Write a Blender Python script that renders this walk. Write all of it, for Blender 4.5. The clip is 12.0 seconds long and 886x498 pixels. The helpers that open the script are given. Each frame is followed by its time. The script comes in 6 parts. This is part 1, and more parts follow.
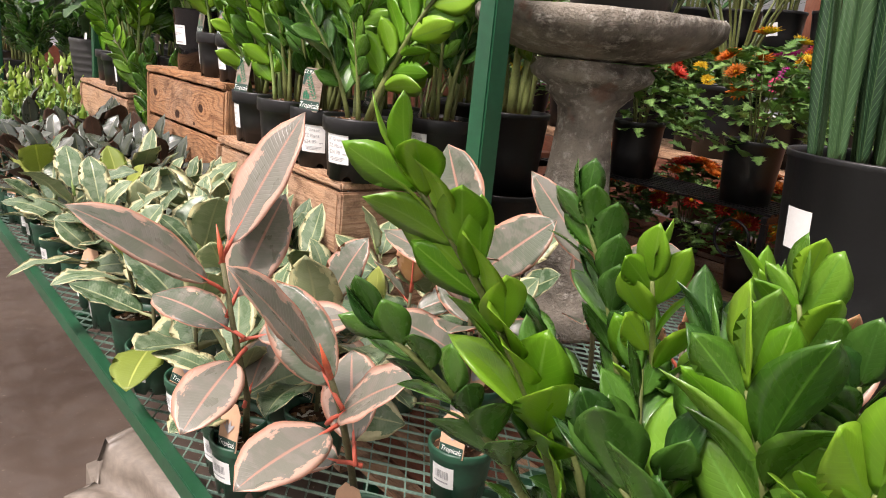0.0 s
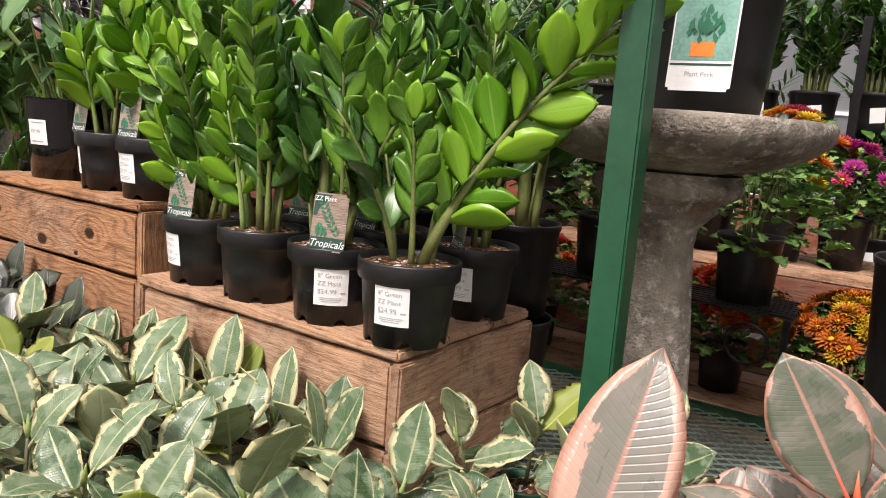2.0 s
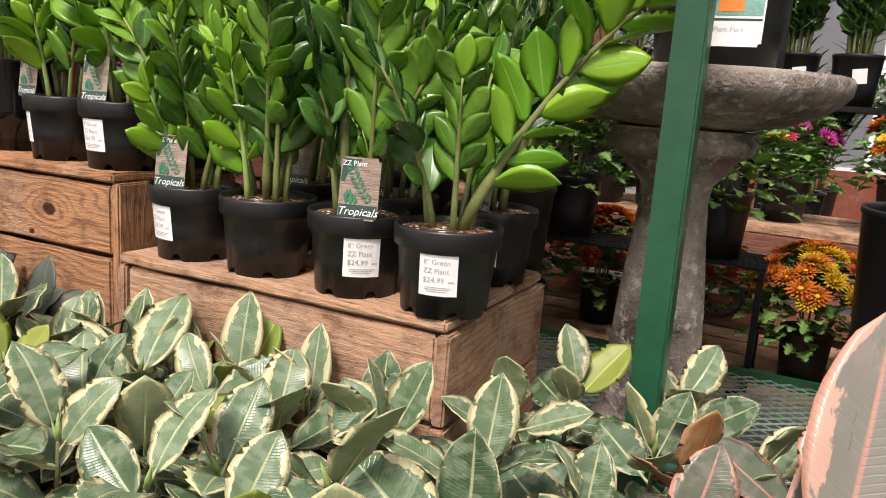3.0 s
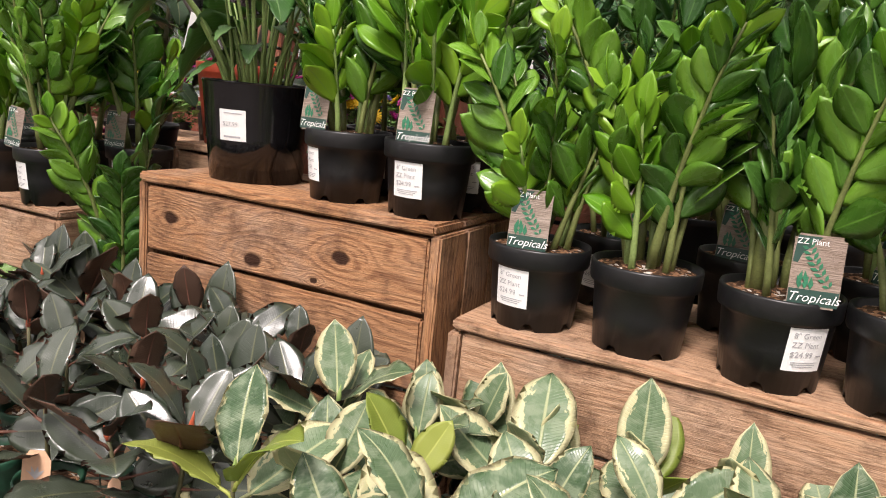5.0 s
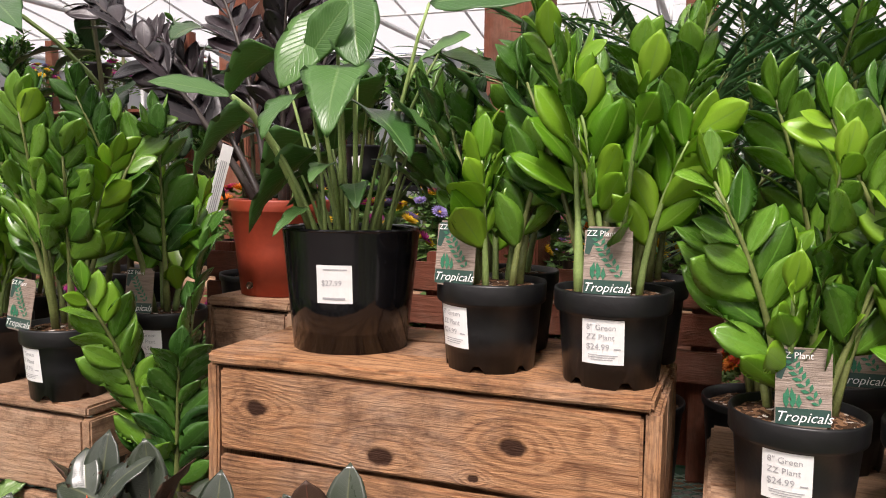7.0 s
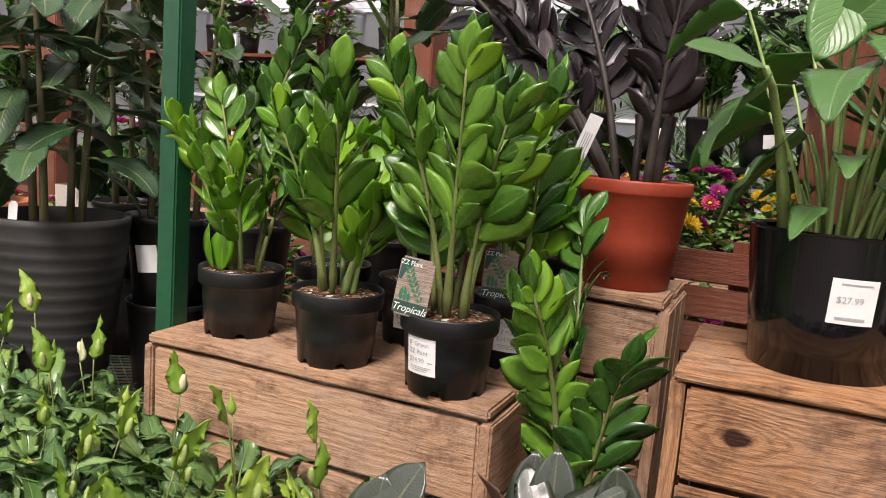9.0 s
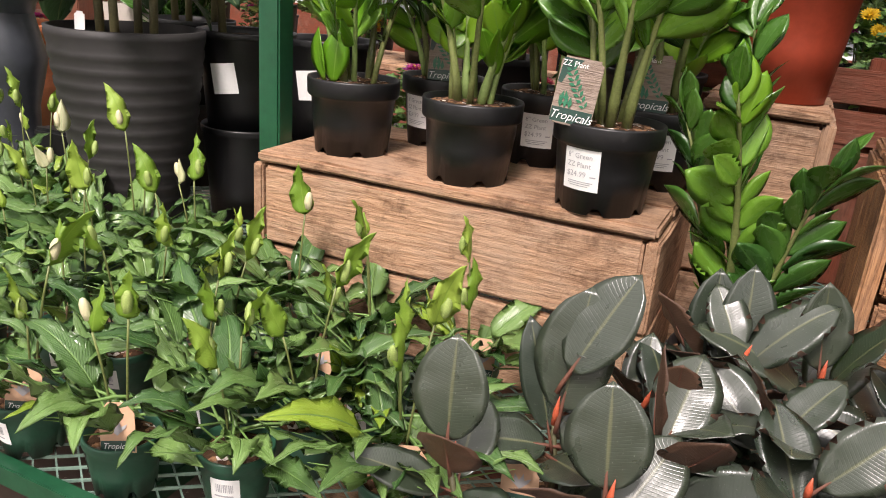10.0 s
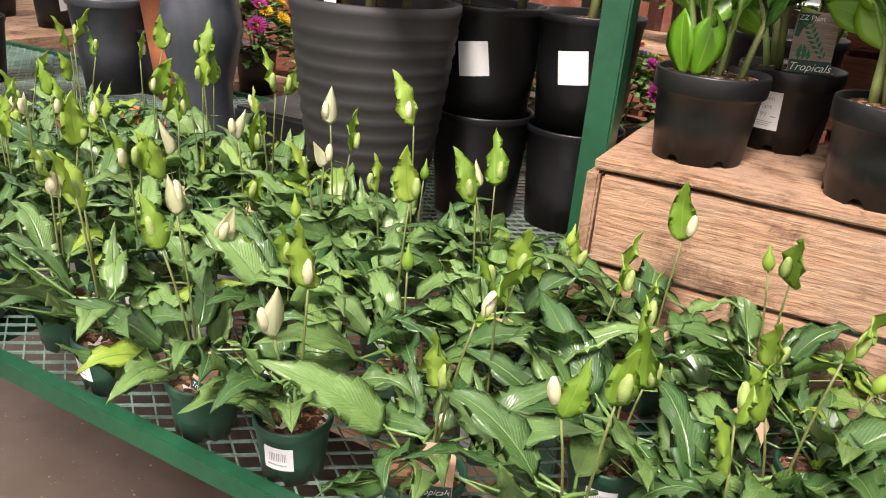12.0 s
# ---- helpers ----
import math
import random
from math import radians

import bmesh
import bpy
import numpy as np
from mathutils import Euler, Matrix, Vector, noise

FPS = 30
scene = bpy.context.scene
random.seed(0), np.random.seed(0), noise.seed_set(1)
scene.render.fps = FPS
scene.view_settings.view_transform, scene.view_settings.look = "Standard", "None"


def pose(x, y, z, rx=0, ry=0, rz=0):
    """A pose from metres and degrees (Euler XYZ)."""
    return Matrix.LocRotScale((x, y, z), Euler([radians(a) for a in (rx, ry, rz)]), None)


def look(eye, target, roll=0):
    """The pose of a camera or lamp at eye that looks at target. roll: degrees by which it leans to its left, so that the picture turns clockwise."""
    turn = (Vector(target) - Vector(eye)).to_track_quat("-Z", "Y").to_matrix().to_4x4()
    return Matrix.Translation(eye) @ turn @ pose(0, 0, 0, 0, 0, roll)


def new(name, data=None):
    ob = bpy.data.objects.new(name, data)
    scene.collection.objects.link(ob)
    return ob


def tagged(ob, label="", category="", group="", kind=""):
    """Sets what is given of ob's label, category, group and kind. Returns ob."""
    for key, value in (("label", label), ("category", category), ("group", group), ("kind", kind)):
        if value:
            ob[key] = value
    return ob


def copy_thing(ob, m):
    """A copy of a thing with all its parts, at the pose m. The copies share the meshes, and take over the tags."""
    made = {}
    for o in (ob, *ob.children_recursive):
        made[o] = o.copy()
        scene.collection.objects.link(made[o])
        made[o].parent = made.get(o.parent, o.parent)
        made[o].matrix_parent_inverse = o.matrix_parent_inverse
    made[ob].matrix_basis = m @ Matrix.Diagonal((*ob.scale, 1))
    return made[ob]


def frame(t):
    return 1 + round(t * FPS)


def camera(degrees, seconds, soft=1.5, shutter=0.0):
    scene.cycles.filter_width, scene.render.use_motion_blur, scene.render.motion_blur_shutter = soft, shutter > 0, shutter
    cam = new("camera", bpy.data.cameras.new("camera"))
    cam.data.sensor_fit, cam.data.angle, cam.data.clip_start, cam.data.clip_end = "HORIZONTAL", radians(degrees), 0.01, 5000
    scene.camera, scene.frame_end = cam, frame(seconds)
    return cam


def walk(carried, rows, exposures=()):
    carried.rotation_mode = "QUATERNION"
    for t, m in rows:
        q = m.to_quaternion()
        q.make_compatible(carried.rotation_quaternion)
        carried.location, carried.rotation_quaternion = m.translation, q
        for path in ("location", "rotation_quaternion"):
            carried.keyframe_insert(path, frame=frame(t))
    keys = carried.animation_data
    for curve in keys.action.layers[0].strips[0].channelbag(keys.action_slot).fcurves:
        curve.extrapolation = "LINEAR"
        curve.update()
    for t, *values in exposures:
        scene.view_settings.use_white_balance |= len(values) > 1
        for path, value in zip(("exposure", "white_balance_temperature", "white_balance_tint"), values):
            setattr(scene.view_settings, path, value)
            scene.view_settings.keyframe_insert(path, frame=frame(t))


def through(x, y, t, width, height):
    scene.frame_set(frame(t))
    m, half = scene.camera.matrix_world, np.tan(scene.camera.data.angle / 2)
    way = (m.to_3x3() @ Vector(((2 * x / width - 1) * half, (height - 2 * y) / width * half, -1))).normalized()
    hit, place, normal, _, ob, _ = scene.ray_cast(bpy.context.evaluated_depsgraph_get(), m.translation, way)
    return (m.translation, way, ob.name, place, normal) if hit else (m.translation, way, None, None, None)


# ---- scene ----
cam = camera(60.6, 12.0, 1.0)
PATH = [
    (0, (0.395, 0.634, 1.581), (-1.1, 1.858, 1.067), 5.6),
    (0.5, (0.166, 0.609, 1.56), (-1.34, 1.843, 1.104), 4.2),
    (1, (-0.112, 0.661, 1.561), (-1.587, 1.956, 1.176), 4.2),
    (1.5, (-0.246, 0.671, 1.577), (-1.573, 2.13, 1.243), 4.3),
    (2, (-0.387, 0.555, 1.637), (-1.498, 2.187, 1.316), 4.5),
    (2.5, (-0.524, 0.449, 1.644), (-1.449, 2.187, 1.289), 4.5),
    (3, (-0.638, 0.475, 1.61), (-1.494, 2.239, 1.217), 4.0),
    (3.5, (-0.881, 0.553, 1.594), (-1.796, 2.282, 1.18), 4.0),
    (3.7, (-0.961, 0.598, 1.602), (-1.932, 2.286, 1.157), 3.8),
    (5.3, (-1.4, 0.314, 1.666), (-2.22, 2.099, 1.287), 5.2),
    (5.5, (-1.424, 0.31, 1.67), (-2.214, 2.117, 1.334), 4.7),
    (6, (-1.546, 0.4, 1.674), (-2.269, 2.25, 1.442), 3.2),
    (6.5, (-1.737, 0.5, 1.675), (-2.449, 2.361, 1.493), 1.8),
    (7, (-1.911, 0.481, 1.711), (-2.604, 2.349, 1.542), 0.9),
    (7.5, (-2.158, 0.369, 1.731), (-2.796, 2.257, 1.569), 1.3),
    (7.7, (-2.243, 0.328, 1.728), (-2.897, 2.209, 1.548), 1.2),
    (9.3, (-2.747, 0.442, 1.716), (-3.584, 2.225, 1.367), 5.4),
    (9.5, (-2.794, 0.456, 1.677), (-3.641, 2.216, 1.247), 5.4),
    (10, (-2.944, 0.414, 1.608), (-3.698, 2.14, 0.937), 4.7),
    (10.5, (-3.112, 0.365, 1.579), (-3.747, 2.093, 0.796), 5.4),
    (11, (-3.23, 0.294, 1.588), (-3.848, 2.023, 0.797), 6.2),
    (11.5, (-3.343, 0.306, 1.593), (-4.055, 2.001, 0.807), 5.9),
    (12, (-3.551, 0.405, 1.589), (-4.388, 2.045, 0.809), 5.0),
]
KELVIN, TINT = 6600, 21
walk(cam, [(t, look(eye, target, roll)) for t, eye, target, roll in PATH], [(t, e, KELVIN, TINT) for t, e in ((0, 0.86), (1, 0.82), (2.5, 0.64), (5.5, 0.62), (7.5, 0.52), (9.5, 0.62), (10.5, 0.90), (12, 0.96))])

# ---------------------------------------------------------------- light
world = bpy.data.worlds.new("sky")
scene.world = world
world.use_nodes = True
wn = world.node_tree
sky = wn.nodes.new("ShaderNodeTexSky")
sky.sky_type = "NISHITA"
sky.sun_disc = False
sky.sun_elevation, sky.sun_rotation = radians(55), radians(200)
sky.air_density, sky.dust_density, sky.ozone_density = 1.0, 6.0, 1.0
wn.nodes["Background"].inputs["Strength"].default_value = 0.085
wn.links.new(sky.outputs[0], wn.nodes["Background"].inputs["Color"])
sun_data = bpy.data.lights.new("sun", "SUN")
sun_data.energy, sun_data.angle, sun_data.color = 3.7, radians(15), (1.0, 0.95, 0.88)
sun = new("sun", sun_data)
sun.matrix_world = look((-1.5, -4, 9), (-2, 1.5, 1))


# ---------------------------------------------------------------- node helpers
class Shade:
    """A small builder for node materials."""

    def __init__(self, name):
        self.mat = bpy.data.materials.new(name)
        self.mat.use_nodes = True
        self.t = self.mat.node_tree
        self.b = self.t.nodes["Principled BSDF"]
        self.out = self.t.nodes["Material Output"]

    def put(self, socket, v):
        if isinstance(v, bpy.types.NodeSocket):
            self.t.links.new(v, socket)
        elif isinstance(v, tuple) and len(v) == 3 and socket.type == "RGBA":
            socket.default_value = (*v, 1)
        else:
            socket.default_value = v

    def node(self, kind, ins, **props):
        n = self.t.nodes.new(kind)
        if "op" in props:
            n.operation = props["op"]
        if "blend" in props:
            n.data_type, n.blend_type = "RGBA", props["blend"]
        for k, v in ins.items():
            self.put(n.inputs[k], v)
        return n

    def math(self, op, a, b=0.0, c=0.0):
        return self.node("ShaderNodeMath", {0: a, 1: b, 2: c}, op=op).outputs[0]

    def mix(self, f, a, b, blend="MIX"):
        return self.node("ShaderNodeMix", {0: f, 6: a, 7: b}, blend=blend).outputs[2]

    def step(self, x, lo, hi, a=0.0, b=1.0):
        n = self.node("ShaderNodeMapRange", {0: x, 1: lo, 2: hi, 3: a, 4: b})
        n.interpolation_type = "SMOOTHSTEP"
        return n.outputs[0]

    def noise(self, vec, scale, detail=3.0, rough=0.55, distort=0.0):
        return self.node("ShaderNodeTexNoise", {"Vector": vec, "Scale": scale, "Detail": detail, "Roughness": rough, "Distortion": distort}).outputs[0]

    def coords(self, which="Object", scale=(1, 1, 1), shift=None):
        c = self.t.nodes.new("ShaderNodeTexCoord").outputs[which]
        ins = {"Vector": c, "Scale": scale}
        if shift is not None:
            ins["Location"] = shift
        return self.node("ShaderNodeMapping", ins).outputs[0]

    def rand(self):
        a = self.t.nodes.new("ShaderNodeObjectInfo").outputs["Random"]
        b = self.t.nodes.new("ShaderNodeNewGeometry").outputs["Random Per Island"]
        return self.math("FRACT", self.math("ADD", a, b))

    def bump(self, h, strength, dist=0.002):
        self.put(self.b.inputs["Normal"], self.node("ShaderNodeBump", {"Height": h, "Strength": strength, "Distance": dist}).outputs[0])

    def set(self, **kw):
        names = {"color": "Base Color", "rough": "Roughness", "metal": "Metallic", "spec": "Specular IOR Level", "coat": "Coat Weight", "coat_rough": "Coat Roughness"}
        for k, v in kw.items():
            self.put(self.b.inputs[names[k]], v)
        return self

    def leafy(self, colour, amount):
        """Let light through the blade."""
        tr = self.node("ShaderNodeBsdfTranslucent", {"Color": colour})
        m = self.node("ShaderNodeMixShader", {0: amount, 1: self.b.outputs[0], 2: tr.outputs[0]})
        self.t.links.new(m.outputs[0], self.out.inputs["Surface"])


def plain(name, colour, rough=0.5, metal=0.0, vary=0.25, scale=30.0, bump=0.15, spec=0.5):
    """A painted, moulded or cast surface with blotches and grain."""
    s = Shade(name)
    co = s.coords()
    big = s.noise(co, scale * 0.15, 4.0)
    fine = s.noise(co, scale * 4, 3.0)
    f = s.math("MULTIPLY_ADD", big, 0.7, s.math("MULTIPLY", fine, 0.3))
    lo = tuple(c * (1 - vary) for c in colour)
    hi = tuple(min(1, c * (1 + vary)) for c in colour)
    s.set(color=s.mix(s.step(f, 0.3, 0.7), lo, hi), rough=s.step(big, 0.2, 0.8, rough * 0.8, min(1, rough * 1.2)), metal=metal, spec=spec)
    s.bump(fine, bump)
    return s.mat


def leaf_uv(s):
    uv = s.t.nodes.new("ShaderNodeUVMap").outputs[0]
    sep = s.node("ShaderNodeSeparateXYZ", {0: uv})
    u, v = sep.outputs[0], sep.outputs[1]
    d = s.math("MULTIPLY", s.math("ABSOLUTE", s.math("SUBTRACT", v, 0.5)), 2.0)
    return uv, u, v, d


def veins(s, u, d, count, slant):
    """Fine side veins, as a height that repeats along the blade."""
    ph = s.math("MULTIPLY", s.math("SUBTRACT", u, s.math("MULTIPLY", d, slant)), count * 6.283)
    return s.math("ABSOLUTE", s.math("SINE", ph))


def leaf_material(name, dark, light, rib, vein_n=9, slant=0.12, rough=0.3, bump=0.35, through=0.25, spec=0.5, pale=None, spots=0.0, yellow=0.0, vein_mix=0.12, coat=0.0):
    s = Shade(name)
    uv, u, v, d = leaf_uv(s)
    r = s.rand()
    off = s.node("ShaderNodeCombineXYZ", {0: s.math("MULTIPLY", r, 37.0), 1: s.math("MULTIPLY", r, 91.0), 2: 0.0}).outputs[0]
    vec = s.node("ShaderNodeVectorMath", {0: uv, 1: off}).outputs[0]
    n1 = s.noise(vec, 3.0, 3.0)
    vn = veins(s, u, d, vein_n, slant)
    tone = s.math("ADD", s.math("MULTIPLY", r, 0.75), s.math("MULTIPLY", n1, 0.35))
    col = s.mix(s.step(tone, 0.1, 1.0), dark, light)
    col = s.mix(s.math("MULTIPLY", s.step(vn, 0.0, 0.25, 1.0, 0.0), vein_mix), col, tuple(min(1, c * 1.7 + 0.01) for c in light))
    if pale:
        # cream edge with a ragged border and grey-green flecks
        rag = s.noise(vec, 5.0, 4.0, 0.6)
        edge = s.math("ADD", s.math("MULTIPLY", d, 1.0), s.math("MULTIPLY", s.math("SUBTRACT", rag, 0.5), 1.3))
        edge = s.math("ADD", edge, s.math("MULTIPLY", s.math("SUBTRACT", r, 0.5), 0.35))
        flecks = s.node("ShaderNodeMapping", {"Vector": vec, "Scale": (4.0, 1.2, 1.0)}).outputs[0]
        col = s.mix(s.math("MULTIPLY", s.step(s.noise(flecks, 1.6, 3.0), 0.46, 0.6), 0.5), col, pale[1])
        col = s.mix(s.step(edge, 0.76, 0.83), col, pale[0])
        col = s.mix(s.step(d, 0.90, 0.97), col, pale[2])
    if yellow:
        col = s.mix(s.math("MULTIPLY", s.step(r, 1 - yellow, 1 - yellow + 0.02), 1.0), col, (0.27, 0.40, 0.045))
    col = s.mix(s.step(d, 0.02, 0.07, 1.0, 0.0), col, rib)
    dust = s.noise(vec, 40.0, 2.0)
    if spots:
        col = s.mix(s.math("MULTIPLY", s.step(dust, 0.68, 0.74), spots), col, (0.55, 0.55, 0.5))
    s.set(color=col, rough=s.math("ADD", s.math("MULTIPLY", n1, 0.25), rough - 0.1), spec=spec)
    if coat:
        s.set(coat=coat, coat_rough=0.22)
    h = s.math("ADD", s.math("MULTIPLY", s.step(vn, 0.0, 0.5), 0.7), s.step(d, 0.0, 0.1))
    h = s.math("ADD", h, s.math("MULTIPLY", s.noise(vec, 9.0, 2.0), 0.6))
    s.bump(h, bump, 0.003)
    bright = s.mix(0.5, col, tuple(min(1, c * 2.2 + 0.02) for c in light))
    s.leafy(bright, through)
    return s.mat


def wood_material(name, a, b, c, rough=0.75, ring=9.0, knots=(), wear=1.0, figure=0.7):
    """Rough-sawn softwood, grain along local X: wavy growth rings, torn fibres, stains. knots: (x, z, radius) on the board."""
    s = Shade(name)
    r = s.t.nodes.new("ShaderNodeObjectInfo").outputs["Random"]
    sh = s.node("ShaderNodeCombineXYZ", {0: s.math("MULTIPLY", r, 17.0), 1: s.math("MULTIPLY", r, 5.3), 2: s.math("MULTIPLY", r, 9.1)}).outputs[0]
    raw = s.t.nodes.new("ShaderNodeTexCoord").outputs["Object"]
    co = s.coords(shift=sh)

    def stretched(x, yz, scale, detail, rgh=0.6, distort=0.0):
        return s.noise(s.node("ShaderNodeMapping", {"Vector": co, "Scale": (x, yz, yz)}).outputs[0], scale, detail, rgh, distort)

    sep, own = s.node("ShaderNodeSeparateXYZ", {0: co}), s.node("ShaderNodeSeparateXYZ", {0: raw})
    slow = stretched(1.1, 3.6, 1.5, 2.0)
    y = s.math("ADD", s.math("ADD", sep.outputs[1], sep.outputs[2]), s.math("MULTIPLY", slow, 0.24))
    core = None
    for kx, kz, kr in knots:
        dx = s.math("SUBTRACT", own.outputs[0], kx)
        dz = s.math("SUBTRACT", own.outputs[2], kz)
        d2 = s.math("ADD", s.math("MULTIPLY", s.math("MULTIPLY", dx, dx), 0.45), s.math("MULTIPLY", dz, dz))
        d = s.math("ADD", s.math("SQRT", d2), s.math("MULTIPLY", s.math("SUBTRACT", s.noise(raw, 60.0, 3.0), 0.5), 0.008))
        push = s.math("MULTIPLY", s.step(d, 0.0, kr * 4.0, 1.0, 0.0), s.math("MULTIPLY", s.math("SIGN", dz), 0.035))
        y = s.math("SUBTRACT", y, push)
        dark = s.step(d, kr * 0.62, kr * 1.05, 1.0, 0.0)
        core = dark if core is None else s.math("MAXIMUM", core, dark)
    rings = s.math("SINE", s.math("MULTIPLY", y, ring * 44.0))
    fine = stretched(7.0, 150.0, 1.0, 4.0, 0.65, 0.6)
    fib = stretched(26.0, 520.0, 1.0, 3.0, 0.7)
    pits = stretched(14.0, 60.0, 2.2, 4.0, 0.6)
    col = s.mix(s.math("MULTIPLY", s.step(rings, -0.1, 1.0), figure), a, b)
    col = s.mix(s.step(fine, 0.38, 0.66, 0.0, 0.6), col, c)
    col = s.mix(s.step(fib, 0.48, 0.66, 0.0, 0.5), col, tuple(q * 0.5 for q in b))
    col = s.mix(s.step(pits, 0.60, 0.72, 0.0, 0.65 * wear), col, tuple(q * 0.35 for q in b))
    col = s.mix(s.step(s.noise(co, 4.0, 5.0, 0.65), 0.45, 0.72, 0.0, 0.45 * wear), col, (0.40, 0.31, 0.24))
    col = s.mix(s.step(s.noise(co, 10.0, 6.0, 0.72), 0.46, 0.70, 0.0, 0.85 * wear), col, (0.095, 0.050, 0.030))
    col = s.mix(s.math("MULTIPLY", r, 0.3), col, (0.19, 0.10, 0.06))
    h = s.math("ADD", s.math("ADD", fine, fib), s.math("ADD", s.math("MULTIPLY", rings, 0.13), s.math("MULTIPLY", pits, -0.8)))
    if core is not None:
        col = s.mix(core, col, (0.040, 0.017, 0.009))
        h = s.math("SUBTRACT", h, core)
    s.set(color=col, rough=rough, spec=0.2)
    s.bump(h, 0.7, 0.003)
    return s.mat


# ---------------------------------------------------------------- materials
M = {}
M["wood"] = wood_material("sawn_pine", (0.48, 0.24, 0.11), (0.14, 0.054, 0.025), (0.56, 0.325, 0.17))
M["wood_knotty"] = wood_material("knotty_sawn_pine", (0.48, 0.24, 0.11), (0.14, 0.054, 0.025), (0.56, 0.325, 0.17), 0.75, 9.0, ((-0.30, 0.008, 0.017), (-0.052, -0.046, 0.020), (0.18, 0.002, 0.018), (0.115, -0.06, 0.007)))
M["wood_grey"] = wood_material("weathered_pine", (0.53, 0.32, 0.19), (0.23, 0.115, 0.06), (0.60, 0.41, 0.27), 0.75, 6.5, (), 1.0, 0.5)
M["red_timber"] = wood_material("red_stained_timber", (0.20, 0.055, 0.03), (0.14, 0.04, 0.022), (0.24, 0.075, 0.045), 0.6, 5.0, (), 0.6)
M["green_paint"] = plain("green_enamel", (0.009, 0.068, 0.030), 0.38, 0.0, 0.3, 14, 0.12)
M["mesh_paint"] = plain("worn_green_mesh_paint", (0.19, 0.29, 0.235), 0.32, 0.3, 0.5, 40, 0.25)
M["black_plastic"] = plain("black_pot_plastic", (0.008, 0.0083, 0.0088), 0.40, 0.0, 0.3, 20, 0.25)
M["black_gloss"] = plain("glossy_black_ceramic", (0.006, 0.006, 0.007), 0.12, 0.0, 0.2, 10, 0.03)
M["grey_plastic"] = plain("charcoal_planter_resin", (0.019, 0.018, 0.017), 0.65, 0.0, 0.2, 10, 0.2)
M["green_plastic"] = plain("green_pot_plastic", (0.018, 0.075, 0.042), 0.45, 0.0, 0.25, 25, 0.2)
M["red_plastic"] = plain("terracotta_red_plastic", (0.33, 0.05, 0.022), 0.5, 0.0, 0.2, 18, 0.15)
M["terracotta"] = plain("terracotta", (0.42, 0.14, 0.06), 0.8, 0.0, 0.25, 20, 0.3)
M["paper"] = plain("white_label_paper", (0.78, 0.78, 0.76), 0.55, 0.0, 0.06, 30, 0.05)
M["kraft"] = plain("kraft_card", (0.56, 0.35, 0.22), 0.75, 0.0, 0.1, 40, 0.15)
M["ink"] = plain("grey_ink", (0.36, 0.36, 0.37), 0.6, 0.0, 0.1, 40, 0.0)
M["ink_white"] = plain("white_ink", (0.85, 0.85, 0.82), 0.5, 0.0, 0.05, 40, 0.0)
M["tag_green"] = plain("tag_dark_green_print", (0.02, 0.06, 0.045), 0.4, 0.0, 0.15, 40, 0.0)
M["tag_leaf"] = plain("tag_leaf_print", (0.02, 0.16, 0.08), 0.4, 0.0, 0.4, 90, 0.0)
M["tag_orange"] = plain("tag_orange_print", (0.75, 0.22, 0.03), 0.4, 0.0, 0.2, 40, 0.0)
M["tag_sky"] = plain("tag_blue_green_print", (0.16, 0.33, 0.27), 0.4, 0.0, 0.4, 40, 0.0)
M["tag_wood"] = wood_material("tag_grey_wood_print", (0.34, 0.28, 0.23), (0.25, 0.20, 0.16), (0.42, 0.35, 0.30), 0.4, 6.0, (), 0.3)
M["black_iron"] = plain("black_wrought_iron", (0.012, 0.012, 0.013), 0.4, 0.6, 0.3, 30, 0.2)
M["white_steel"] = plain("white_painted_steel", (0.74, 0.75, 0.74), 0.45, 0.0, 0.1, 6, 0.1)
M["slate"] = plain("blue_grey_glazed_stoneware", (0.055, 0.061, 0.072), 0.35, 0.0, 0.3, 8, 0.15)
M["white_stone"] = plain("pale_sandblasted_resin", (0.50, 0.45, 0.39), 0.8, 0.0, 0.12, 30, 0.3)
M["sacking"] = plain("grey_brown_plastic_sacking", (0.19, 0.16, 0.13), 0.5, 0.0, 0.35, 12, 0.5)
M["fabric_purple"] = plain("lilac_pot_plastic", (0.30, 0.24, 0.62), 0.5, 0.0, 0.15, 20, 0.1)
M["stem_green"] = plain("zz_stalk", (0.15, 0.18, 0.055), 0.45, 0.0, 0.45, 60, 0.2)
M["stem_pale"] = plain("pale_green_stalk", (0.23, 0.33, 0.10), 0.5, 0.0, 0.3, 60, 0.2)
M["stem_dark"] = plain("olive_woody_stem", (0.09, 0.085, 0.035), 0.65, 0.0, 0.4, 60, 0.4)
M["stem_raven"] = plain("dark_aubergine_stalk", (0.045, 0.035, 0.03), 0.45, 0.0, 0.4, 60, 0.2)
M["sheath_red"] = plain("red_leaf_sheath", (0.45, 0.09, 0.04), 0.4, 0.0, 0.5, 60, 0.1)

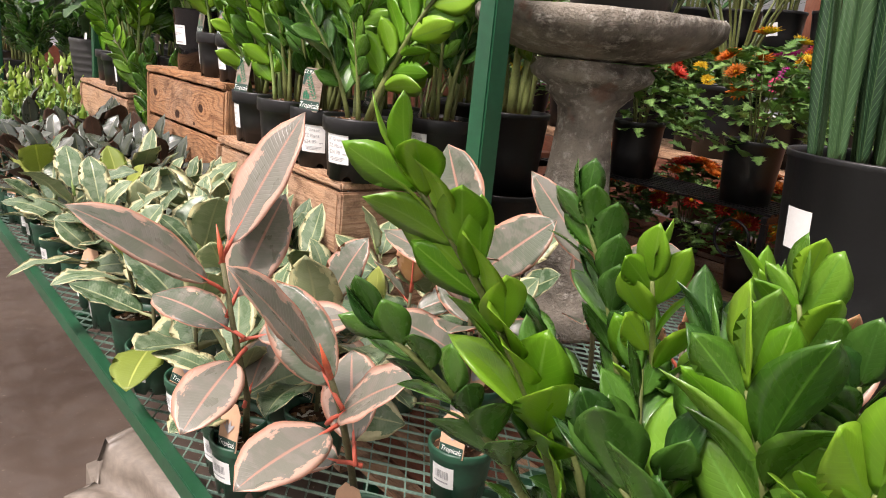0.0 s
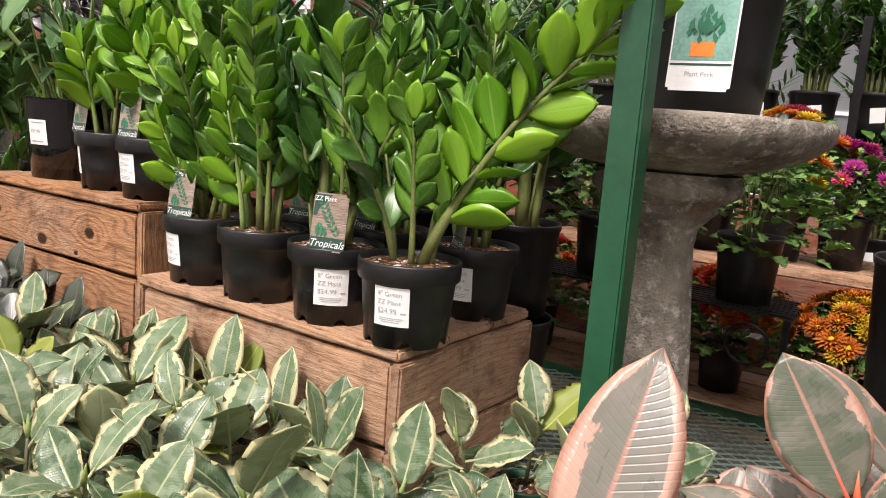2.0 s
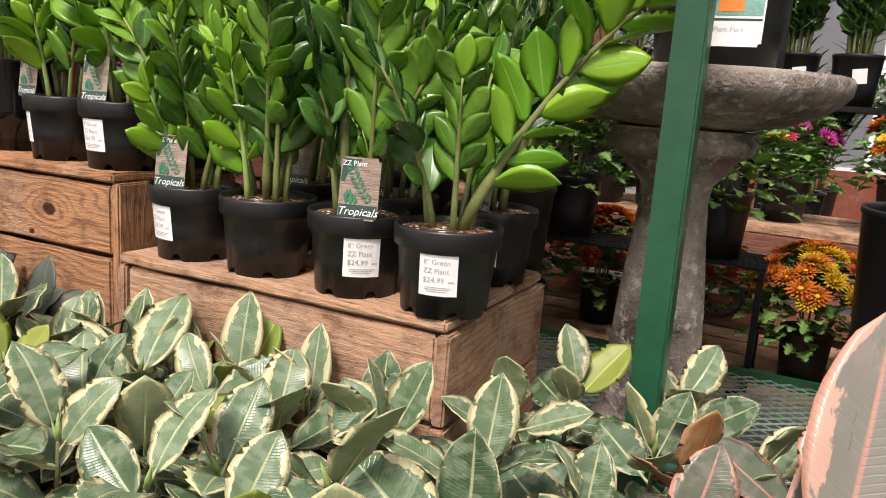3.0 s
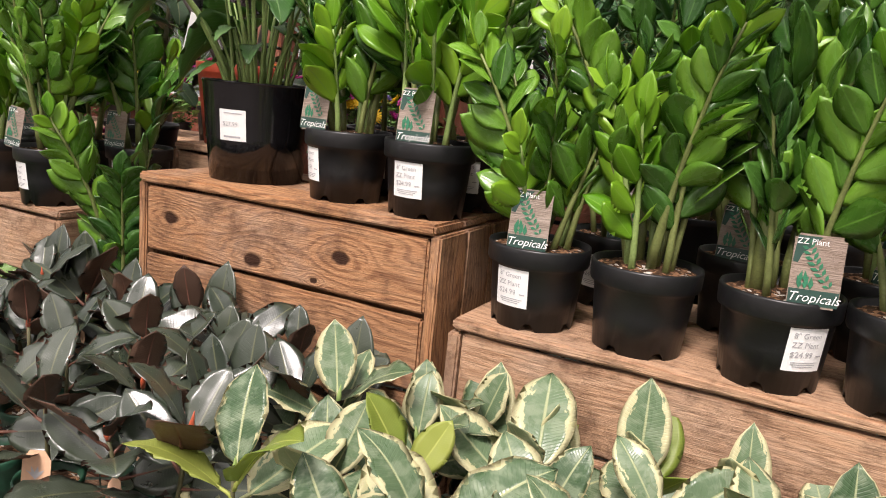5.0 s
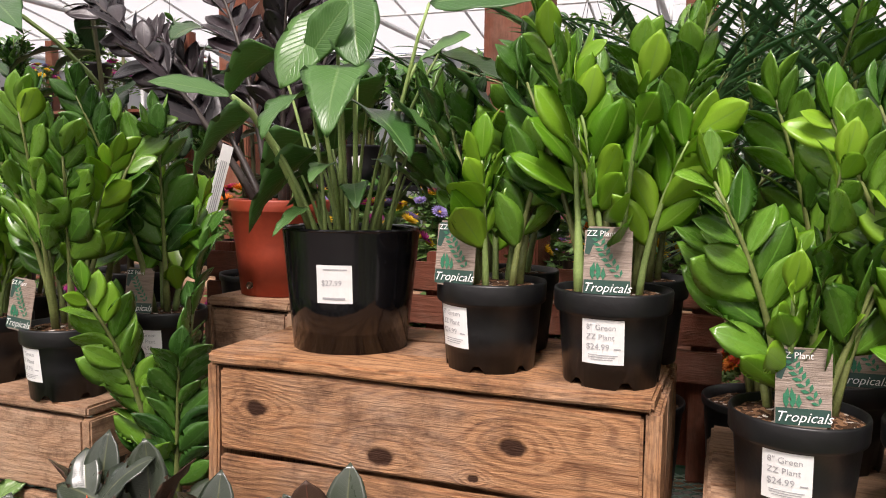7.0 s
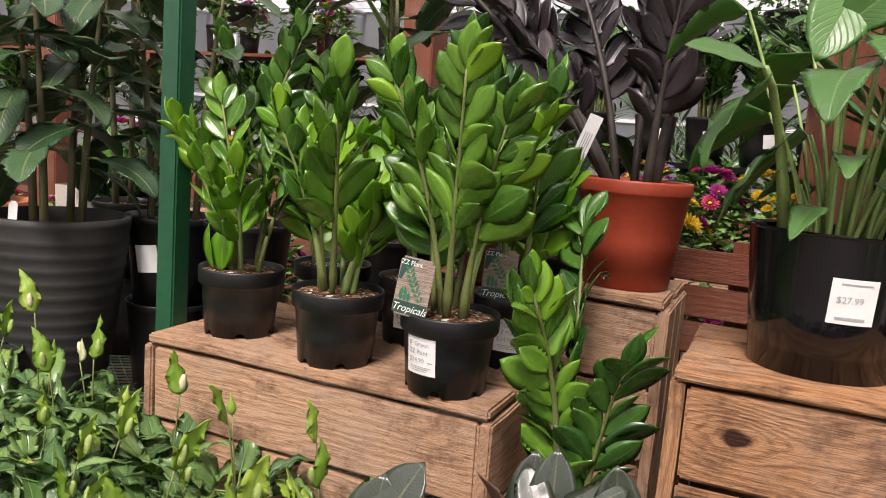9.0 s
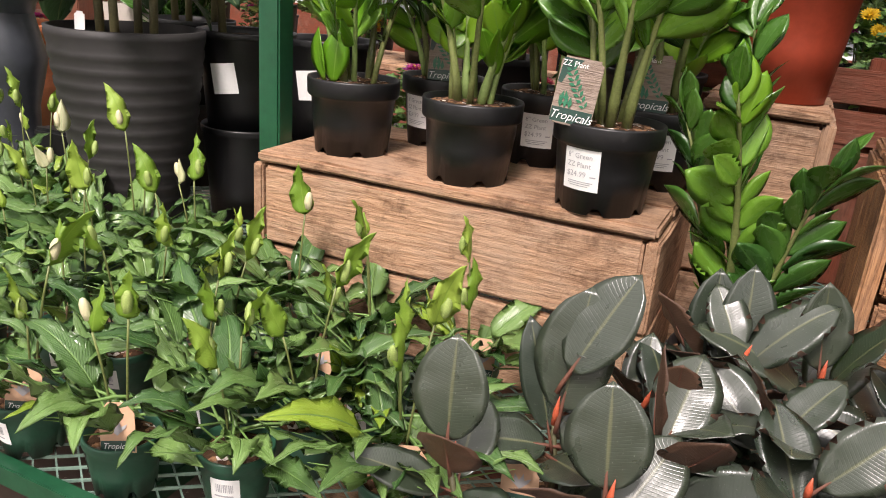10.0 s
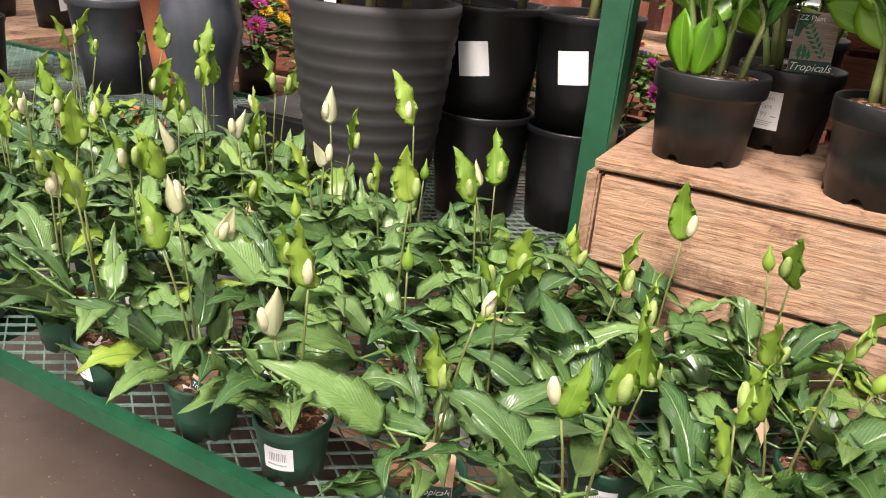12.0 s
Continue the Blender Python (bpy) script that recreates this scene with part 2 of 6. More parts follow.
M["zz"] = leaf_material("zz_leaf", (0.034, 0.112, 0.012), (0.165, 0.35, 0.034), (0.13, 0.31, 0.04), 7, 0.25, 0.25, 0.12, 0.17, 0.6)
M["zz_young"] = leaf_material("zz_young_leaf", (0.085, 0.25, 0.010), (0.24, 0.44, 0.028), (0.20, 0.38, 0.05), 7, 0.25, 0.30, 0.10, 0.22)
# darker copy of the ZZ leaf: shade inside the foliage put into its colour
M["zz_shaded"] = leaf_material("zz_shaded_leaf", (0.020, 0.072, 0.014), (0.080, 0.205, 0.028), (0.08, 0.20, 0.04), 7, 0.25, 0.24, 0.12, 0.14, 0.6)
M["raven"] = leaf_material("raven_leaf", (0.012, 0.010, 0.012), (0.035, 0.024, 0.028), (0.04, 0.03, 0.03), 7, 0.25, 0.28, 0.15, 0.04)
M["tineke"] = leaf_material("variegated_rubber_leaf", (0.048, 0.095, 0.042), (0.130, 0.200, 0.105), (0.36, 0.40, 0.22), 15, 0.10, 0.27, 0.36, 0.12,
                            pale=((0.54, 0.52, 0.30), (0.26, 0.32, 0.21), (0.58, 0.53, 0.30)))
M["tineke_under"] = leaf_material("variegated_rubber_underside", (0.20, 0.27, 0.13), (0.31, 0.36, 0.19), (0.40, 0.42, 0.22), 15, 0.10, 0.55, 0.3, 0.16,
                                  pale=((0.58, 0.56, 0.30), (0.40, 0.44, 0.26), (0.60, 0.54, 0.28)))
M["lime"] = leaf_material("lime_new_rubber_leaf", (0.19, 0.26, 0.04), (0.33, 0.38, 0.08), (0.45, 0.5, 0.12), 15, 0.10, 0.4, 0.2, 0.3)
M["ruby"] = leaf_material("pink_edged_rubber_leaf", (0.070, 0.098, 0.058), (0.165, 0.160, 0.130), (0.36, 0.20, 0.15), 15, 0.10, 0.28, 0.16, 0.08,
                          pale=((0.46, 0.29, 0.22), (0.21, 0.185, 0.16), (0.58, 0.28, 0.19)), vein_mix=0.05)
M["ruby_under"] = leaf_material("pink_edged_rubber_underside", (0.24, 0.10, 0.045), (0.30, 0.17, 0.055), (0.50, 0.10, 0.06), 15, 0.10, 0.5, 0.25, 0.12,
                                pale=((0.40, 0.23, 0.12), (0.30, 0.19, 0.08), (0.62, 0.28, 0.17)))
M["burgundy"] = leaf_material("burgundy_rubber_leaf", (0.020, 0.032, 0.020), (0.045, 0.058, 0.038), (0.10, 0.11, 0.055), 15, 0.10, 0.28, 0.16, 0.03, 0.8, spots=0.3, vein_mix=0.02, coat=0.35)
M["burgundy_under"] = leaf_material("burgundy_rubber_underside", (0.055, 0.028, 0.016), (0.10, 0.05, 0.028), (0.13, 0.05, 0.03), 15, 0.10, 0.6, 0.3, 0.04)
M["lily"] = leaf_material("peace_lily_leaf", (0.040, 0.112, 0.030), (0.20, 0.34, 0.095), (0.18, 0.32, 0.09), 11, 0.30, 0.24, 0.6, 0.18, 0.7, yellow=0.08)
M["spathe"] = leaf_material("green_spathe", (0.16, 0.30, 0.03), (0.36, 0.50, 0.08), (0.25, 0.40, 0.06), 8, 0.3, 0.4, 0.3, 0.3)
M["spathe_white"] = leaf_material("cream_spathe", (0.50, 0.52, 0.28), (0.60, 0.60, 0.38), (0.5, 0.55, 0.3), 8, 0.3, 0.45, 0.2, 0.3)
M["spadix"] = plain("knobbly_green_spadix", (0.30, 0.40, 0.11), 0.6, 0.0, 0.4, 200, 0.5)
M["spadix_cream"] = plain("cream_spadix", (0.62, 0.58, 0.36), 0.6, 0.0, 0.2, 200, 0.5)
M["philo"] = leaf_material("broad_green_leaf", (0.045, 0.13, 0.030), (0.10, 0.23, 0.055), (0.14, 0.26, 0.08), 7, 0.3, 0.32, 0.3, 0.25)
M["big_dark"] = leaf_material("dark_broad_leaf", (0.022, 0.060, 0.022), (0.055, 0.115, 0.045), (0.16, 0.20, 0.08), 8, 0.3, 0.3, 0.55, 0.12)
M["palm"] = leaf_material("palm_leaflet", (0.026, 0.090, 0.030), (0.095, 0.22, 0.075), (0.07, 0.15, 0.05), 1, 0.0, 0.4, 0.2, 0.22)
M["mum_leaf"] = leaf_material("mum_leaf", (0.085, 0.20, 0.04), (0.25, 0.43, 0.11), (0.1, 0.2, 0.06), 5, 0.4, 0.5, 0.4, 0.22)
M["snake"] = leaf_material("banded_snake_leaf", (0.012, 0.040, 0.016), (0.055, 0.12, 0.045), (0.06, 0.12, 0.04), 14, 0.08, 0.4, 0.25, 0.04, vein_mix=0.95)
for key, c in (("orange", (0.75, 0.20, 0.012)), ("yellow", (0.80, 0.50, 0.012)), ("pink", (0.62, 0.06, 0.16)), ("red", (0.65, 0.05, 0.02)), ("magenta", (0.42, 0.02, 0.22)), ("lilac", (0.35, 0.28, 0.60))):
    M[key] = leaf_material("petal_" + key, tuple(v * 0.75 for v in c), c, tuple(min(1, v * 1.1) for v in c), 2, 0.0, 0.6, 0.1, 0.25)

s = Shade("potting_soil")
co = s.coords()
grit = s.node("ShaderNodeTexVoronoi", {"Vector": co, "Scale": 130.0}).outputs["Color"]
sep = s.node("ShaderNodeSeparateColor", {0: grit})
col = s.mix(s.step(sep.outputs[0], 0.55, 0.75), (0.055, 0.030, 0.017), (0.24, 0.13, 0.07))
col = s.mix(s.step(sep.outputs[1], 0.88, 0.94), col, (0.55, 0.50, 0.44))
s.set(color=col, rough=0.95, spec=0.1)
s.bump(s.noise(co, 120.0, 4.0), 1.0, 0.008)
M["soil"] = s.mat

s = Shade("worn_concrete_floor")
co = s.coords()
n1, n2 = s.noise(co, 0.8, 5.0), s.noise(co, 9.0, 6.0)
col = s.mix(s.step(n1, 0.35, 0.65), (0.062, 0.043, 0.033), (0.100, 0.074, 0.058))
col = s.mix(s.step(n2, 0.5, 0.75, 0.0, 0.6), col, (0.075, 0.056, 0.045))
col = s.mix(s.step(s.noise(co, 45.0, 2.0), 0.68, 0.74, 0.0, 0.8), col, (0.26, 0.22, 0.17))
s.set(color=col, rough=s.step(n2, 0.3, 0.8, 0.35, 0.75))
s.bump(n2, 0.25, 0.004)
M["concrete"] = s.mat

s = Shade("aged_cast_stone")
co = s.coords()
n1, n2, n3 = s.noise(co, 5.0, 6.0, 0.65), s.noise(co, 28.0, 6.0, 0.7), s.noise(co, 150.0, 3.0)
col = s.mix(s.step(n1, 0.32, 0.62), (0.055, 0.047, 0.039), (0.27, 0.24, 0.195))
col = s.mix(s.step(n2, 0.5, 0.68, 0.0, 0.8), col, (0.48, 0.45, 0.39))
col = s.mix(s.step(s.noise(co, 9.0, 3.0), 0.62, 0.72, 0.0, 0.6), col, (0.16, 0.075, 0.045))
s.set(color=col, rough=0.85, spec=0.2)
s.bump(s.math("ADD", n2, s.math("MULTIPLY", n3, 0.8)), 0.75, 0.010)
M["stone"] = s.mat

s = Shade("frosted_roof_sheet")
tr = s.node("ShaderNodeBsdfTranslucent", {"Color": (0.62, 0.64, 0.63)})
s.set(color=(0.5, 0.51, 0.5), rough=0.5)
mx = s.node("ShaderNodeMixShader", {0: 0.85, 1: s.b.outputs[0], 2: tr.outputs[0]})
s.t.links.new(mx.outputs[0], s.out.inputs["Surface"])
M["frosted"] = s.mat


# ---------------------------------------------------------------- mesh helpers
def mesh_ob(name, verts, faces, mats, parent=None, uvs=None, midx=None, smooth=True, label=""):
    me = bpy.data.meshes.new(name)
    me.from_pydata([tuple(v) for v in verts], [], faces)
    for m in mats if isinstance(mats, (list, tuple)) else [mats]:
        me.materials.append(m)
    if uvs is not None:
        layer = me.uv_layers.new(name="UVMap")
        idx = np.empty(len(me.loops), dtype=np.int32)
        me.loops.foreach_get("vertex_index", idx)
        layer.data.foreach_set("uv", np.asarray(uvs, dtype=np.float32)[idx].ravel())
    if midx is not None:
        me.polygons.foreach_set("material_index", np.asarray(midx, dtype=np.int32))
    me.polygons.foreach_set("use_smooth", np.full(len(me.polygons), bool(smooth)))
    me.update()
    ob = new(name, me)
    if parent is not None:
        ob.parent = parent
    return tagged(ob, label)


def part(name, bm, material, parent, label="", smooth=False):
    me = bpy.data.meshes.new(name)
    bm.to_mesh(me)
    bm.free()
    me.materials.append(material)
    me.polygons.foreach_set("use_smooth", np.full(len(me.polygons), smooth))
    ob = new(name, me)
    if parent is not None:
        ob.parent = parent
    return tagged(ob, label)


def share(name, me, parent, m=None):
    """One more object on an existing mesh."""
    ob = new(name, me)
    ob.parent = parent
    if m is not None:
        ob.matrix_basis = m
    return ob


def thing(name, m, label, category, group="", kind=""):
    e = new(name)
    e.empty_display_size = 0.05
    e.matrix_basis = m
    return tagged(e, label, category, group, kind)


def box_bm(sx, sy, sz, bevel=0.002, rough=0.0, cuts=0):
    bm = bmesh.new()
    bmesh.ops.create_cube(bm, size=1.0)
    bmesh.ops.scale(bm, vec=(sx, sy, sz), verts=bm.verts)
    if cuts:
        long = [e for e in bm.edges if abs(e.verts[0].co.x - e.verts[1].co.x) > sx * 0.5]
        bmesh.ops.subdivide_edges(bm, edges=long, cuts=cuts, use_grid_fill=True)
    if bevel:
        sharp = [e for e in bm.edges if len(e.link_faces) == 2 and e.calc_face_angle(0) > 0.5]
        bmesh.ops.bevel(bm, geom=sharp, offset=bevel, segments=2, affect="EDGES")
    if rough:
        for v in bm.verts:
            v.co += noise.noise_vector(v.co * 9 + Vector((sx * 31, sy * 17, sz * 57))) * rough
    return bm


def lathe(profile, seg=40, notch=()):
    """Turned shape from (radius, height) rows; closed where the radius is 0."""
    verts, faces, rings = [], [], []
    for r, z in profile:
        if r <= 1e-6:
            rings.append([len(verts)])
            verts.append((0, 0, z))
        else:
            rings.append(list(range(len(verts), len(verts) + seg)))
            verts += [(r * math.cos(2 * math.pi * i / seg), r * math.sin(2 * math.pi * i / seg), z) for i in range(seg)]
    for a, b in zip(rings, rings[1:]):
        for i in range(seg):
            j = (i + 1) % seg
            if len(a) == 1 and len(b) == 1:
                continue
            if len(a) == 1:
                faces.append((a[0], b[j], b[i]))
            elif len(b) == 1:
                faces.append((a[i], a[j], b[0]))
            else:
                faces.append((a[i], a[j], b[j], b[i]))
    for i, h in notch:
        for k in rings[0], rings[1]:
            if len(k) > 1:
                x, y, z = verts[k[i % seg]]
                verts[k[i % seg]] = (x, y, z + h)
    return verts, faces


def tube(points, radii, seg=7):
    """A tapered tube along points, capped."""
    verts, faces = [], []
    pts = [Vector(p) for p in points]
    side = Vector((1, 0.2, 0.1))
    for i, p in enumerate(pts):
        d = (pts[min(i + 1, len(pts) - 1)] - pts[max(i - 1, 0)]).normalized()
        a = d.cross(side).normalized()
        b = d.cross(a)
        for k in range(seg):
            w = 2 * math.pi * k / seg
            verts.append(p + (a * math.cos(w) + b * math.sin(w)) * radii[i])
    n = len(pts)
    for i in range(n - 1):
        for k in range(seg):
            j = (k + 1) % seg
            faces.append((i * seg + k, i * seg + j, (i + 1) * seg + j, (i + 1) * seg + k))
    faces.append(tuple(range(seg))[::-1])
    faces.append(tuple((n - 1) * seg + k for k in range(seg)))
    return verts, faces


def leaf_arrays(L, W, prof, nu=10, nv=3, fold=0.15, arch=0.5, wave=0.0, thick=0.0009, petiole=0.0, rise=0.0, twist=0.0, mi=(0, 1), waves=3.0):
    """A blade along +Y with its face to +Z, as a thin closed shell: verts, faces, uvs, material of each face."""
    top, bot, uvs, faces, midx = [], [], [], [], []
    y, z, ang = 0.0, 0.0, rise
    ny = 2 * nv + 1
    rows = []
    for i in range(nu + 1):
        u = i / nu
        w = max(prof(u), 0.0) * W / 2
        tw = twist * u
        row = []
        for k in range(ny):
            v = (k - nv) / nv
            dx = v * w
            dz = abs(v) ** 1.05 * w * fold * (1 - 0.3 * u) + wave * W * abs(v) ** 2 * math.sin(u * 6.283 * waves + (1.3 if v > 0 else 0)) * math.sin(math.pi * u)
            dx, dz = dx * math.cos(tw) - dz * math.sin(tw), dx * math.sin(tw) + dz * math.cos(tw)
            row.append((dx, y - dz * math.sin(ang), z + dz * math.cos(ang), u, v))
        rows.append(row)
        step = L / nu
        y += step * math.cos(ang)
        z += step * math.sin(ang)
        ang -= arch / nu * (0.5 + u)
    verts, vid = [], {}
    for i, row in enumerate(rows):
        for k, (x, yy, zz, u, v) in enumerate(row):
            vid[i, k, 0] = len(verts)
            verts.append((x, yy, zz))
            uvs.append((u, v * 0.5 + 0.5))
    for i, row in enumerate(rows):
        for k, (x, yy, zz, u, v) in enumerate(row):
            if i in (0, nu) or k in (0, ny - 1):
                vid[i, k, 1] = vid[i, k, 0]
            else:
                vid[i, k, 1] = len(verts)
                verts.append((x, yy, zz - thick))
                uvs.append((u, v * 0.5 + 0.5))
    for i in range(nu):
        for k in range(ny - 1):
            a, b, c, d = vid[i, k, 0], vid[i, k + 1, 0], vid[i + 1, k + 1, 0], vid[i + 1, k, 0]
            faces.append((a, b, c, d))
            midx.append(mi[0])
            a, b, c, d = vid[i, k, 1], vid[i, k + 1, 1], vid[i + 1, k + 1, 1], vid[i + 1, k, 1]
            faces.append((d, c, b, a))
            midx.append(mi[1])
    if petiole:
        n0 = len(verts)
        tv, tf = tube([(0, -petiole, -petiole * 0.15), (0, -petiole * 0.5, -petiole * 0.02), (0, 0.01 * L, -0.0005), (0, L * 0.5, rows[nu // 2][nv][2] - 0.002)],
                      [W * 0.035 + 0.0007, W * 0.03 + 0.0006, W * 0.028 + 0.0005, 0.0004], 5)
        verts += [tuple(v) for v in tv]
        uvs += [(0.5, 0.5)] * len(tv)
        faces += [tuple(n0 + q for q in f) for f in tf]
        midx += [mi[1]] * len(tf)
    return np.array(verts), faces, np.array(uvs), midx


def leaf_mesh(name, mats, *a, **k):
    v, f, uv, mi = leaf_arrays(*a, **k)
    ob = mesh_ob(name, v, f, mats, uvs=uv, midx=mi)
    me = ob.data
    bpy.data.objects.remove(ob)
    return me


def joined(name, items, mats, parent, label=""):
    """Many leaves in one mesh. items: (arrays, matrix)."""
    V, Fc, U, MI, n = [], [], [], [], 0
    for (v, f, uv, mi), m in items:
        a = np.array(m)
        V.append(v @ a[:3, :3].T + a[:3, 3])
        Fc += [tuple(n + q for q in face) for face in f]
        U.append(uv)
        MI += mi
        n += len(v)
    return mesh_ob(name, np.concatenate(V), Fc, mats, parent, np.concatenate(U), MI, True, label)


def aim(p, d, up=(0, 0, 1), scale=1.0, roll=0.0):
    """A pose at p whose +Y runs along d, with +Z as near to up as can be."""
    y = Vector(d).normalized()
    x = y.cross(Vector(up))
    if x.length < 1e-4:
        x = Vector((1, 0, 0))
    x.normalize()
    z = x.cross(y)
    m = Matrix((x, y, z)).transposed().to_4x4()
    return Matrix.Translation(p) @ m @ Matrix.Rotation(roll, 4, "Y") @ Matrix.Scale(scale, 4)


P_OVAL = lambda u: (math.sin(math.pi * min(1, u ** 0.95)) ** 0.66) * (1 - 0.5 * max(0, u - 0.86) / 0.14)
P_ZZ = lambda u: (math.sin(math.pi * u ** 1.12) ** 0.85) * (1 - 0.18 * max(0, u - 0.8) / 0.2) + 0.05 * (1 - u)
P_LANCE = lambda u: (math.sin(math.pi * u ** 0.62) ** 0.95) * (1 - 0.2 * u) + 0.02 * (1 - u)
P_HEART = lambda u: min(1, (u * 7) ** 0.5) * (1 - u) ** 0.75 * 1.35
P_STRAP = lambda u: min(1, 0.45 + u * 1.3) * (1 - u ** 5)
P_MUM = lambda u: (math.sin(math.pi * u ** 0.8) ** 0.8) * (1 + 0.35 * math.sin(u * 22))
P_PETAL = lambda u: 0.35 + 0.65 * math.sin(math.pi * min(1, u * 0.62 + 0.1)) if u < 0.97 else 0.3

# ---------------------------------------------------------------- setting
GROUND, BENCH = 0.0, 0.88
RAIL_Y, BACK_Y = 1.02, 2.78
bm = bmesh.new()
bmesh.ops.create_grid(bm, x_segments=2, y_segments=2, size=40)
floor = tagged(part("floor", bm, M["concrete"], None), "brown-grey worn concrete floor with specks and stains", "floor", kind="structure")


def slab(name, x0, x1, y0, y1, z0, z1, mat, parent=None, bevel=0.003, cuts=0, rough=0.0, label=""):
    """A box between two corners, long axis along local X for the grain."""
    sx, sy, sz = x1 - x0, y1 - y0, z1 - z0
    m = Matrix.Translation(((x0 + x1) / 2, (y0 + y1) / 2, (z0 + z1) / 2))
    if sz > sx and sz > sy:
        bm, m = box_bm(sz, sy, sx, bevel, rough, cuts), m @ Matrix.Rotation(radians(90), 4, "Y")
    elif sy > sx:
        bm, m = box_bm(sy, sx, sz, bevel, rough, cuts), m @ Matrix.Rotation(radians(90), 4, "Z")
    else:
        bm = box_bm(sx, sy, sz, bevel, rough, cuts)
    ob = part(name, bm, mat, parent, label)
    ob.matrix_basis = m
    return ob


# greenhouse shell
X0, X1, Y0, Y1, EAVE, RIDGE = -16.0, 10.0, -7.0, 14.0, 4.2, 6.4


def glazed_wall(name, length, m, bays):
    """A knee wall with glazing bars and frosted panes above."""
    w = thing(name, m, "glazed greenhouse wall on a low timber base", "wall", kind="structure")
    slab("base_panel", 0, length, -0.06, 0.06, 0, 0.9, M["red_timber"], w)
    step = length / bays
    for i in range(bays + 1):
        slab("glazing_bar", i * step - 0.04, i * step + 0.04, -0.05, 0.05, 0.9, EAVE, M["white_steel"], w)
    for z in (0.92, 2.3, EAVE - 0.05):
        slab("transom", 0, length, -0.035, 0.035, z - 0.03, z + 0.03, M["white_steel"], w)
    for i in range(bays):
        p = slab("pane", i * step + 0.04, (i + 1) * step - 0.04, -0.006, 0.006, 0.95, EAVE - 0.08, M["frosted"], w, 0)
        p.visible_shadow = False
    return w


glazed_wall("wall_north", X1 - X0, pose(X0, Y1, 0), 13)
glazed_wall("wall_south", X1 - X0, pose(X0, Y0, 0), 13)
glazed_wall("wall_west", Y1 - Y0, pose(X0, Y0, 0, 0, 0, 90), 10)
glazed_wall("wall_east", Y1 - Y0, pose(X1, Y0, 0, 0, 0, 90), 10)

mid = (Y0 + Y1) / 2
roof = thing("ceiling", pose(0, 0, 0), "translucent white greenhouse roof with steel rafters", "roof", kind="structure")
for ya, yb in ((Y0, mid), (Y1, mid)):
    v = [(X0, ya, EAVE), (X1, ya, EAVE), (X1, yb, RIDGE), (X0, yb, RIDGE)]
    sheet = mesh_ob("roof_sheet", v, [(0, 1, 2, 3)], M["frosted"], roof, smooth=False)
    sheet.visible_shadow = False
rv, rf = [], []


def bar(a, b, r, vs, fs, seg=5):
    tv, tf = tube([a, b], [r, r], seg)
    n = len(vs)
    vs += tv
    fs += [tuple(n + q for q in f) for f in tf]


for i in range(27):
    x = X0 + i * 1.0
    for ya in (Y0, Y1):
        bar((x, ya, EAVE - 0.03), (x, mid, RIDGE - 0.03), 0.022, rv, rf)
for i in range(7):
    x = X0 + 1.2 + i * 4
    bar((x, Y0, EAVE - 0.1), (x, Y1, EAVE - 0.1), 0.045, rv, rf)
    for k in range(8):
        y = Y0 + 1.3 + k * 2.6
        top = RIDGE - abs(y - mid) * (RIDGE - EAVE) / (mid - Y0)
        bar((x, y, EAVE - 0.1), (x, y, top), 0.028, rv, rf)
        bar((x, y, EAVE - 0.1), (x, y + 1.3, top - 0.1), 0.022, rv, rf)
for k in range(1, 6):
    for ya in (Y0, Y1):
        f = k / 6
        y, z = ya + (mid - ya) * f, EAVE + (RIDGE - EAVE) * f - 0.06
        bar((X0, y, z), (X1, y, z), 0.024, rv, rf)
mesh_ob("rafter_frame", rv, rf, M["white_steel"], roof)


def column(x, y, w=0.19):
    c = slab("timber_column", x - w / 2, x + w / 2, y - w / 2, y + w / 2, 0, EAVE - 0.1, M["red_timber"], None, 0.006)
    return tagged(c, "square red-stained timber post holding the roof", "column", "roof posts", "structure")


for x, y in ((-2.55, 2.89), (-4.6, 4.3), (-2.1, 5.6), (-7.5, 4.3), (1.8, 2.92)):
    column(x, y)

# ---------------------------------------------------------------- bench
BX0, BX1 = -7.4, 1.1
bench = thing("display_bench", pose(0, 0, 0), "long green steel display bench with an expanded metal mesh top", "bench")
for y0, y1 in ((RAIL_Y - 0.012, RAIL_Y + 0.012), (BACK_Y - 0.012, BACK_Y + 0.012)):
    slab("rail", BX0, BX1, y0, y1, BENCH - 0.026, BENCH + 0.010, M["green_paint"], bench, 0.002, 30, 0.001)
for i in range(8):
    x = BX0 + 0.4 + i * 1.1
    slab("cross_bar", x - 0.02, x + 0.02, RAIL_Y + 0.014, BACK_Y - 0.014, BENCH - 0.05, BENCH - 0.012, M["green_paint"], bench, 0.002)
    for y in (RAIL_Y + 0.95, BACK_Y - 0.06):
        slab("leg", x - 0.02, x + 0.02, y - 0.02, y + 0.02, 0, BENCH - 0.052, M["green_paint"], bench, 0.002)


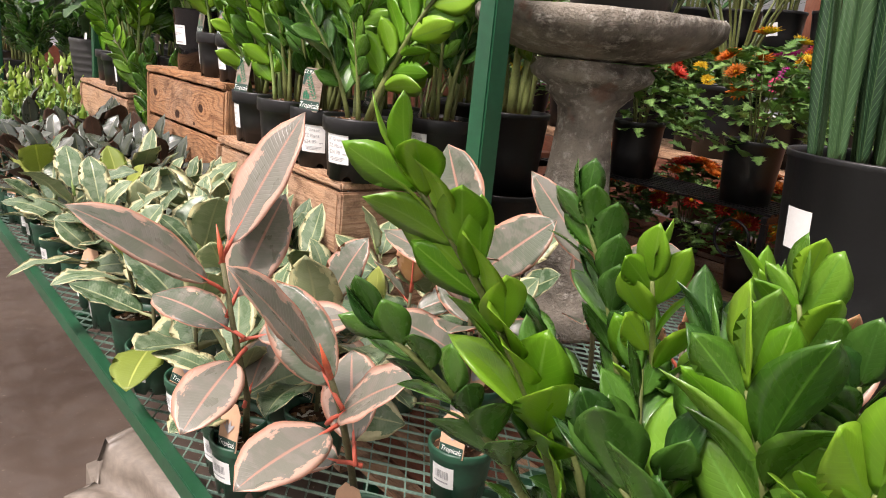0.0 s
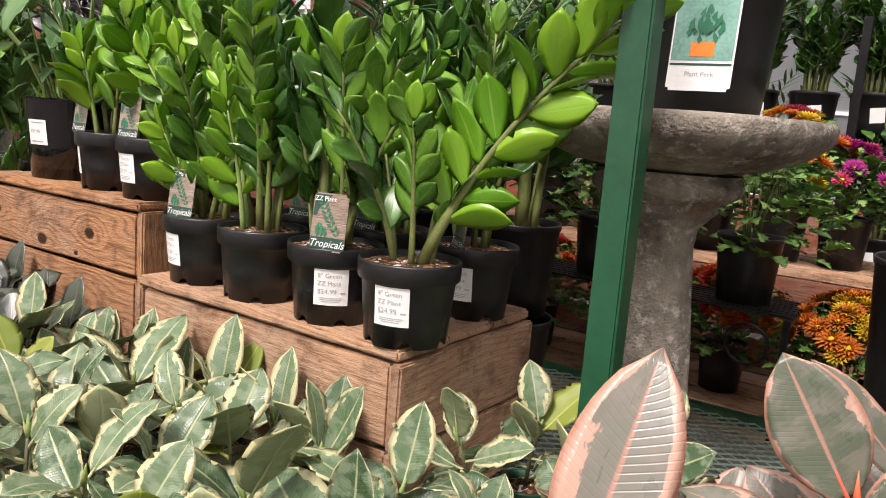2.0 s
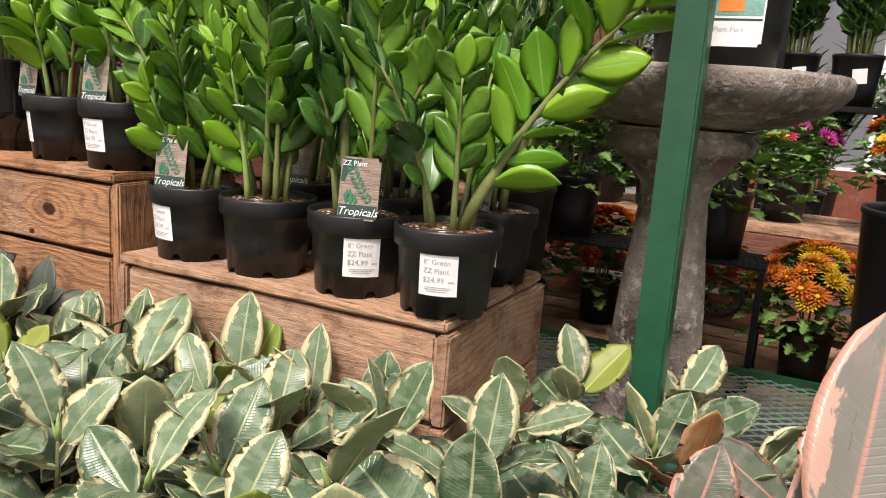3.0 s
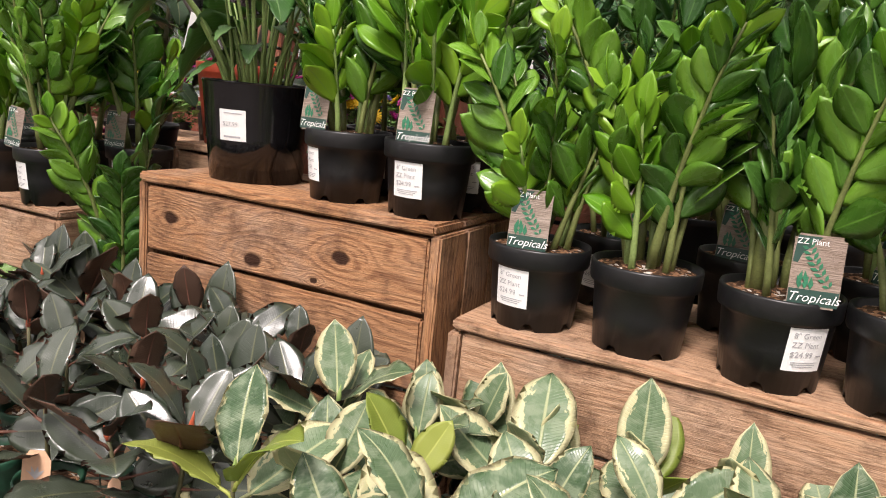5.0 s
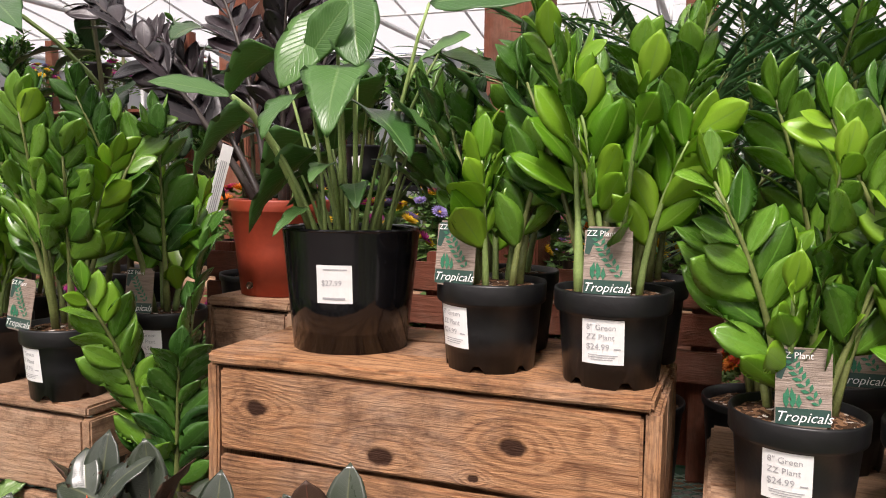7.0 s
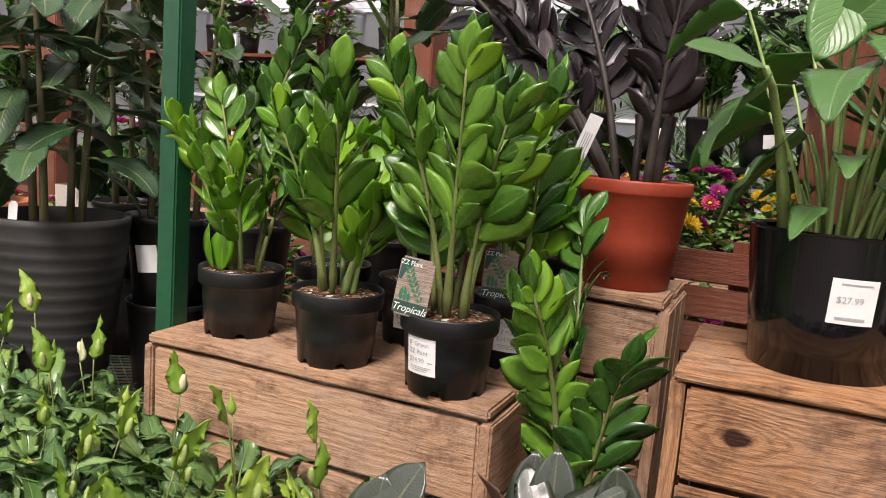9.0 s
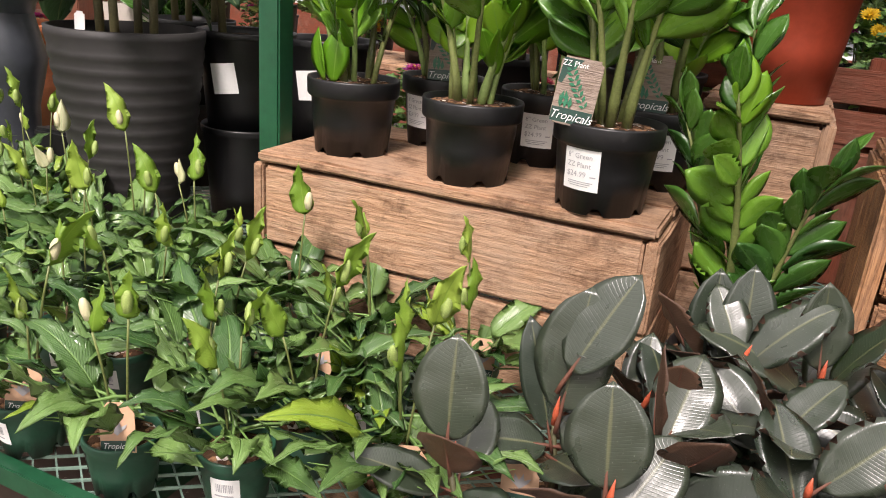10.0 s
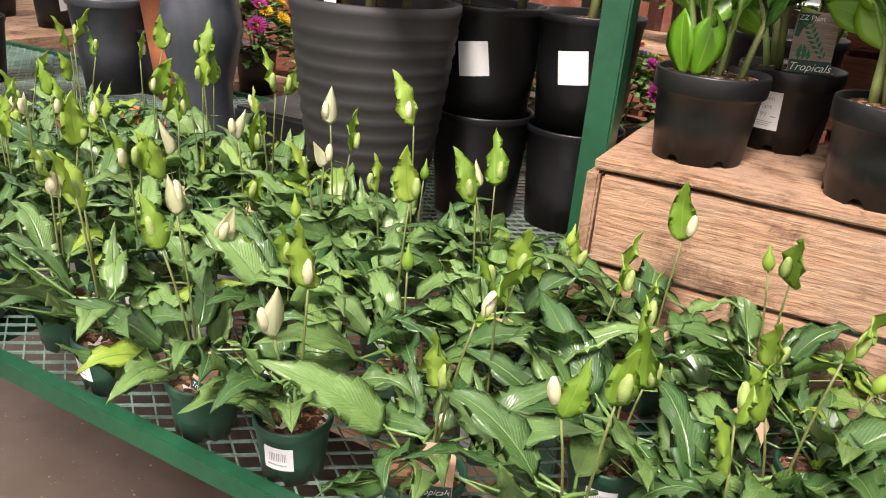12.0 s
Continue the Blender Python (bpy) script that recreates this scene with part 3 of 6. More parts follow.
def expanded_mesh(x0, x1, y0, y1, z, dx, dy, w, h):
    """Diamond mesh: two slanted strand families, each strand a thin bar."""
    V, Fc = [], []
    ni, nj = int((x1 - x0) / dx), int((y1 - y0) / dy)
    for j in range(nj):
        for i in range(ni * 2):
            xa = x0 + i * dx / 2
            up = (i + j) % 2 == 0
            ya, yb = y0 + j * dy + (0 if up else dy), y0 + j * dy + (dy if up else 0)
            xb = xa + dx / 2
            lift = 0.0015 if up else -0.0005
            n = len(V)
            for (x, y) in ((xa, ya), (xb, yb)):
                V += [(x, y - w, z + lift), (x, y + w, z + lift), (x, y + w, z - h), (x, y - w, z - h)]
            Fc += [(n, n + 4, n + 5, n + 1), (n + 1, n + 5, n + 6, n + 2), (n + 2, n + 6, n + 7, n + 3), (n + 3, n + 7, n + 4, n)]
    return V, Fc


mv, mf = expanded_mesh(-7.38, 1.08, RAIL_Y + 0.014, BACK_Y - 0.014, BENCH, 0.052, 0.0195, 0.0017, 0.003)
mesh_ob("mesh_top", mv, mf, M["mesh_paint"], bench, smooth=False, label="worn green expanded metal mesh")
bench.children[-1]["kind"] = "stuff"
# low shelf of brown boards under the bench
shelf = thing("lower_shelf", pose(0, 0, 0), "low brown plank shelf under the mesh bench", "shelf")
for i in range(9):
    y = 1.80 + i * 0.1
    slab("plank", -5.6, 0.4, y, y + 0.09, 0.30, 0.325, M["red_timber"] if i % 2 else M["wood_grey"], shelf, 0.003)
for x in (-5.4, -3.6, -1.8, 0.2):
    slab("bearer", x - 0.05, x + 0.05, 2.0, 2.66, 0.0, 0.298, M["wood_grey"], shelf, 0.004)

for x in (-0.845, -3.93, -7.0):
    p = slab("green_post", x - 0.026, x + 0.026, 1.73 - 0.026, 1.73 + 0.026, 0.0, 2.75, M["green_paint"], None, 0.004)
    tagged(p, "upright green painted square steel post through the bench", "post", "bench posts")

# filled sack on the floor against the bench
bm = box_bm(0.55, 0.30, 0.46, 0.10, 0.035, 6)
bmesh.ops.subdivide_edges(bm, edges=bm.edges[:], cuts=1, use_grid_fill=True)
for v in bm.verts:
    v.co += noise.noise_vector(v.co * 7) * 0.03
sack = tagged(part("sack", bm, M["sacking"], None, smooth=True), "crumpled pale plastic sack standing under the bench edge", "sack")
sack.matrix_basis = pose(-1.33, 1.20, 0.26, 0, 0, 12)


# ---------------------------------------------------------------- crates
def crate(x0, x1, y0, y1, top, rows, label, mat, tops=3, posts=True):
    c = thing("wooden_crate", pose(0, 0, 0), label, "crate", "wooden display crates")
    t = 0.021
    zt = top - t - 0.001
    h = (zt - BENCH - 0.006) / rows
    e = 0.024
    for r in range(rows):
        za = BENCH + 0.005 + r * h
        dy = random.uniform(-0.003, 0.003)
        slab("front_board", x0 + e + 0.002, x1 - e - 0.002, y0 + dy, y0 + t + dy, za + 0.004, za + h - 0.006, M["wood_knotty"] if mat is M["wood"] and r == 2 and x1 - x0 > 0.5 else mat, c, 0.005, 40, 0.0035)
        slab("back_board", x0 + e + 0.002, x1 - e - 0.002, y1 - t, y1, za + 0.004, za + h - 0.006, mat, c, 0.004, 8, 0.002)
    n = 3
    for xa in (x0, x1 - e):
        for k in range(n):
            ya, yb = y0 - 0.002 + (y1 - y0) * k / n, y0 - 0.002 + (y1 - y0) * (k + 1) / n
            if posts:
                slab("end_board", xa, xa + e, ya + 0.002, yb - 0.002, BENCH + 0.003, zt + random.uniform(-0.002, 0.001), mat, c, 0.004, 10, 0.002)
        if not posts:
            for r in range(rows):
                za = BENCH + 0.005 + r * h
                slab("end_board", xa, xa + e, y0 - 0.004, y1 + 0.002, za + 0.002, za + h - 0.003, mat, c, 0.004, 14, 0.0025)
    d = (y1 - y0 + 0.004) / tops
    for k in range(tops):
        ya = y0 - 0.006 + k * d
        slab("top_board", x0 + random.uniform(0.004, 0.012), x1 - random.uniform(0.004, 0.014), ya + 0.0015, ya + d - 0.003, zt + 0.001, top + random.uniform(-0.001, 0.001), M["wood_grey"] if mat is not M["wood"] else mat, c, 0.005, 40, 0.003)
    return c


TOP_A, TOP_B, TOP_C = 1.245, 1.398, 1.252
crate(-1.925, -1.145, 1.572, 2.05, TOP_A, 2, "low weathered pine crate standing on the mesh bench", M["wood_grey"], 3, False)
tall_crate = crate(-2.80, -1.985, 1.625, 2.0, TOP_B, 3, "tall knotty pine crate with warm brown boards on the bench", M["wood"], 3, True)
crate(-3.915, -3.09, 1.638, 2.08, TOP_C, 2, "low pale pine crate with coarse grain on the bench", M["wood_grey"], 3, False)
crate(-3.12, -2.86, 2.03, 2.34, 1.425, 3, "upright narrow pine crate holding a red pot", M["wood_grey"], 2, True)


# ---------------------------------------------------------------- pots, labels, tags
def pot_profile(rt, rb, h, lip, lip_h):
    return [(rb * 0.9, 0.006), (rb, 0.0), (rb + (rt - lip - rb) * 0.45 * h / (h - lip_h - 0.004), h * 0.45), (rt - lip, h - lip_h - 0.004), (rt - lip * 0.3, h - lip_h), (rt - lip * 0.1, h - lip_h + 0.004),
            (rt, h - 0.004), (rt - 0.0015, h), (rt - 0.005, h - 0.002), (rt - lip - 0.005, h - lip_h), (rb + (rt - lip - rb) * 0.5 * h / (h - lip_h - 0.004) - 0.004, h * 0.5), (rb - 0.004, 0.012), (0, 0.012)]


def make_pot(rt, rb, h, mat, lip=0.007, lip_h=0.032, notched=True, name="pot"):
    notch = [(i + k, 0.013) for i in range(0, 48, 8) for k in (0, 1)] if notched else []
    v, f = lathe(pot_profile(rt, rb, h, lip, lip_h), 48, notch)
    ob = mesh_ob(name, v, f, mat)
    me = ob.data
    bpy.data.objects.remove(ob)
    return me


def soil_mesh(r, bump=0.006):
    v, f = lathe([(0, 0.004), (r * 0.3, 0.005), (r * 0.6, 0.003), (r * 0.85, 0.0), (r, -0.003)], 28)
    v = [(x, y, z + bump * noise.noise(Vector((x * 60, y * 60, r * 9)))) for x, y, z in v]
    ob = mesh_ob("soil", v, f, M["soil"])
    me = ob.data
    bpy.data.objects.remove(ob)
    return me


def text_mesh(lines):
    """Lettering as flat mesh data in the XZ plane. lines: (text, x, z, size, align)."""
    V, Fc = [], []
    for text, x, z, size, align in lines:
        cu = bpy.data.curves.new("lettering", "FONT")
        cu.body, cu.size, cu.align_x, cu.resolution_u = text, size, align, 2
        cu.shear = 0.35 if text == "Tropicals" else 0.0
        ob = new("lettering", cu)
        bpy.context.view_layer.update()
        me = bpy.data.meshes.new_from_object(ob.evaluated_get(bpy.context.evaluated_depsgraph_get()))
        n = len(V)
        V += [(x + v.co.x, 0.0, z + v.co.y) for v in me.vertices]
        Fc += [tuple(n + q for q in p.vertices) for p in me.polygons]
        bpy.data.objects.remove(ob)
        bpy.data.meshes.remove(me)
    return V, Fc


def bars(rows, V, Fc):
    """Plain bars for print too small to read: (x0, x1, z0, z1)."""
    for x0, x1, z0, z1 in rows:
        k = max(1, int((x1 - x0) / 0.006))
        for i in range(k):
            n, xa, xb = len(V), x0 + (x1 - x0) * i / k, x0 + (x1 - x0) * (i + 1) / k
            V += [(xa, 0, z0), (xb, 0, z0), (xb, 0, z1), (xa, 0, z1)]
            Fc.append((n, n + 1, n + 2, n + 3))


def wrap(V, rb, rt, h, lift):
    """Bend a flat XZ print round a tapered pot, facing -Y."""
    out = []
    for x, y, z in V:
        r = rb + (rt - rb) * z / h + lift
        a = x / r
        out.append((r * math.sin(a), -r * math.cos(a), z))
    return out


def sticker(w, z0, z1, rb, rt, h, tilt=0.0):
    nx = 8
    V = [((i / nx - 0.5) * w, 0, z0 + (z1 - z0) * j / 2) for j in range(3) for i in range(nx + 1)]
    c, s_ = math.cos(tilt), math.sin(tilt)
    zc = (z0 + z1) / 2
    V = [(x * c - (z - zc) * s_, 0, zc + x * s_ + (z - zc) * c) for x, _, z in V]
    Fc = [(j * (nx + 1) + i, j * (nx + 1) + i + 1, (j + 1) * (nx + 1) + i + 1, (j + 1) * (nx + 1) + i) for j in range(2) for i in range(nx)]
    return wrap(V, rb, rt, h, 0.0012), Fc


def as_mesh(name, V, Fc, mat, smooth=False):
    ob = mesh_ob(name, V, Fc, mat, smooth=smooth)
    me = ob.data
    bpy.data.objects.remove(ob)
    return me


# the ZZ grower's pot: 0.19 m wide
ZR, ZB, ZH = 0.095, 0.076, 0.152
POT_ZZ = make_pot(ZR, ZB, ZH, M["black_plastic"], 0.009, 0.036)
SOIL_ZZ = soil_mesh(ZR - 0.008)
LAB_ZZ = as_mesh("price_label", *sticker(0.066, 0.042, 0.112, ZB, ZR - 0.009, ZH - 0.040), M["paper"])
tv, tf = text_mesh([('8" Green', -0.026, 0.096, 0.0125, "LEFT"), ("ZZ Plant", -0.026, 0.081, 0.0125, "LEFT"), ("$24.99", -0.026, 0.065, 0.0135, "LEFT")])
bars([(0.018, 0.028, 0.066, 0.068), (-0.022, 0.024, 0.056, 0.0572), (-0.022, 0.020, 0.0525, 0.0537), (-0.018, 0.016, 0.049, 0.0502)], tv, tf)
PRINT_ZZ = as_mesh("lettering", wrap(tv, ZB, ZR - 0.009, ZH - 0.040, 0.0021), tf, M["ink"])

# the printed plant tag
TW, TH = 0.072, 0.108


def tag_card(w, h, mat, name="plant_tag"):
    bm = box_bm(w, 0.0012, h, 0)
    bmesh.ops.bevel(bm, geom=[e for e in bm.edges if abs(e.verts[0].co.y - e.verts[1].co.y) > 0.0005], offset=0.006, segments=3, affect="EDGES")
    bmesh.ops.translate(bm, vec=(0, 0, h / 2), verts=bm.verts)
    ob = part(name, bm, mat, None)
    me = ob.data
    bpy.data.objects.remove(ob)
    return me


TAG = tag_card(TW, TH, M["tag_wood"])
v, f = [], []
bars([(-TW / 2 + 0.001, TW / 2 - 0.001, 0.003, 0.026)], v, f)
TAG_BAND = as_mesh("dark_band", [(x, -0.0012, z) for x, _, z in v], f, M["tag_green"])
v, f = [(-TW / 2 + 0.001, 0, 0.066), (-TW / 2 + 0.008, 0, 0.064), (-TW / 2 + 0.013, 0, 0.078), (-TW / 2 + 0.024, 0, 0.09), (0.002, 0, TH - 0.003), (-TW / 2 + 0.004, 0, TH - 0.003)], [(0, 1, 2, 3, 4, 5)]
TAG_PATCH = as_mesh("dark_patch", [(x, -0.001, z) for x, _, z in v], f, M["tag_green"])
v, f = [], []
for i in range(9):
    u = i / 8
    cx, cz = -0.016 + 0.036 * u ** 1.4, 0.094 - 0.062 * u
    for sgn in (-1, 1):
        a = math.atan2(0.062, -0.024 - 0.02 * u) + sgn * (0.95 - 0.2 * u)
        L = 0.0105 + 0.003 * math.sin(3 * u)
        n = len(v)
        dx, dz = math.cos(a), math.sin(a)
        v += [(cx, 0, cz), (cx + dx * L * 0.55 - dz * L * 0.22, 0, cz + dz * L * 0.55 + dx * L * 0.22), (cx + dx * L, 0, cz + dz * L), (cx + dx * L * 0.55 + dz * L * 0.22, 0, cz + dz * L * 0.55 - dx * L * 0.22)]
        f.append((n, n + 1, n + 2, n + 3))
for i in range(5):
    cx, cz, n = -0.022 + 0.008 * (i % 3), 0.034 + 0.008 * (i % 2), len(v)
    v += [(cx, 0, cz - 0.008), (cx + 0.004, 0, cz), (cx + 0.002 * (i - 2), 0, cz + 0.012), (cx - 0.004, 0, cz)]
    f.append((n, n + 1, n + 2, n + 3))
TAG_PIC = as_mesh("plant_picture", [(x, -0.0016 - 0.00001 * i, z) for i, (x, _, z) in enumerate(v)], f, M["tag_leaf"])
tv, tf = text_mesh([("Tropicals", 0, 0.008, 0.0195, "CENTER")])
TAG_TEXT = as_mesh("lettering", [(x, -0.0028, z) for x, _, z in tv], tf, M["ink_white"])
tv, tf = text_mesh([("ZZ Plant", -TW / 2 + 0.003, TH - 0.015, 0.0125, "LEFT")])
TAG_NAME = as_mesh("plant_name", [(x, -0.0028, z) for x, _, z in tv], tf, M["ink_white"])


def put_tag(plant, m):
    t = share("plant_tag", TAG, plant, m)
    for nm, me in (("dark_band", TAG_BAND), ("dark_patch", TAG_PATCH), ("plant_picture", TAG_PIC), ("lettering", TAG_TEXT), ("plant_name", TAG_NAME)):
        share(nm, me, t)
    return t


# ---------------------------------------------------------------- ZZ plants
ZZ_A = [leaf_arrays(L, W, P_ZZ, 9, 2, fo, ar, wv, 0.0005, mi=(0, 0), twist=tw) for L, W, fo, ar, wv, tw in
        ((0.102, 0.053, 0.22, 0.30, 0.01, 0.15), (0.092, 0.046, 0.28, -0.15, 0.0, -0.15), (0.106, 0.056, 0.16, 0.6, 0.01, 0.2), (0.096, 0.052, 0.20, -0.35, 0.015, 0.1), (0.098, 0.048, 0.32, 0.15, 0.0, -0.3))]


def meshes_of(arrays, name, mats):
    out = []
    for v, f, uv, mi in arrays:
        ob = mesh_ob(name, v, f, mats, uvs=uv, midx=mi)
        out.append(ob.data)
        bpy.data.objects.remove(ob)
    return out


ZZ_LEAF = {k: meshes_of(ZZ_A, "leaf", [M[k]]) for k in ("zz", "zz_young", "zz_shaded", "raven")}


def stalk_path(base, lean_dir, length, lean, bend, n=9):
    """Points of an arching stalk and its directions."""
    p, out = Vector(base), []
    h = Vector((math.cos(lean_dir), math.sin(lean_dir), 0))
    for i in range(n):
        u = i / (n - 1)
        out.append(p.copy())
        a = lean + bend * u
        p = p + (h * math.sin(a) + Vector((0, 0, math.cos(a)))) * (length / (n - 1))
    return out


def along(pts, u):
    f = min(max(u, 0), 1) * (len(pts) - 1)
    i = min(int(f), len(pts) - 2)
    w = f - i
    return pts[i].lerp(pts[i + 1], w), (pts[i + 1] - pts[i]).normalized()


def zz_stalk(plant, base, az, length, lean, bend, kind="zz", pairs=9, single=True, stem_mat=None, size=1.0, bare=0.19, fat=0.0065, turn=1.3, steep=0.82, twist=0.0):
    pts = stalk_path(base, az, length, lean, bend)
    swell = random.choice((0.0, 0.05, 0.3))
    rad = [fat * (0.88 - 0.70 * i / 8 + swell * (1.0, 1.6, 0.7, 0, 0, 0, 0, 0, 0)[i]) + 0.001 for i in range(9)]
    v, f = tube(pts, rad, 7)
    st = mesh_ob("stalk", v, f, stem_mat or M["stem_green"], plant)
    side0 = az + twist + random.uniform(-turn, turn)
    pairs = max(5, round(pairs * 0.90))
    items = []
    for i in range(pairs):
        u = bare + (1 - bare) * i / (pairs - 1)
        p, d = along(pts, u)
        side = d.cross(Vector((math.cos(side0), math.sin(side0), 0.15))).normalized()
        side.rotate(Matrix.Rotation(i * 0.10 + random.uniform(-0.35, 0.35), 3, d))
        sc = size * (0.72 + 0.42 * math.sin(math.pi * (0.15 + 0.8 * u))) * random.uniform(0.9, 1.1)
        for sg in (-1, 1):
            w = side * sg
            tilt = steep + 0.7 * u + random.uniform(-0.3, 0.4)
            dirn = (w + d * tilt).normalized()
            face = side.cross(d)
            if face.dot(Vector((math.cos(az), math.sin(az), 0))) > 0.2:
                face = -face
            up = face + d * 0.35 - w * 0.25
            m = aim(p + w * 0.002 + d * (0.012 * sg), dirn, up, sc * random.uniform(0.84, 1.08), random.uniform(-0.7, 0.7))
            items.append((random.randrange(5), m))
    p, d = along(pts, 1.0)
    items.append((0, aim(p, d + Vector((0.1, 0, 0)), (math.cos(az), math.sin(az), 0.4), size * 0.8)))
    if single:
        for n_, (k, m) in enumerate(items):
            fresh = kind == "zz" and n_ > 0.7 * len(items) and random.random() < 0.4
            share("leaf", ZZ_LEAF["zz_young" if fresh else kind][k], st, m)
    else:
        joined("foliage", [(ZZ_A[k], m) for k, m in items], [M[kind]], st)
    return st


def zz_plant(x, y, z, stalks, turn=0.0, tag=None, single=True, label="", height=0.40, young=0.24, print_label=True, deep=0.22):
    p = thing("zz_plant", pose(x, y, z), label or "glossy ZZ plant in a black pot with price label", "potted plant", "ZZ plants on the crates")
    share("pot", POT_ZZ, p, pose(0, 0, 0, 0, 0, random.uniform(0, 90)))
    share("soil", SOIL_ZZ, p, pose(0, 0, ZH - 0.010))
    if print_label:
        lb = share("price_label", LAB_ZZ, p, pose(0, 0, 0, 0, 0, turn))
        share("lettering", PRINT_ZZ, lb)
    if tag is not None:
        put_tag(p, pose(tag[0], tag[1], ZH - 0.006, -8, tag[3] if len(tag) > 3 else 0, tag[2]))
    for i in range(stalks):
        a = 6.283 * (i + random.uniform(0, 0.6)) / stalks
        r = random.uniform(0.015, 0.05)
        # deep: share of stalks given the leaf colour darkened for shade
        k = "zz_young" if random.random() < young else ("zz_shaded" if random.random() < deep else "zz")
        L = height * random.uniform(0.72, 1.12) * (0.75 if k == "zz_young" else 1.0)
        zz_stalk(p, (r * math.cos(a), r * math.sin(a), ZH - 0.016), a + random.uniform(-0.5, 0.5), L, random.uniform(0.04, 0.26), random.uniform(0.08, 0.5), k,
                 max(6, int(L / 0.044)), single and math.sin(a) < 0.25, M["stem_pale"] if k == "zz_young" else None, random.uniform(0.82, 1.05), random.uniform(0.24, 0.40))
    return p


random.seed(11)
# crate A, front row and back row
zz_plant(-1.800, 1.665, TOP_A, 9, -12, (0.0, -0.075, 8), label="ZZ plant with lime new leaves, tag and label", height=0.36, young=0.35)
zz_plant(-1.600, 1.655, TOP_A, 9, 150, height=0.42, label="bushy ZZ plant with thick pale stalks, black pot")
q = zz_plant(-1.385, 1.650, TOP_A, 6, 38, (0.045, -0.078, 14), height=0.42, label="tall ZZ plant in black pot with printed tag")
zz_stalk(q, (-0.035, -0.01, ZH - 0.016), 2.2, 0.62, 0.02, 0.12, "zz_shaded", 16, size=1.15, fat=0.011)
q = zz_plant(-1.195, 1.640, TOP_A, 5, 17, None, height=0.30, young=0.15, label="ZZ plant with one long arching stalk, black pot")
zz_stalk(q, (0.02, 0.0, ZH - 0.016), 0.25, 0.58, 0.42, 0.50, "zz_young", 12, size=1.12, fat=0.008, turn=0.3, steep=0.6, twist=1.57)
# back row: more stalks in the shade-darkened leaf colour
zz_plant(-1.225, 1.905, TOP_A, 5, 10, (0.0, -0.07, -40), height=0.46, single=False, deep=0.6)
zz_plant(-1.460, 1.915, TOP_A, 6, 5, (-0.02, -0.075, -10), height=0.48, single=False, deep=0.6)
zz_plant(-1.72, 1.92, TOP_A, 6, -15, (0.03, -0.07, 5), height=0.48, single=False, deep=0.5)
# crate B
zz_plant(-2.285, 1.735, TOP_B, 8, -33, (-0.045, -0.072, -6, 0), height=0.38, label="green ZZ plant with a tilted price label in a black pot")
q = zz_plant(-2.075, 1.720, TOP_B, 8, -2, (0.0, -0.08, 4), height=0.44, label="ZZ plant with one pale upright stalk, black pot")
zz_stalk(q, (-0.05, -0.03, ZH - 0.016), 2.8, 0.34, 0.04, 0.1, "zz_young", 7, size=1.0, bare=0.45, stem_mat=M["stem_pale"])
zz_plant(-2.06, 1.905, TOP_B, 6, 12, None, height=0.42, single=False, deep=0.4)
zz_plant(-2.30, 1.91, TOP_B, 5, 12, None, height=0.34, single=False, deep=0.4)
# crate C
q = zz_plant(-3.765, 1.770, TOP_C, 6, 250, None, height=0.40, label="sparse ZZ plant with two round low leaves")
for a in (0.4, -0.5):
    share("leaf", ZZ_LEAF["zz_young"][2], q, aim((-0.03 + 0.02 * a, -0.045, ZH - 0.012), (a * 0.5, -0.2, 1), (a, -1, 0.2), 1.05))
zz_plant(-3.480, 1.725, TOP_C, 8, 170, None, height=0.42, label="bushy ZZ plant in a plain black pot")
zz_plant(-3.218, 1.705, TOP_C, 8, -14, (-0.05, -0.082, -4, 4), height=0.46, label="dense ZZ plant with tag and price label")
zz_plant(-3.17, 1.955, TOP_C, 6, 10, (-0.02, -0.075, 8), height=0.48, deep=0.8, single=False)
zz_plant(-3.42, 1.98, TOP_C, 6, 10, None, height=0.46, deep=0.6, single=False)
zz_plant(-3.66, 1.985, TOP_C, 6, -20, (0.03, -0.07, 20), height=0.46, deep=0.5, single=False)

# loose ZZ standing low between the two crates
loose = thing("zz_plant", pose(-2.965, 1.72, BENCH), "ZZ plant with thick leaning stalks in a black pot between crates", "potted plant", "ZZ plants on the bench")
share("pot", POT_ZZ, loose)
share("soil", SOIL_ZZ, loose, pose(0, 0, ZH - 0.016))
zz_stalk(loose, (-0.01, 0.03, ZH - 0.016), 1.9, 0.58, 0.12, 0.45, "zz_shaded", 15, size=1.0, fat=0.009)
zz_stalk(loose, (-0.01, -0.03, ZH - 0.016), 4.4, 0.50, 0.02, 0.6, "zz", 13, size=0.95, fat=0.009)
zz_stalk(loose, (0.03, -0.02, ZH - 0.016), 5.5, 0.36, 0.1, 0.3, "zz_shaded", 10, size=1.0)
zz_stalk(loose, (-0.04, 0.01, ZH - 0.016), 3.1, 0.42, 0.1, 0.3, "zz_shaded", 11, size=1.0)


# bright ZZs at the near end of the bench
def near_zz(x, y, stalks, label):
    p = thing("zz_plant", pose(x, y, BENCH), label, "potted plant", "ZZ plants on the bench")
    share("pot", POT_ZZ, p)
    share("soil", SOIL_ZZ, p, pose(0, 0, ZH - 0.010))
    for bx, by, az, L, lean, bend, kind, pairs, size in stalks:
        zz_stalk(p, (bx, by, ZH - 0.016), az, L, lean, bend, kind, pairs, size=size, fat=0.008, turn=0.35, steep=1.3)
    return p


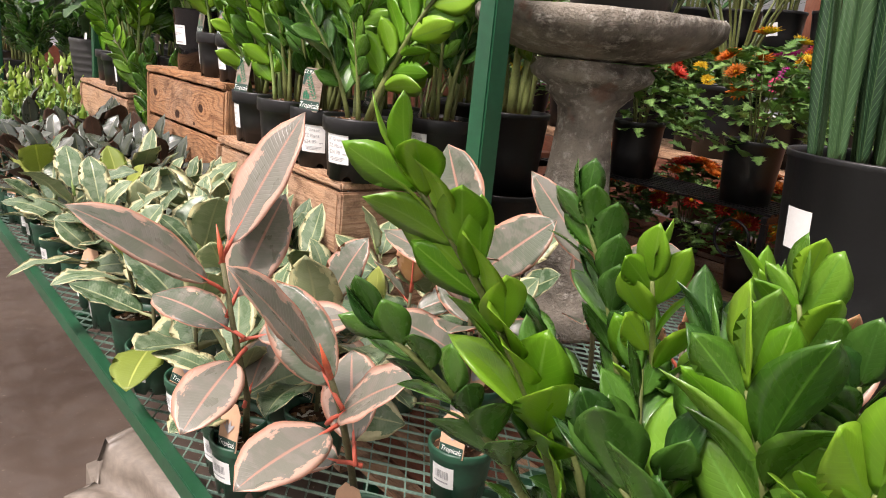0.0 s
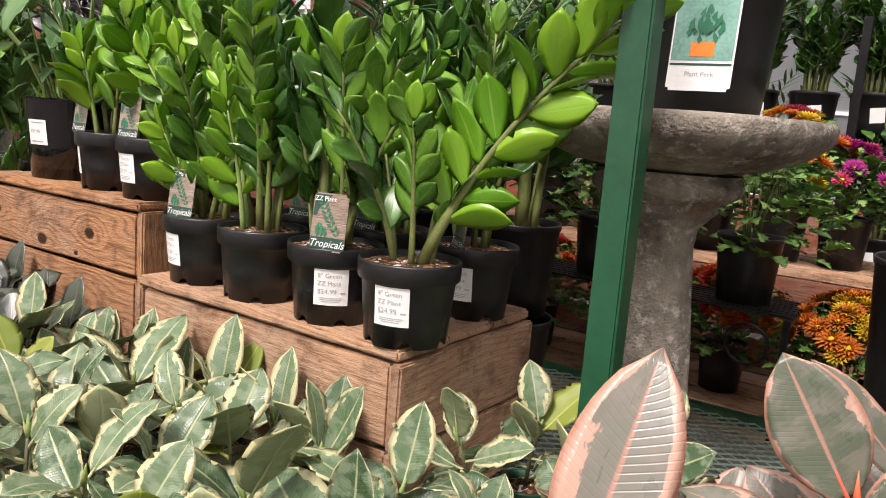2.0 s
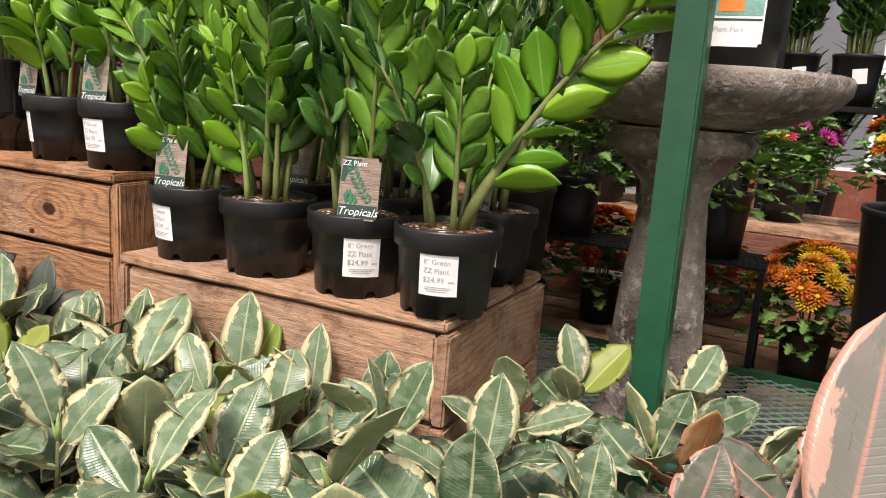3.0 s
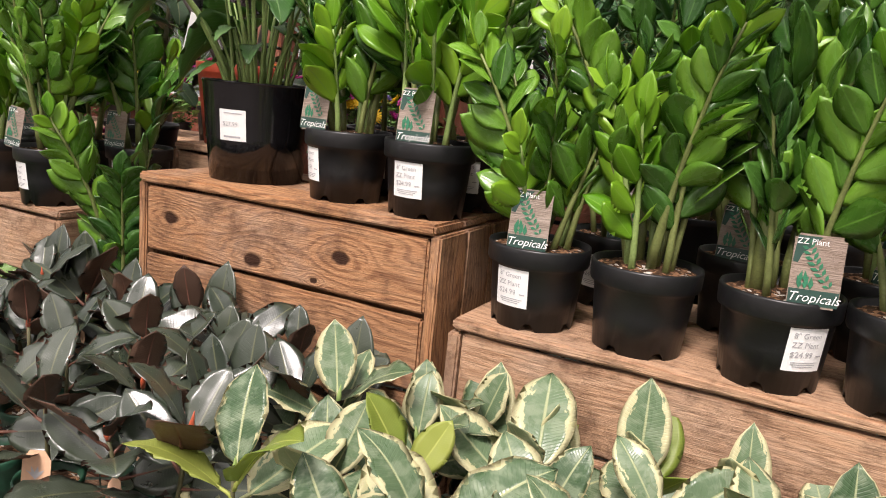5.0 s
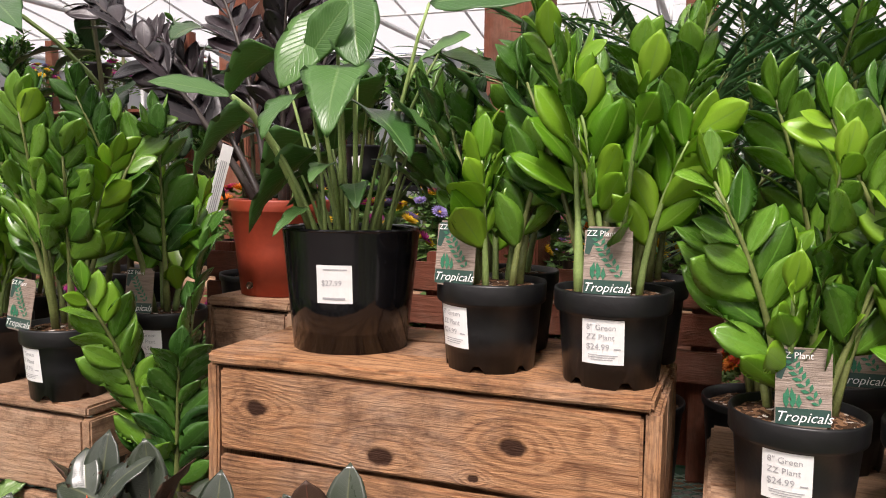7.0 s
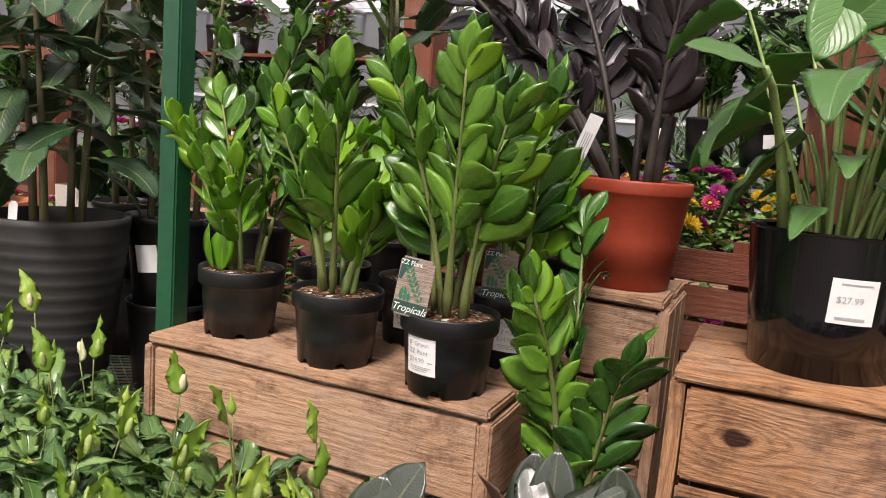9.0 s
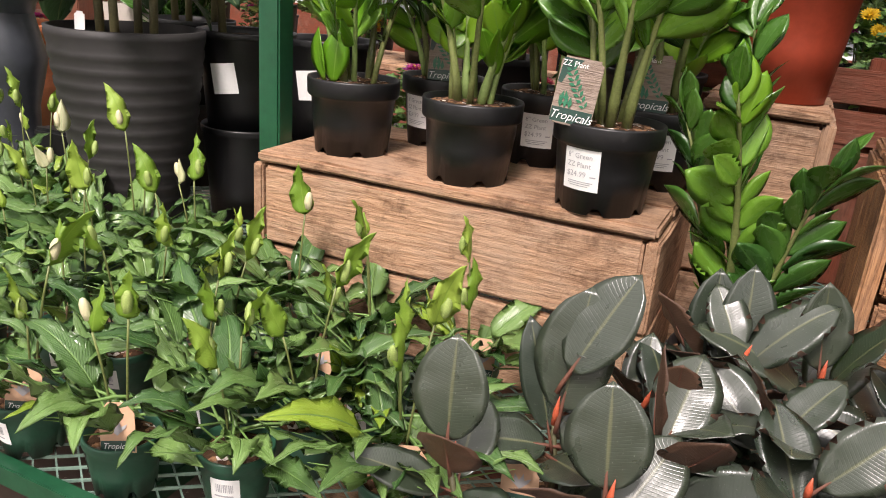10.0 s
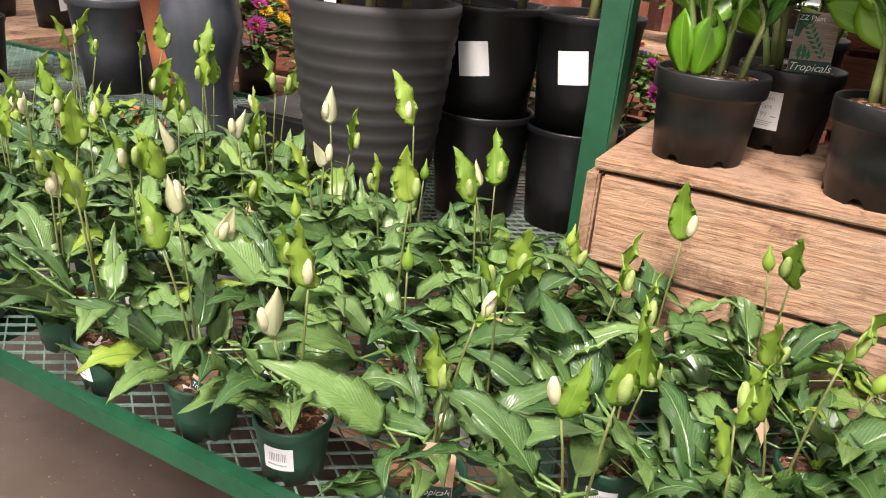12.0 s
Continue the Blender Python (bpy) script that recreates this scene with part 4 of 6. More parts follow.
near_zz(-0.02, 1.25, [(-0.03, -0.02, 4.38, 0.51, 0.26, 0.46, "zz_young", 15, 1.05), (-0.02, -0.04, 4.40, 0.40, 0.40, 0.5, "zz_shaded", 11, 0.75), (0.03, 0.0, 0.6, 0.30, 0.1, 0.3, "zz", 9, 0.9), (0.0, 0.03, 2.4, 0.26, 0.2, 0.4, "zz_shaded", 8, 0.85), (0.03, -0.03, 5.5, 0.26, 0.2, 0.5, "zz_shaded", 8, 0.9), (-0.03, 0.02, 3.3, 0.24, 0.3, 0.4, "zz_shaded", 8, 0.85)],
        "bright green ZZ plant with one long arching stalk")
near_zz(-0.13, 1.44, [(-0.01, -0.02, 4.2, 0.40, 0.10, 0.38, "zz_shaded", 11, 0.92), (0.03, -0.03, 5.0, 0.36, 0.12, 0.4, "zz_young", 8, 0.95), (0.02, 0.02, 0.4, 0.30, 0.1, 0.3, "zz", 8, 0.95), (-0.03, -0.02, 3.9, 0.26, 0.3, 0.5, "zz_shaded", 8, 0.9), (0.03, 0.0, 5.8, 0.30, 0.2, 0.4, "zz", 9, 0.95)],
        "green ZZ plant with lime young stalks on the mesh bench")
near_zz(0.11, 1.45, [(-0.02, -0.02, 4.3, 0.36, 0.06, 0.3, "zz", 11, 0.95), (0.02, -0.03, 4.9, 0.32, 0.1, 0.4, "zz_shaded", 11, 1.0), (0.03, 0.02, 0.3, 0.32, 0.1, 0.3, "zz", 10, 0.95), (-0.03, 0.02, 3.0, 0.32, 0.15, 0.4, "zz_young", 9, 0.95)],
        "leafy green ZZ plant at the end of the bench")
near_zz(0.21, 1.21, [(-0.02, -0.01, 4.2, 0.36, 0.08, 0.35, "zz", 11, 1.1), (0.02, 0.03, 1.2, 0.34, 0.1, 0.3, "zz_shaded", 12, 1.1), (0.02, -0.03, 5.0, 0.34, 0.1, 0.3, "zz_young", 10, 1.1), (-0.04, 0.02, 2.9, 0.34, 0.2, 0.45, "zz_shaded", 10, 1.05), (-0.03, -0.03, 3.7, 0.28, 0.3, 0.5, "zz_shaded", 9, 1.0)],
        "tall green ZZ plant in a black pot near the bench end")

# ---------------------------------------------------------------- rubber plants
GR, GB, GH = 0.055, 0.043, 0.092
POT_G = make_pot(GR, GB, GH, M["green_plastic"], 0.004, 0.016, True)
SOIL_G = soil_mesh(GR - 0.006, 0.004)
LAB_G = as_mesh("price_label", *sticker(0.042, 0.028, 0.066, GB, GR - 0.004, GH - 0.020), M["paper"])
v, f = [], []
bars([(-0.012 + i * 0.0026, -0.012 + i * 0.0026 + (0.0014 if i % 3 else 0.0008), 0.044, 0.058) for i in range(10)] + [(-0.015, 0.012, 0.036, 0.0385)], v, f)
PRINT_G = as_mesh("barcode", wrap(v, GB, GR - 0.004, GH - 0.020, 0.0018), f, M["ink"])
KW, KH = 0.050, 0.070
bm = bmesh.new()
ring = [bm.verts.new((x, 0, z)) for x, z in ((-KW / 2, 0), (KW / 2, 0), (KW / 2, KH * 0.78), (KW * 0.25, KH), (-KW * 0.25, KH), (-KW / 2, KH * 0.78))]
face = bm.faces.new(ring)
ex = bmesh.ops.extrude_face_region(bm, geom=[face])
bmesh.ops.translate(bm, vec=(0, 0.0012, 0), verts=[g for g in ex["geom"] if isinstance(g, bmesh.types.BMVert)])
bmesh.ops.recalc_face_normals(bm, faces=bm.faces[:])
k_ob = part("plant_tag", bm, M["kraft"], None)
KTAG = k_ob.data
bpy.data.objects.remove(k_ob)
tv, tf = text_mesh([("Tropicals", 0, 0.006, 0.0115, "CENTER")])
v, f = [], []
bars([(-KW / 2 + 0.001, KW / 2 - 0.001, 0.002, 0.017)], v, f)
KBAND = as_mesh("dark_band", [(x, -0.001, z) for x, _, z in v], f, M["tag_green"])
KTEXT = as_mesh("lettering", [(x, -0.0018, z) for x, _, z in tv], tf, M["ink_white"])
v, f = [], []
for i, a in enumerate((-0.9, -0.35, 0.2, 0.75)):
    n = len(v)
    L = 0.022
    v += [(0, 0, 0.024), (math.sin(a) * L * 0.5 - 0.004, 0, 0.024 + L * 0.5), (math.sin(a) * L, 0, 0.024 + math.cos(a) * L), (math.sin(a) * L * 0.5 + 0.004, 0, 0.024 + L * 0.45)]
    f.append((n, n + 1, n + 2, n + 3))
KPIC = as_mesh("leaf_picture", [(x, -0.001 - 0.00004 * i, z) for i, (x, _, z) in enumerate(v)], f, M["ink"])


def small_pot(p, turn, label=True, tag=None):
    share("pot", POT_G, p, pose(0, 0, 0, 0, 0, random.uniform(0, 90)))
    share("soil", SOIL_G, p, pose(0, 0, GH - 0.012))
    if label:
        lb = share("price_label", LAB_G, p, pose(0, 0, 0, 0, 0, turn))
        share("barcode", PRINT_G, lb)
    if tag is not None:
        t = share("plant_tag", KTAG, p, pose(tag[0], tag[1], GH - 0.008, -14, random.uniform(-10, 10), tag[2]))
        for nm, me in (("dark_band", KBAND), ("lettering", KTEXT), ("leaf_picture", KPIC)):
            share(nm, me, t)


FIC = [dict(L=0.162, W=0.094, arch=0.45, fold=0.16, wave=0.04), dict(L=0.150, W=0.086, arch=-0.2, fold=0.24, wave=0.03), dict(L=0.172, W=0.090, arch=0.9, fold=0.12, wave=0.05), dict(L=0.142, W=0.088, arch=0.15, fold=0.28, wave=0.04)]


def ficus_set(name, mats):
    return [leaf_mesh(name, mats, d["L"], d["W"], P_OVAL, 12, 3, d["fold"], d["arch"], d["wave"], 0.0014, petiole=0.022, rise=0.15) for d in FIC]


F_TIN = ficus_set("leaf", [M["tineke"], M["tineke_under"]])
F_RUB = ficus_set("leaf", [M["ruby"], M["ruby_under"]])
F_BUR = ficus_set("leaf", [M["burgundy"], M["burgundy_under"]])
F_LIM = ficus_set("leaf", [M["lime"], M["lime"]])


def sheath(parent, p, d, mat, L=0.05):
    v, f = tube([p, p + d * L * 0.4, p + d * L], [0.004, 0.0045, 0.0006], 6)
    return mesh_ob("bud_sheath", v, f, mat, parent, label="pointed new leaf sheath")


def rubber_plant(x, y, leaves, kinds, height, label, turn=None, tag=None, size=1.0, lime=0.0, sheath_mat=None, spread=1.0, group=""):
    p = thing("rubber_plant", pose(x, y, BENCH + 0.002), label, "potted plant", group)
    small_pot(p, random.uniform(-60, 60) if turn is None else turn, random.random() < 0.6, tag)
    az = random.uniform(0, 6.28)
    top = Vector((random.uniform(-0.03, 0.03), random.uniform(-0.03, 0.02), GH + height))
    pts = [Vector((0, 0, GH - 0.014)), Vector((top.x * 0.2, top.y * 0.2, GH + height * 0.35)), Vector((top.x * 0.6, top.y * 0.6, GH + height * 0.7)), top]
    v, f = tube(pts, [0.0045, 0.004, 0.0035, 0.003], 7)
    mesh_ob("stem", v, f, M["stem_dark"], p)
    for i in range(leaves):
        u = 0.12 + 0.88 * i / max(1, leaves - 1)
        q, d = along(pts, u)
        a = az + i * 2.40 + random.uniform(-0.3, 0.3)
        el = 0.0 + 1.0 * u * u + random.uniform(-0.2, 0.3)
        dirn = Vector((math.cos(a) * math.cos(el), math.sin(a) * math.cos(el), math.sin(el)))
        sc = size * random.uniform(0.78, 1.08) * (0.8 + 0.2 * math.sin(3.14 * u))
        k = F_LIM if random.random() < lime else kinds
        face = (0, 0, 1) if dirn.y < 0.1 else (0.1, -0.6, 0.8)
        share("leaf", random.choice(k), p, aim(q + dirn * 0.02 * sc, dirn, face, sc, random.uniform(-0.4, 0.4)))
    q, d = along(pts, 1.0)
    sheath(p, q, (d + Vector((0.1, -0.1, 0))).normalized(), sheath_mat or M["sheath_red"], random.uniform(0.025, 0.05))
    return p


random.seed(5)
for j, y in enumerate((1.095, 1.235, 1.375)):
    for i in range(9):
        x = -2.02 + i * 0.168 + (0.06 if j % 2 else 0) + random.uniform(-0.02, 0.02)
        if x > -0.62:
            continue
        rubber_plant(x, y + random.uniform(-0.015, 0.015), random.randint(6, 8), F_TIN, random.uniform(0.09, 0.145), "variegated rubber plant with cream leaf edges, green pot",
                     tag=(0.02, -0.035, random.uniform(-40, 40)) if random.random() < 0.45 else None, sheath_mat=M["stem_pale"], lime=0.07, size=random.uniform(0.92, 1.22), group="variegated rubber plants")
for x, y in ((-1.02, 1.64), (-0.80, 1.60), (-0.66, 1.66), (-1.0, 1.80), (-0.78, 1.80)):
    rubber_plant(x, y, 7, F_TIN, 0.12, "variegated rubber plant beside the green post", lime=0.1, sheath_mat=M["stem_pale"], size=0.95, group="variegated rubber plants")


def hero_leaf(plant, base, tip, face, mats, W, curl=0.15, fold=0.2):
    """One large leaf of the plant, from base to tip, in world metres."""
    a, c = Vector(base), Vector(tip)
    me = leaf_mesh("leaf", mats, (c - a).length, W, P_OVAL, 14, 4, fold, curl, 0.02, 0.0015, petiole=0.03, rise=curl * 0.4)
    share("leaf", me, plant, plant.matrix_basis.inverted() @ aim(a, c - a, face))


TIN, BUR, RUB = [M["tineke"], M["tineke_under"]], [M["burgundy"], M["burgundy_under"]], [M["ruby"], M["ruby_under"]]
for x, y, tz, wd in ((-1.80, 1.50, 1.20, 0.078), (-1.545, 1.51, 1.235, 0.085), (-1.385, 1.51, 1.205, 0.068), (-1.68, 1.50, 1.16, 0.08), (-1.24, 1.50, 1.19, 0.082), (-1.93, 1.49, 1.17, 0.08)):
    p = rubber_plant(x, y, 6, F_TIN, 0.10, "variegated rubber plant with cream leaf edges, green pot", lime=0.1, sheath_mat=M["stem_pale"], size=0.95, group="variegated rubber plants")
    hero_leaf(p, (x + 0.01, y - 0.01, tz - 0.16), (x, y + 0.035, tz), (0.2, -1, 0.5), TIN, wd)
# pink-edged ones, taller
def pink_plant(x, y, stem, leaves, label):
    """A rubber plant with placed leaves, in world metres. leaves: (base, tip, face, width, curl)."""
    p = thing("rubber_plant", pose(x, y, BENCH + 0.002), label, "potted plant", "pink-edged rubber plants")
    small_pot(p, 15, True, (0.02, -0.04, 10))
    o = Vector((x, y, BENCH + 0.002))
    pts = [Vector((0, 0, GH - 0.014))] + [Vector(q) - o for q in stem]
    v, f = tube(pts, [0.0055 - 0.0006 * i for i in range(len(pts))], 8)
    mesh_ob("stem", v, f, M["stem_dark"], p)
    sheath(p, pts[-1], (pts[-1] - pts[-2]).normalized(), M["sheath_red"], 0.055)
    for base, tip, face, width, curl in leaves:
        hero_leaf(p, base, tip, face, RUB, width, curl, 0.16)
    return p


pink_plant(-0.60, 1.09, ((-0.555, 1.07, 1.06), (-0.565, 1.05, 1.17), (-0.578, 1.038, 1.262)),
           (((-0.585, 1.05, 1.285), (-0.570, 1.152, 1.474), (0.35, -1, 0.45), 0.092, 0.15), ((-0.568, 1.015, 1.240), (-0.573, 0.835, 1.356), (0.65, 0.5, 0.6), 0.078, 0.3),
            ((-0.585, 1.06, 1.205), (-0.604, 1.144, 1.350), (0.7, -0.9, 0.35), 0.092, 0.2), ((-0.572, 1.045, 1.165), (-0.702, 0.980, 1.181), (0.3, -0.2, 1), 0.078, 0.5),
            ((-0.545, 1.045, 1.125), (-0.480, 0.945, 1.065), (0.5, -0.5, 0.8), 0.088, 0.4), ((-0.56, 1.085, 1.15), (-0.47, 1.20, 1.19), (0.3, -0.5, 0.9), 0.08, 0.5), ((-0.57, 1.08, 1.06), (-0.67, 1.17, 1.10), (0.1, -0.4, 0.9), 0.08, 0.4)),
           "tall rubber plant with mauve pink-edged leaves, green pot")
pink_plant(-0.33, 1.13, ((-0.315, 1.10, 1.07), (-0.300, 1.07, 1.16), (-0.292, 1.050, 1.205)),
           (((-0.293, 1.040, 1.217), (-0.278, 0.916, 1.357), (0.6, 0.6, 0.5), 0.070, 0.2), ((-0.30, 1.055, 1.19), (-0.400, 1.03, 1.29), (0.5, -0.6, 0.6), 0.075, 0.3),
            ((-0.30, 1.07, 1.15), (-0.20, 1.10, 1.23), (0, -0.6, 0.9), 0.08, 0.4), ((-0.305, 1.06, 1.13), (-0.28, 0.93, 1.10), (0.3, -0.2, 1), 0.085, 0.5),
            ((-0.31, 1.10, 1.10), (-0.42, 1.16, 1.17), (0.3, -0.6, 0.8), 0.08, 0.4), ((-0.31, 1.08, 1.08), (-0.42, 1.0, 1.06), (0.3, -0.3, 1), 0.08, 0.5)),
           "rubber plant with slender pink-rimmed leaves, green pot")
pink_plant(-0.42, 1.38, ((-0.418, 1.375, 1.08), (-0.42, 1.37, 1.18), (-0.428, 1.365, 1.285)),
           (((-0.436, 1.366, 1.305), (-0.517, 1.371, 1.437), (0.3, -1, 0.35), 0.094, 0.15), ((-0.432, 1.355, 1.245), (-0.586, 1.310, 1.286), (0.3, -0.3, 1), 0.066, 0.3),
            ((-0.42, 1.355, 1.285), (-0.335, 1.29, 1.315), (0.1, 0.3, 1), 0.075, 0.2), ((-0.42, 1.375, 1.255), (-0.335, 1.44, 1.355), (0.3, -1, 0.4), 0.088, 0.2),
            ((-0.43, 1.38, 1.20), (-0.545, 1.43, 1.285), (0.3, -0.8, 0.6), 0.085, 0.3), ((-0.41, 1.36, 1.17), (-0.33, 1.25, 1.21), (0.2, -0.3, 1), 0.08, 0.5), ((-0.42, 1.36, 1.12), (-0.52, 1.27, 1.17), (0.2, -0.3, 1), 0.085, 0.5)),
           "rubber plant with rosy leaf edges and red ribs, green pot")
pink_plant(-0.39, 1.64, ((-0.386, 1.63, 1.08), (-0.382, 1.615, 1.17), (-0.378, 1.603, 1.245)),
           (((-0.376, 1.592, 1.255), (-0.290, 1.455, 1.400), (0.2, 0.8, 0.6), 0.098, 0.15), ((-0.385, 1.60, 1.25), (-0.515, 1.556, 1.391), (0.6, -0.6, 0.4), 0.062, 0.15),
            ((-0.375, 1.61, 1.23), (-0.22, 1.60, 1.32), (0.1, -0.8, 0.7), 0.08, 0.3), ((-0.38, 1.62, 1.19), (-0.49, 1.70, 1.26), (0.3, -0.9, 0.5), 0.08, 0.3), ((-0.38, 1.60, 1.15), (-0.31, 1.50, 1.19), (0.2, -0.3, 1), 0.08, 0.5)),
           "rubber plant showing an orange leaf underside, green pot")
for x, y, h, n, sz in ((-0.70, 1.27, 0.14, 6, 0.95), (-0.20, 1.60, 0.20, 6, 0.95), (-0.58, 1.55, 0.15, 6, 0.95), (-0.05, 1.68, 0.20, 6, 0.95), (-0.72, 1.47, 0.14, 6, 0.95)):
    rubber_plant(x, y, n, F_RUB, h, "rubber plant with mauve pink-edged leaves, green pot", tag=(0.02, -0.04, 10), size=sz, group="pink-edged rubber plants")
# dark ones
for j, y in enumerate((1.10, 1.235, 1.37, 1.49)):
    for i in range(7):
        x = -3.02 + i * 0.152 + (0.05 if j % 2 else 0) + random.uniform(-0.02, 0.02)
        if x > -2.06 or (j == 0 and x < -2.8):
            continue
        rubber_plant(x, y + random.uniform(-0.012, 0.012), random.randint(6, 8), F_BUR, random.uniform(0.10, 0.16), "burgundy rubber plant with glossy dark leaves, green pot",
                     tag=(0.02, -0.04, random.uniform(-30, 30)) if random.random() < 0.6 else None, size=random.uniform(0.92, 1.1), group="burgundy rubber plants")

for x, y, tz in ((-2.484, 1.56, 1.243), (-2.36, 1.44, 1.20), (-2.20, 1.33, 1.225), (-2.944, 1.50, 1.258), (-2.99, 1.54, 1.23), (-2.70, 1.50, 1.22), (-2.09, 1.50, 1.22), (-3.06, 1.34, 1.12)):
    p = rubber_plant(x, y, 6, F_BUR, 0.11, "burgundy rubber plant with glossy dark leaves, green pot", size=0.98, group="burgundy rubber plants")
    hero_leaf(p, (x + 0.01, y - 0.01, tz - 0.17), (x, y + 0.035, tz), (0.15, -1, 0.55), BUR, 0.082)



# large-leaved dark ones beside the lilies
def dark_plant(x, y, top, leaves, label, tag=None):
    """A burgundy rubber plant with placed leaves, in world metres. leaves: (base, tip, face, width)."""
    p = thing("rubber_plant", pose(x, y, BENCH + 0.002), label, "potted plant", "burgundy rubber plants")
    small_pot(p, 25, True, tag)
    pts = [Vector((0, 0, GH - 0.014)), Vector((0.004, 0, GH + 0.03)), Vector(top) - Vector((x, y, BENCH + 0.002))]
    v, f = tube(pts, [0.005, 0.0045, 0.0035], 7)
    mesh_ob("stem", v, f, M["stem_dark"], p)
    sheath(p, pts[-1], Vector((0.1, -0.1, 1)).normalized(), M["sheath_red"], 0.045)
    for base, tip, face, width in leaves:
        hero_leaf(p, base, tip, face, BUR, width, 0.25, 0.16)
    return p


dark_plant(-3.215, 1.13, (-3.223, 1.13, 1.055), (((-3.235, 1.14, 1.085), (-3.245, 1.17, 1.215), (0.1, -1, 0.45), 0.095), ((-3.222, 1.125, 1.055), (-3.215, 1.075, 1.135), (0, 1, 0.5), 0.082),
           ((-3.225, 1.125, 1.03), (-3.33, 1.07, 1.075), (0.2, -0.3, 1), 0.06), ((-3.215, 1.13, 1.02), (-3.12, 1.08, 1.03), (0.1, -0.4, 1), 0.08), ((-3.22, 1.15, 1.03), (-3.24, 1.26, 1.09), (0, -0.6, 0.8), 0.08)),
           "burgundy rubber plant with a brown leaf underside", (0.01, -0.045, -12))
dark_plant(-3.13, 1.26, (-3.137, 1.255, 1.08), (((-3.13, 1.255, 1.10), (-3.12, 1.29, 1.265), (0.1, -1, 0.45), 0.10), ((-3.14, 1.25, 1.07), (-3.19, 1.27, 1.215), (0.5, -0.9, 0.3), 0.055),
           ((-3.125, 1.25, 1.16), (-3.065, 1.30, 1.29), (-0.3, -1, 0.5), 0.09), ((-3.14, 1.25, 1.05), (-3.23, 1.20, 1.06), (0.1, -0.4, 1), 0.08), ((-3.13, 1.24, 1.04), (-3.06, 1.17, 1.07), (0, -0.4, 1), 0.08)),
           "burgundy rubber plant with broad silvery leaves", (-0.03, -0.04, 8))
dark_plant(-3.02, 1.12, (-3.035, 1.12, 1.08), (((-3.04, 1.115, 1.07), (-3.13, 1.06, 1.11), (0.3, 0.8, 0.4), 0.085), ((-3.04, 1.125, 1.10), (-3.055, 1.15, 1.22), (0.1, -1, 0.4), 0.095),
           ((-3.03, 1.12, 1.06), (-2.93, 1.08, 1.10), (0, -0.4, 1), 0.085), ((-3.03, 1.13, 1.05), (-2.98, 1.23, 1.13), (0, -0.9, 0.6), 0.085)),
           "burgundy rubber plant with a curled new leaf")

# ---------------------------------------------------------------- peace lilies
LIL = [dict(L=0.17, W=0.060, arch=1.4, rise=1.0, wave=0.10, fold=0.25), dict(L=0.15, W=0.056, arch=2.0, rise=1.15, wave=0.14, fold=0.2), dict(L=0.19, W=0.064, arch=1.0, rise=0.9, wave=0.09, fold=0.25),
       dict(L=0.12, W=0.054, arch=2.2, rise=1.0, wave=0.14, fold=0.15), dict(L=0.14, W=0.054, arch=0.6, rise=0.5, wave=0.14, fold=0.3)]
F_LIL = [leaf_mesh("leaf", [M["lily"]], d["L"], d["W"], P_LANCE, 11, 2, d["fold"], d["arch"], d["wave"], 0.0008, petiole=0.07, rise=d["rise"], mi=(0, 0), twist=0.3 - 0.15 * i) for i, d in enumerate(LIL)]
SPATHE = leaf_mesh("spathe", [M["spathe"]], 0.095, 0.042, P_LANCE, 12, 2, 0.42, -0.7, 0.14, 0.0008, mi=(0, 0), rise=0.35, twist=0.9)
SPATHE_W = leaf_mesh("spathe", [M["spathe_white"]], 0.07, 0.034, P_LANCE, 9, 2, 0.9, -0.4, 0.03, 0.0008, mi=(0, 0), rise=0.2)
v, f = lathe([(0, 0), (0.0045, 0.003), (0.006, 0.012), (0.0055, 0.022), (0.003, 0.029), (0, 0.031)], 12)
v = [(x * (1 + 0.16 * math.sin(z * 1900 + 5 * math.atan2(y, x))), y * (1 + 0.16 * math.sin(z * 1900 + 5 * math.atan2(y, x))), z) for x, y, z in v]
SPADIX = as_mesh("spadix", v, f, M["spadix"], True)
SPADIX_W = as_mesh("spadix", v, f, M["spadix_cream"], True)
v, f = lathe([(0, 0), (0.006, 0.003), (0.0095, 0.012), (0.008, 0.021), (0.0035, 0.030), (0.0012, 0.042), (0, 0.044)], 12)
SPATHE_BUD = as_mesh("spathe_bud", v, f, M["spathe"], True)


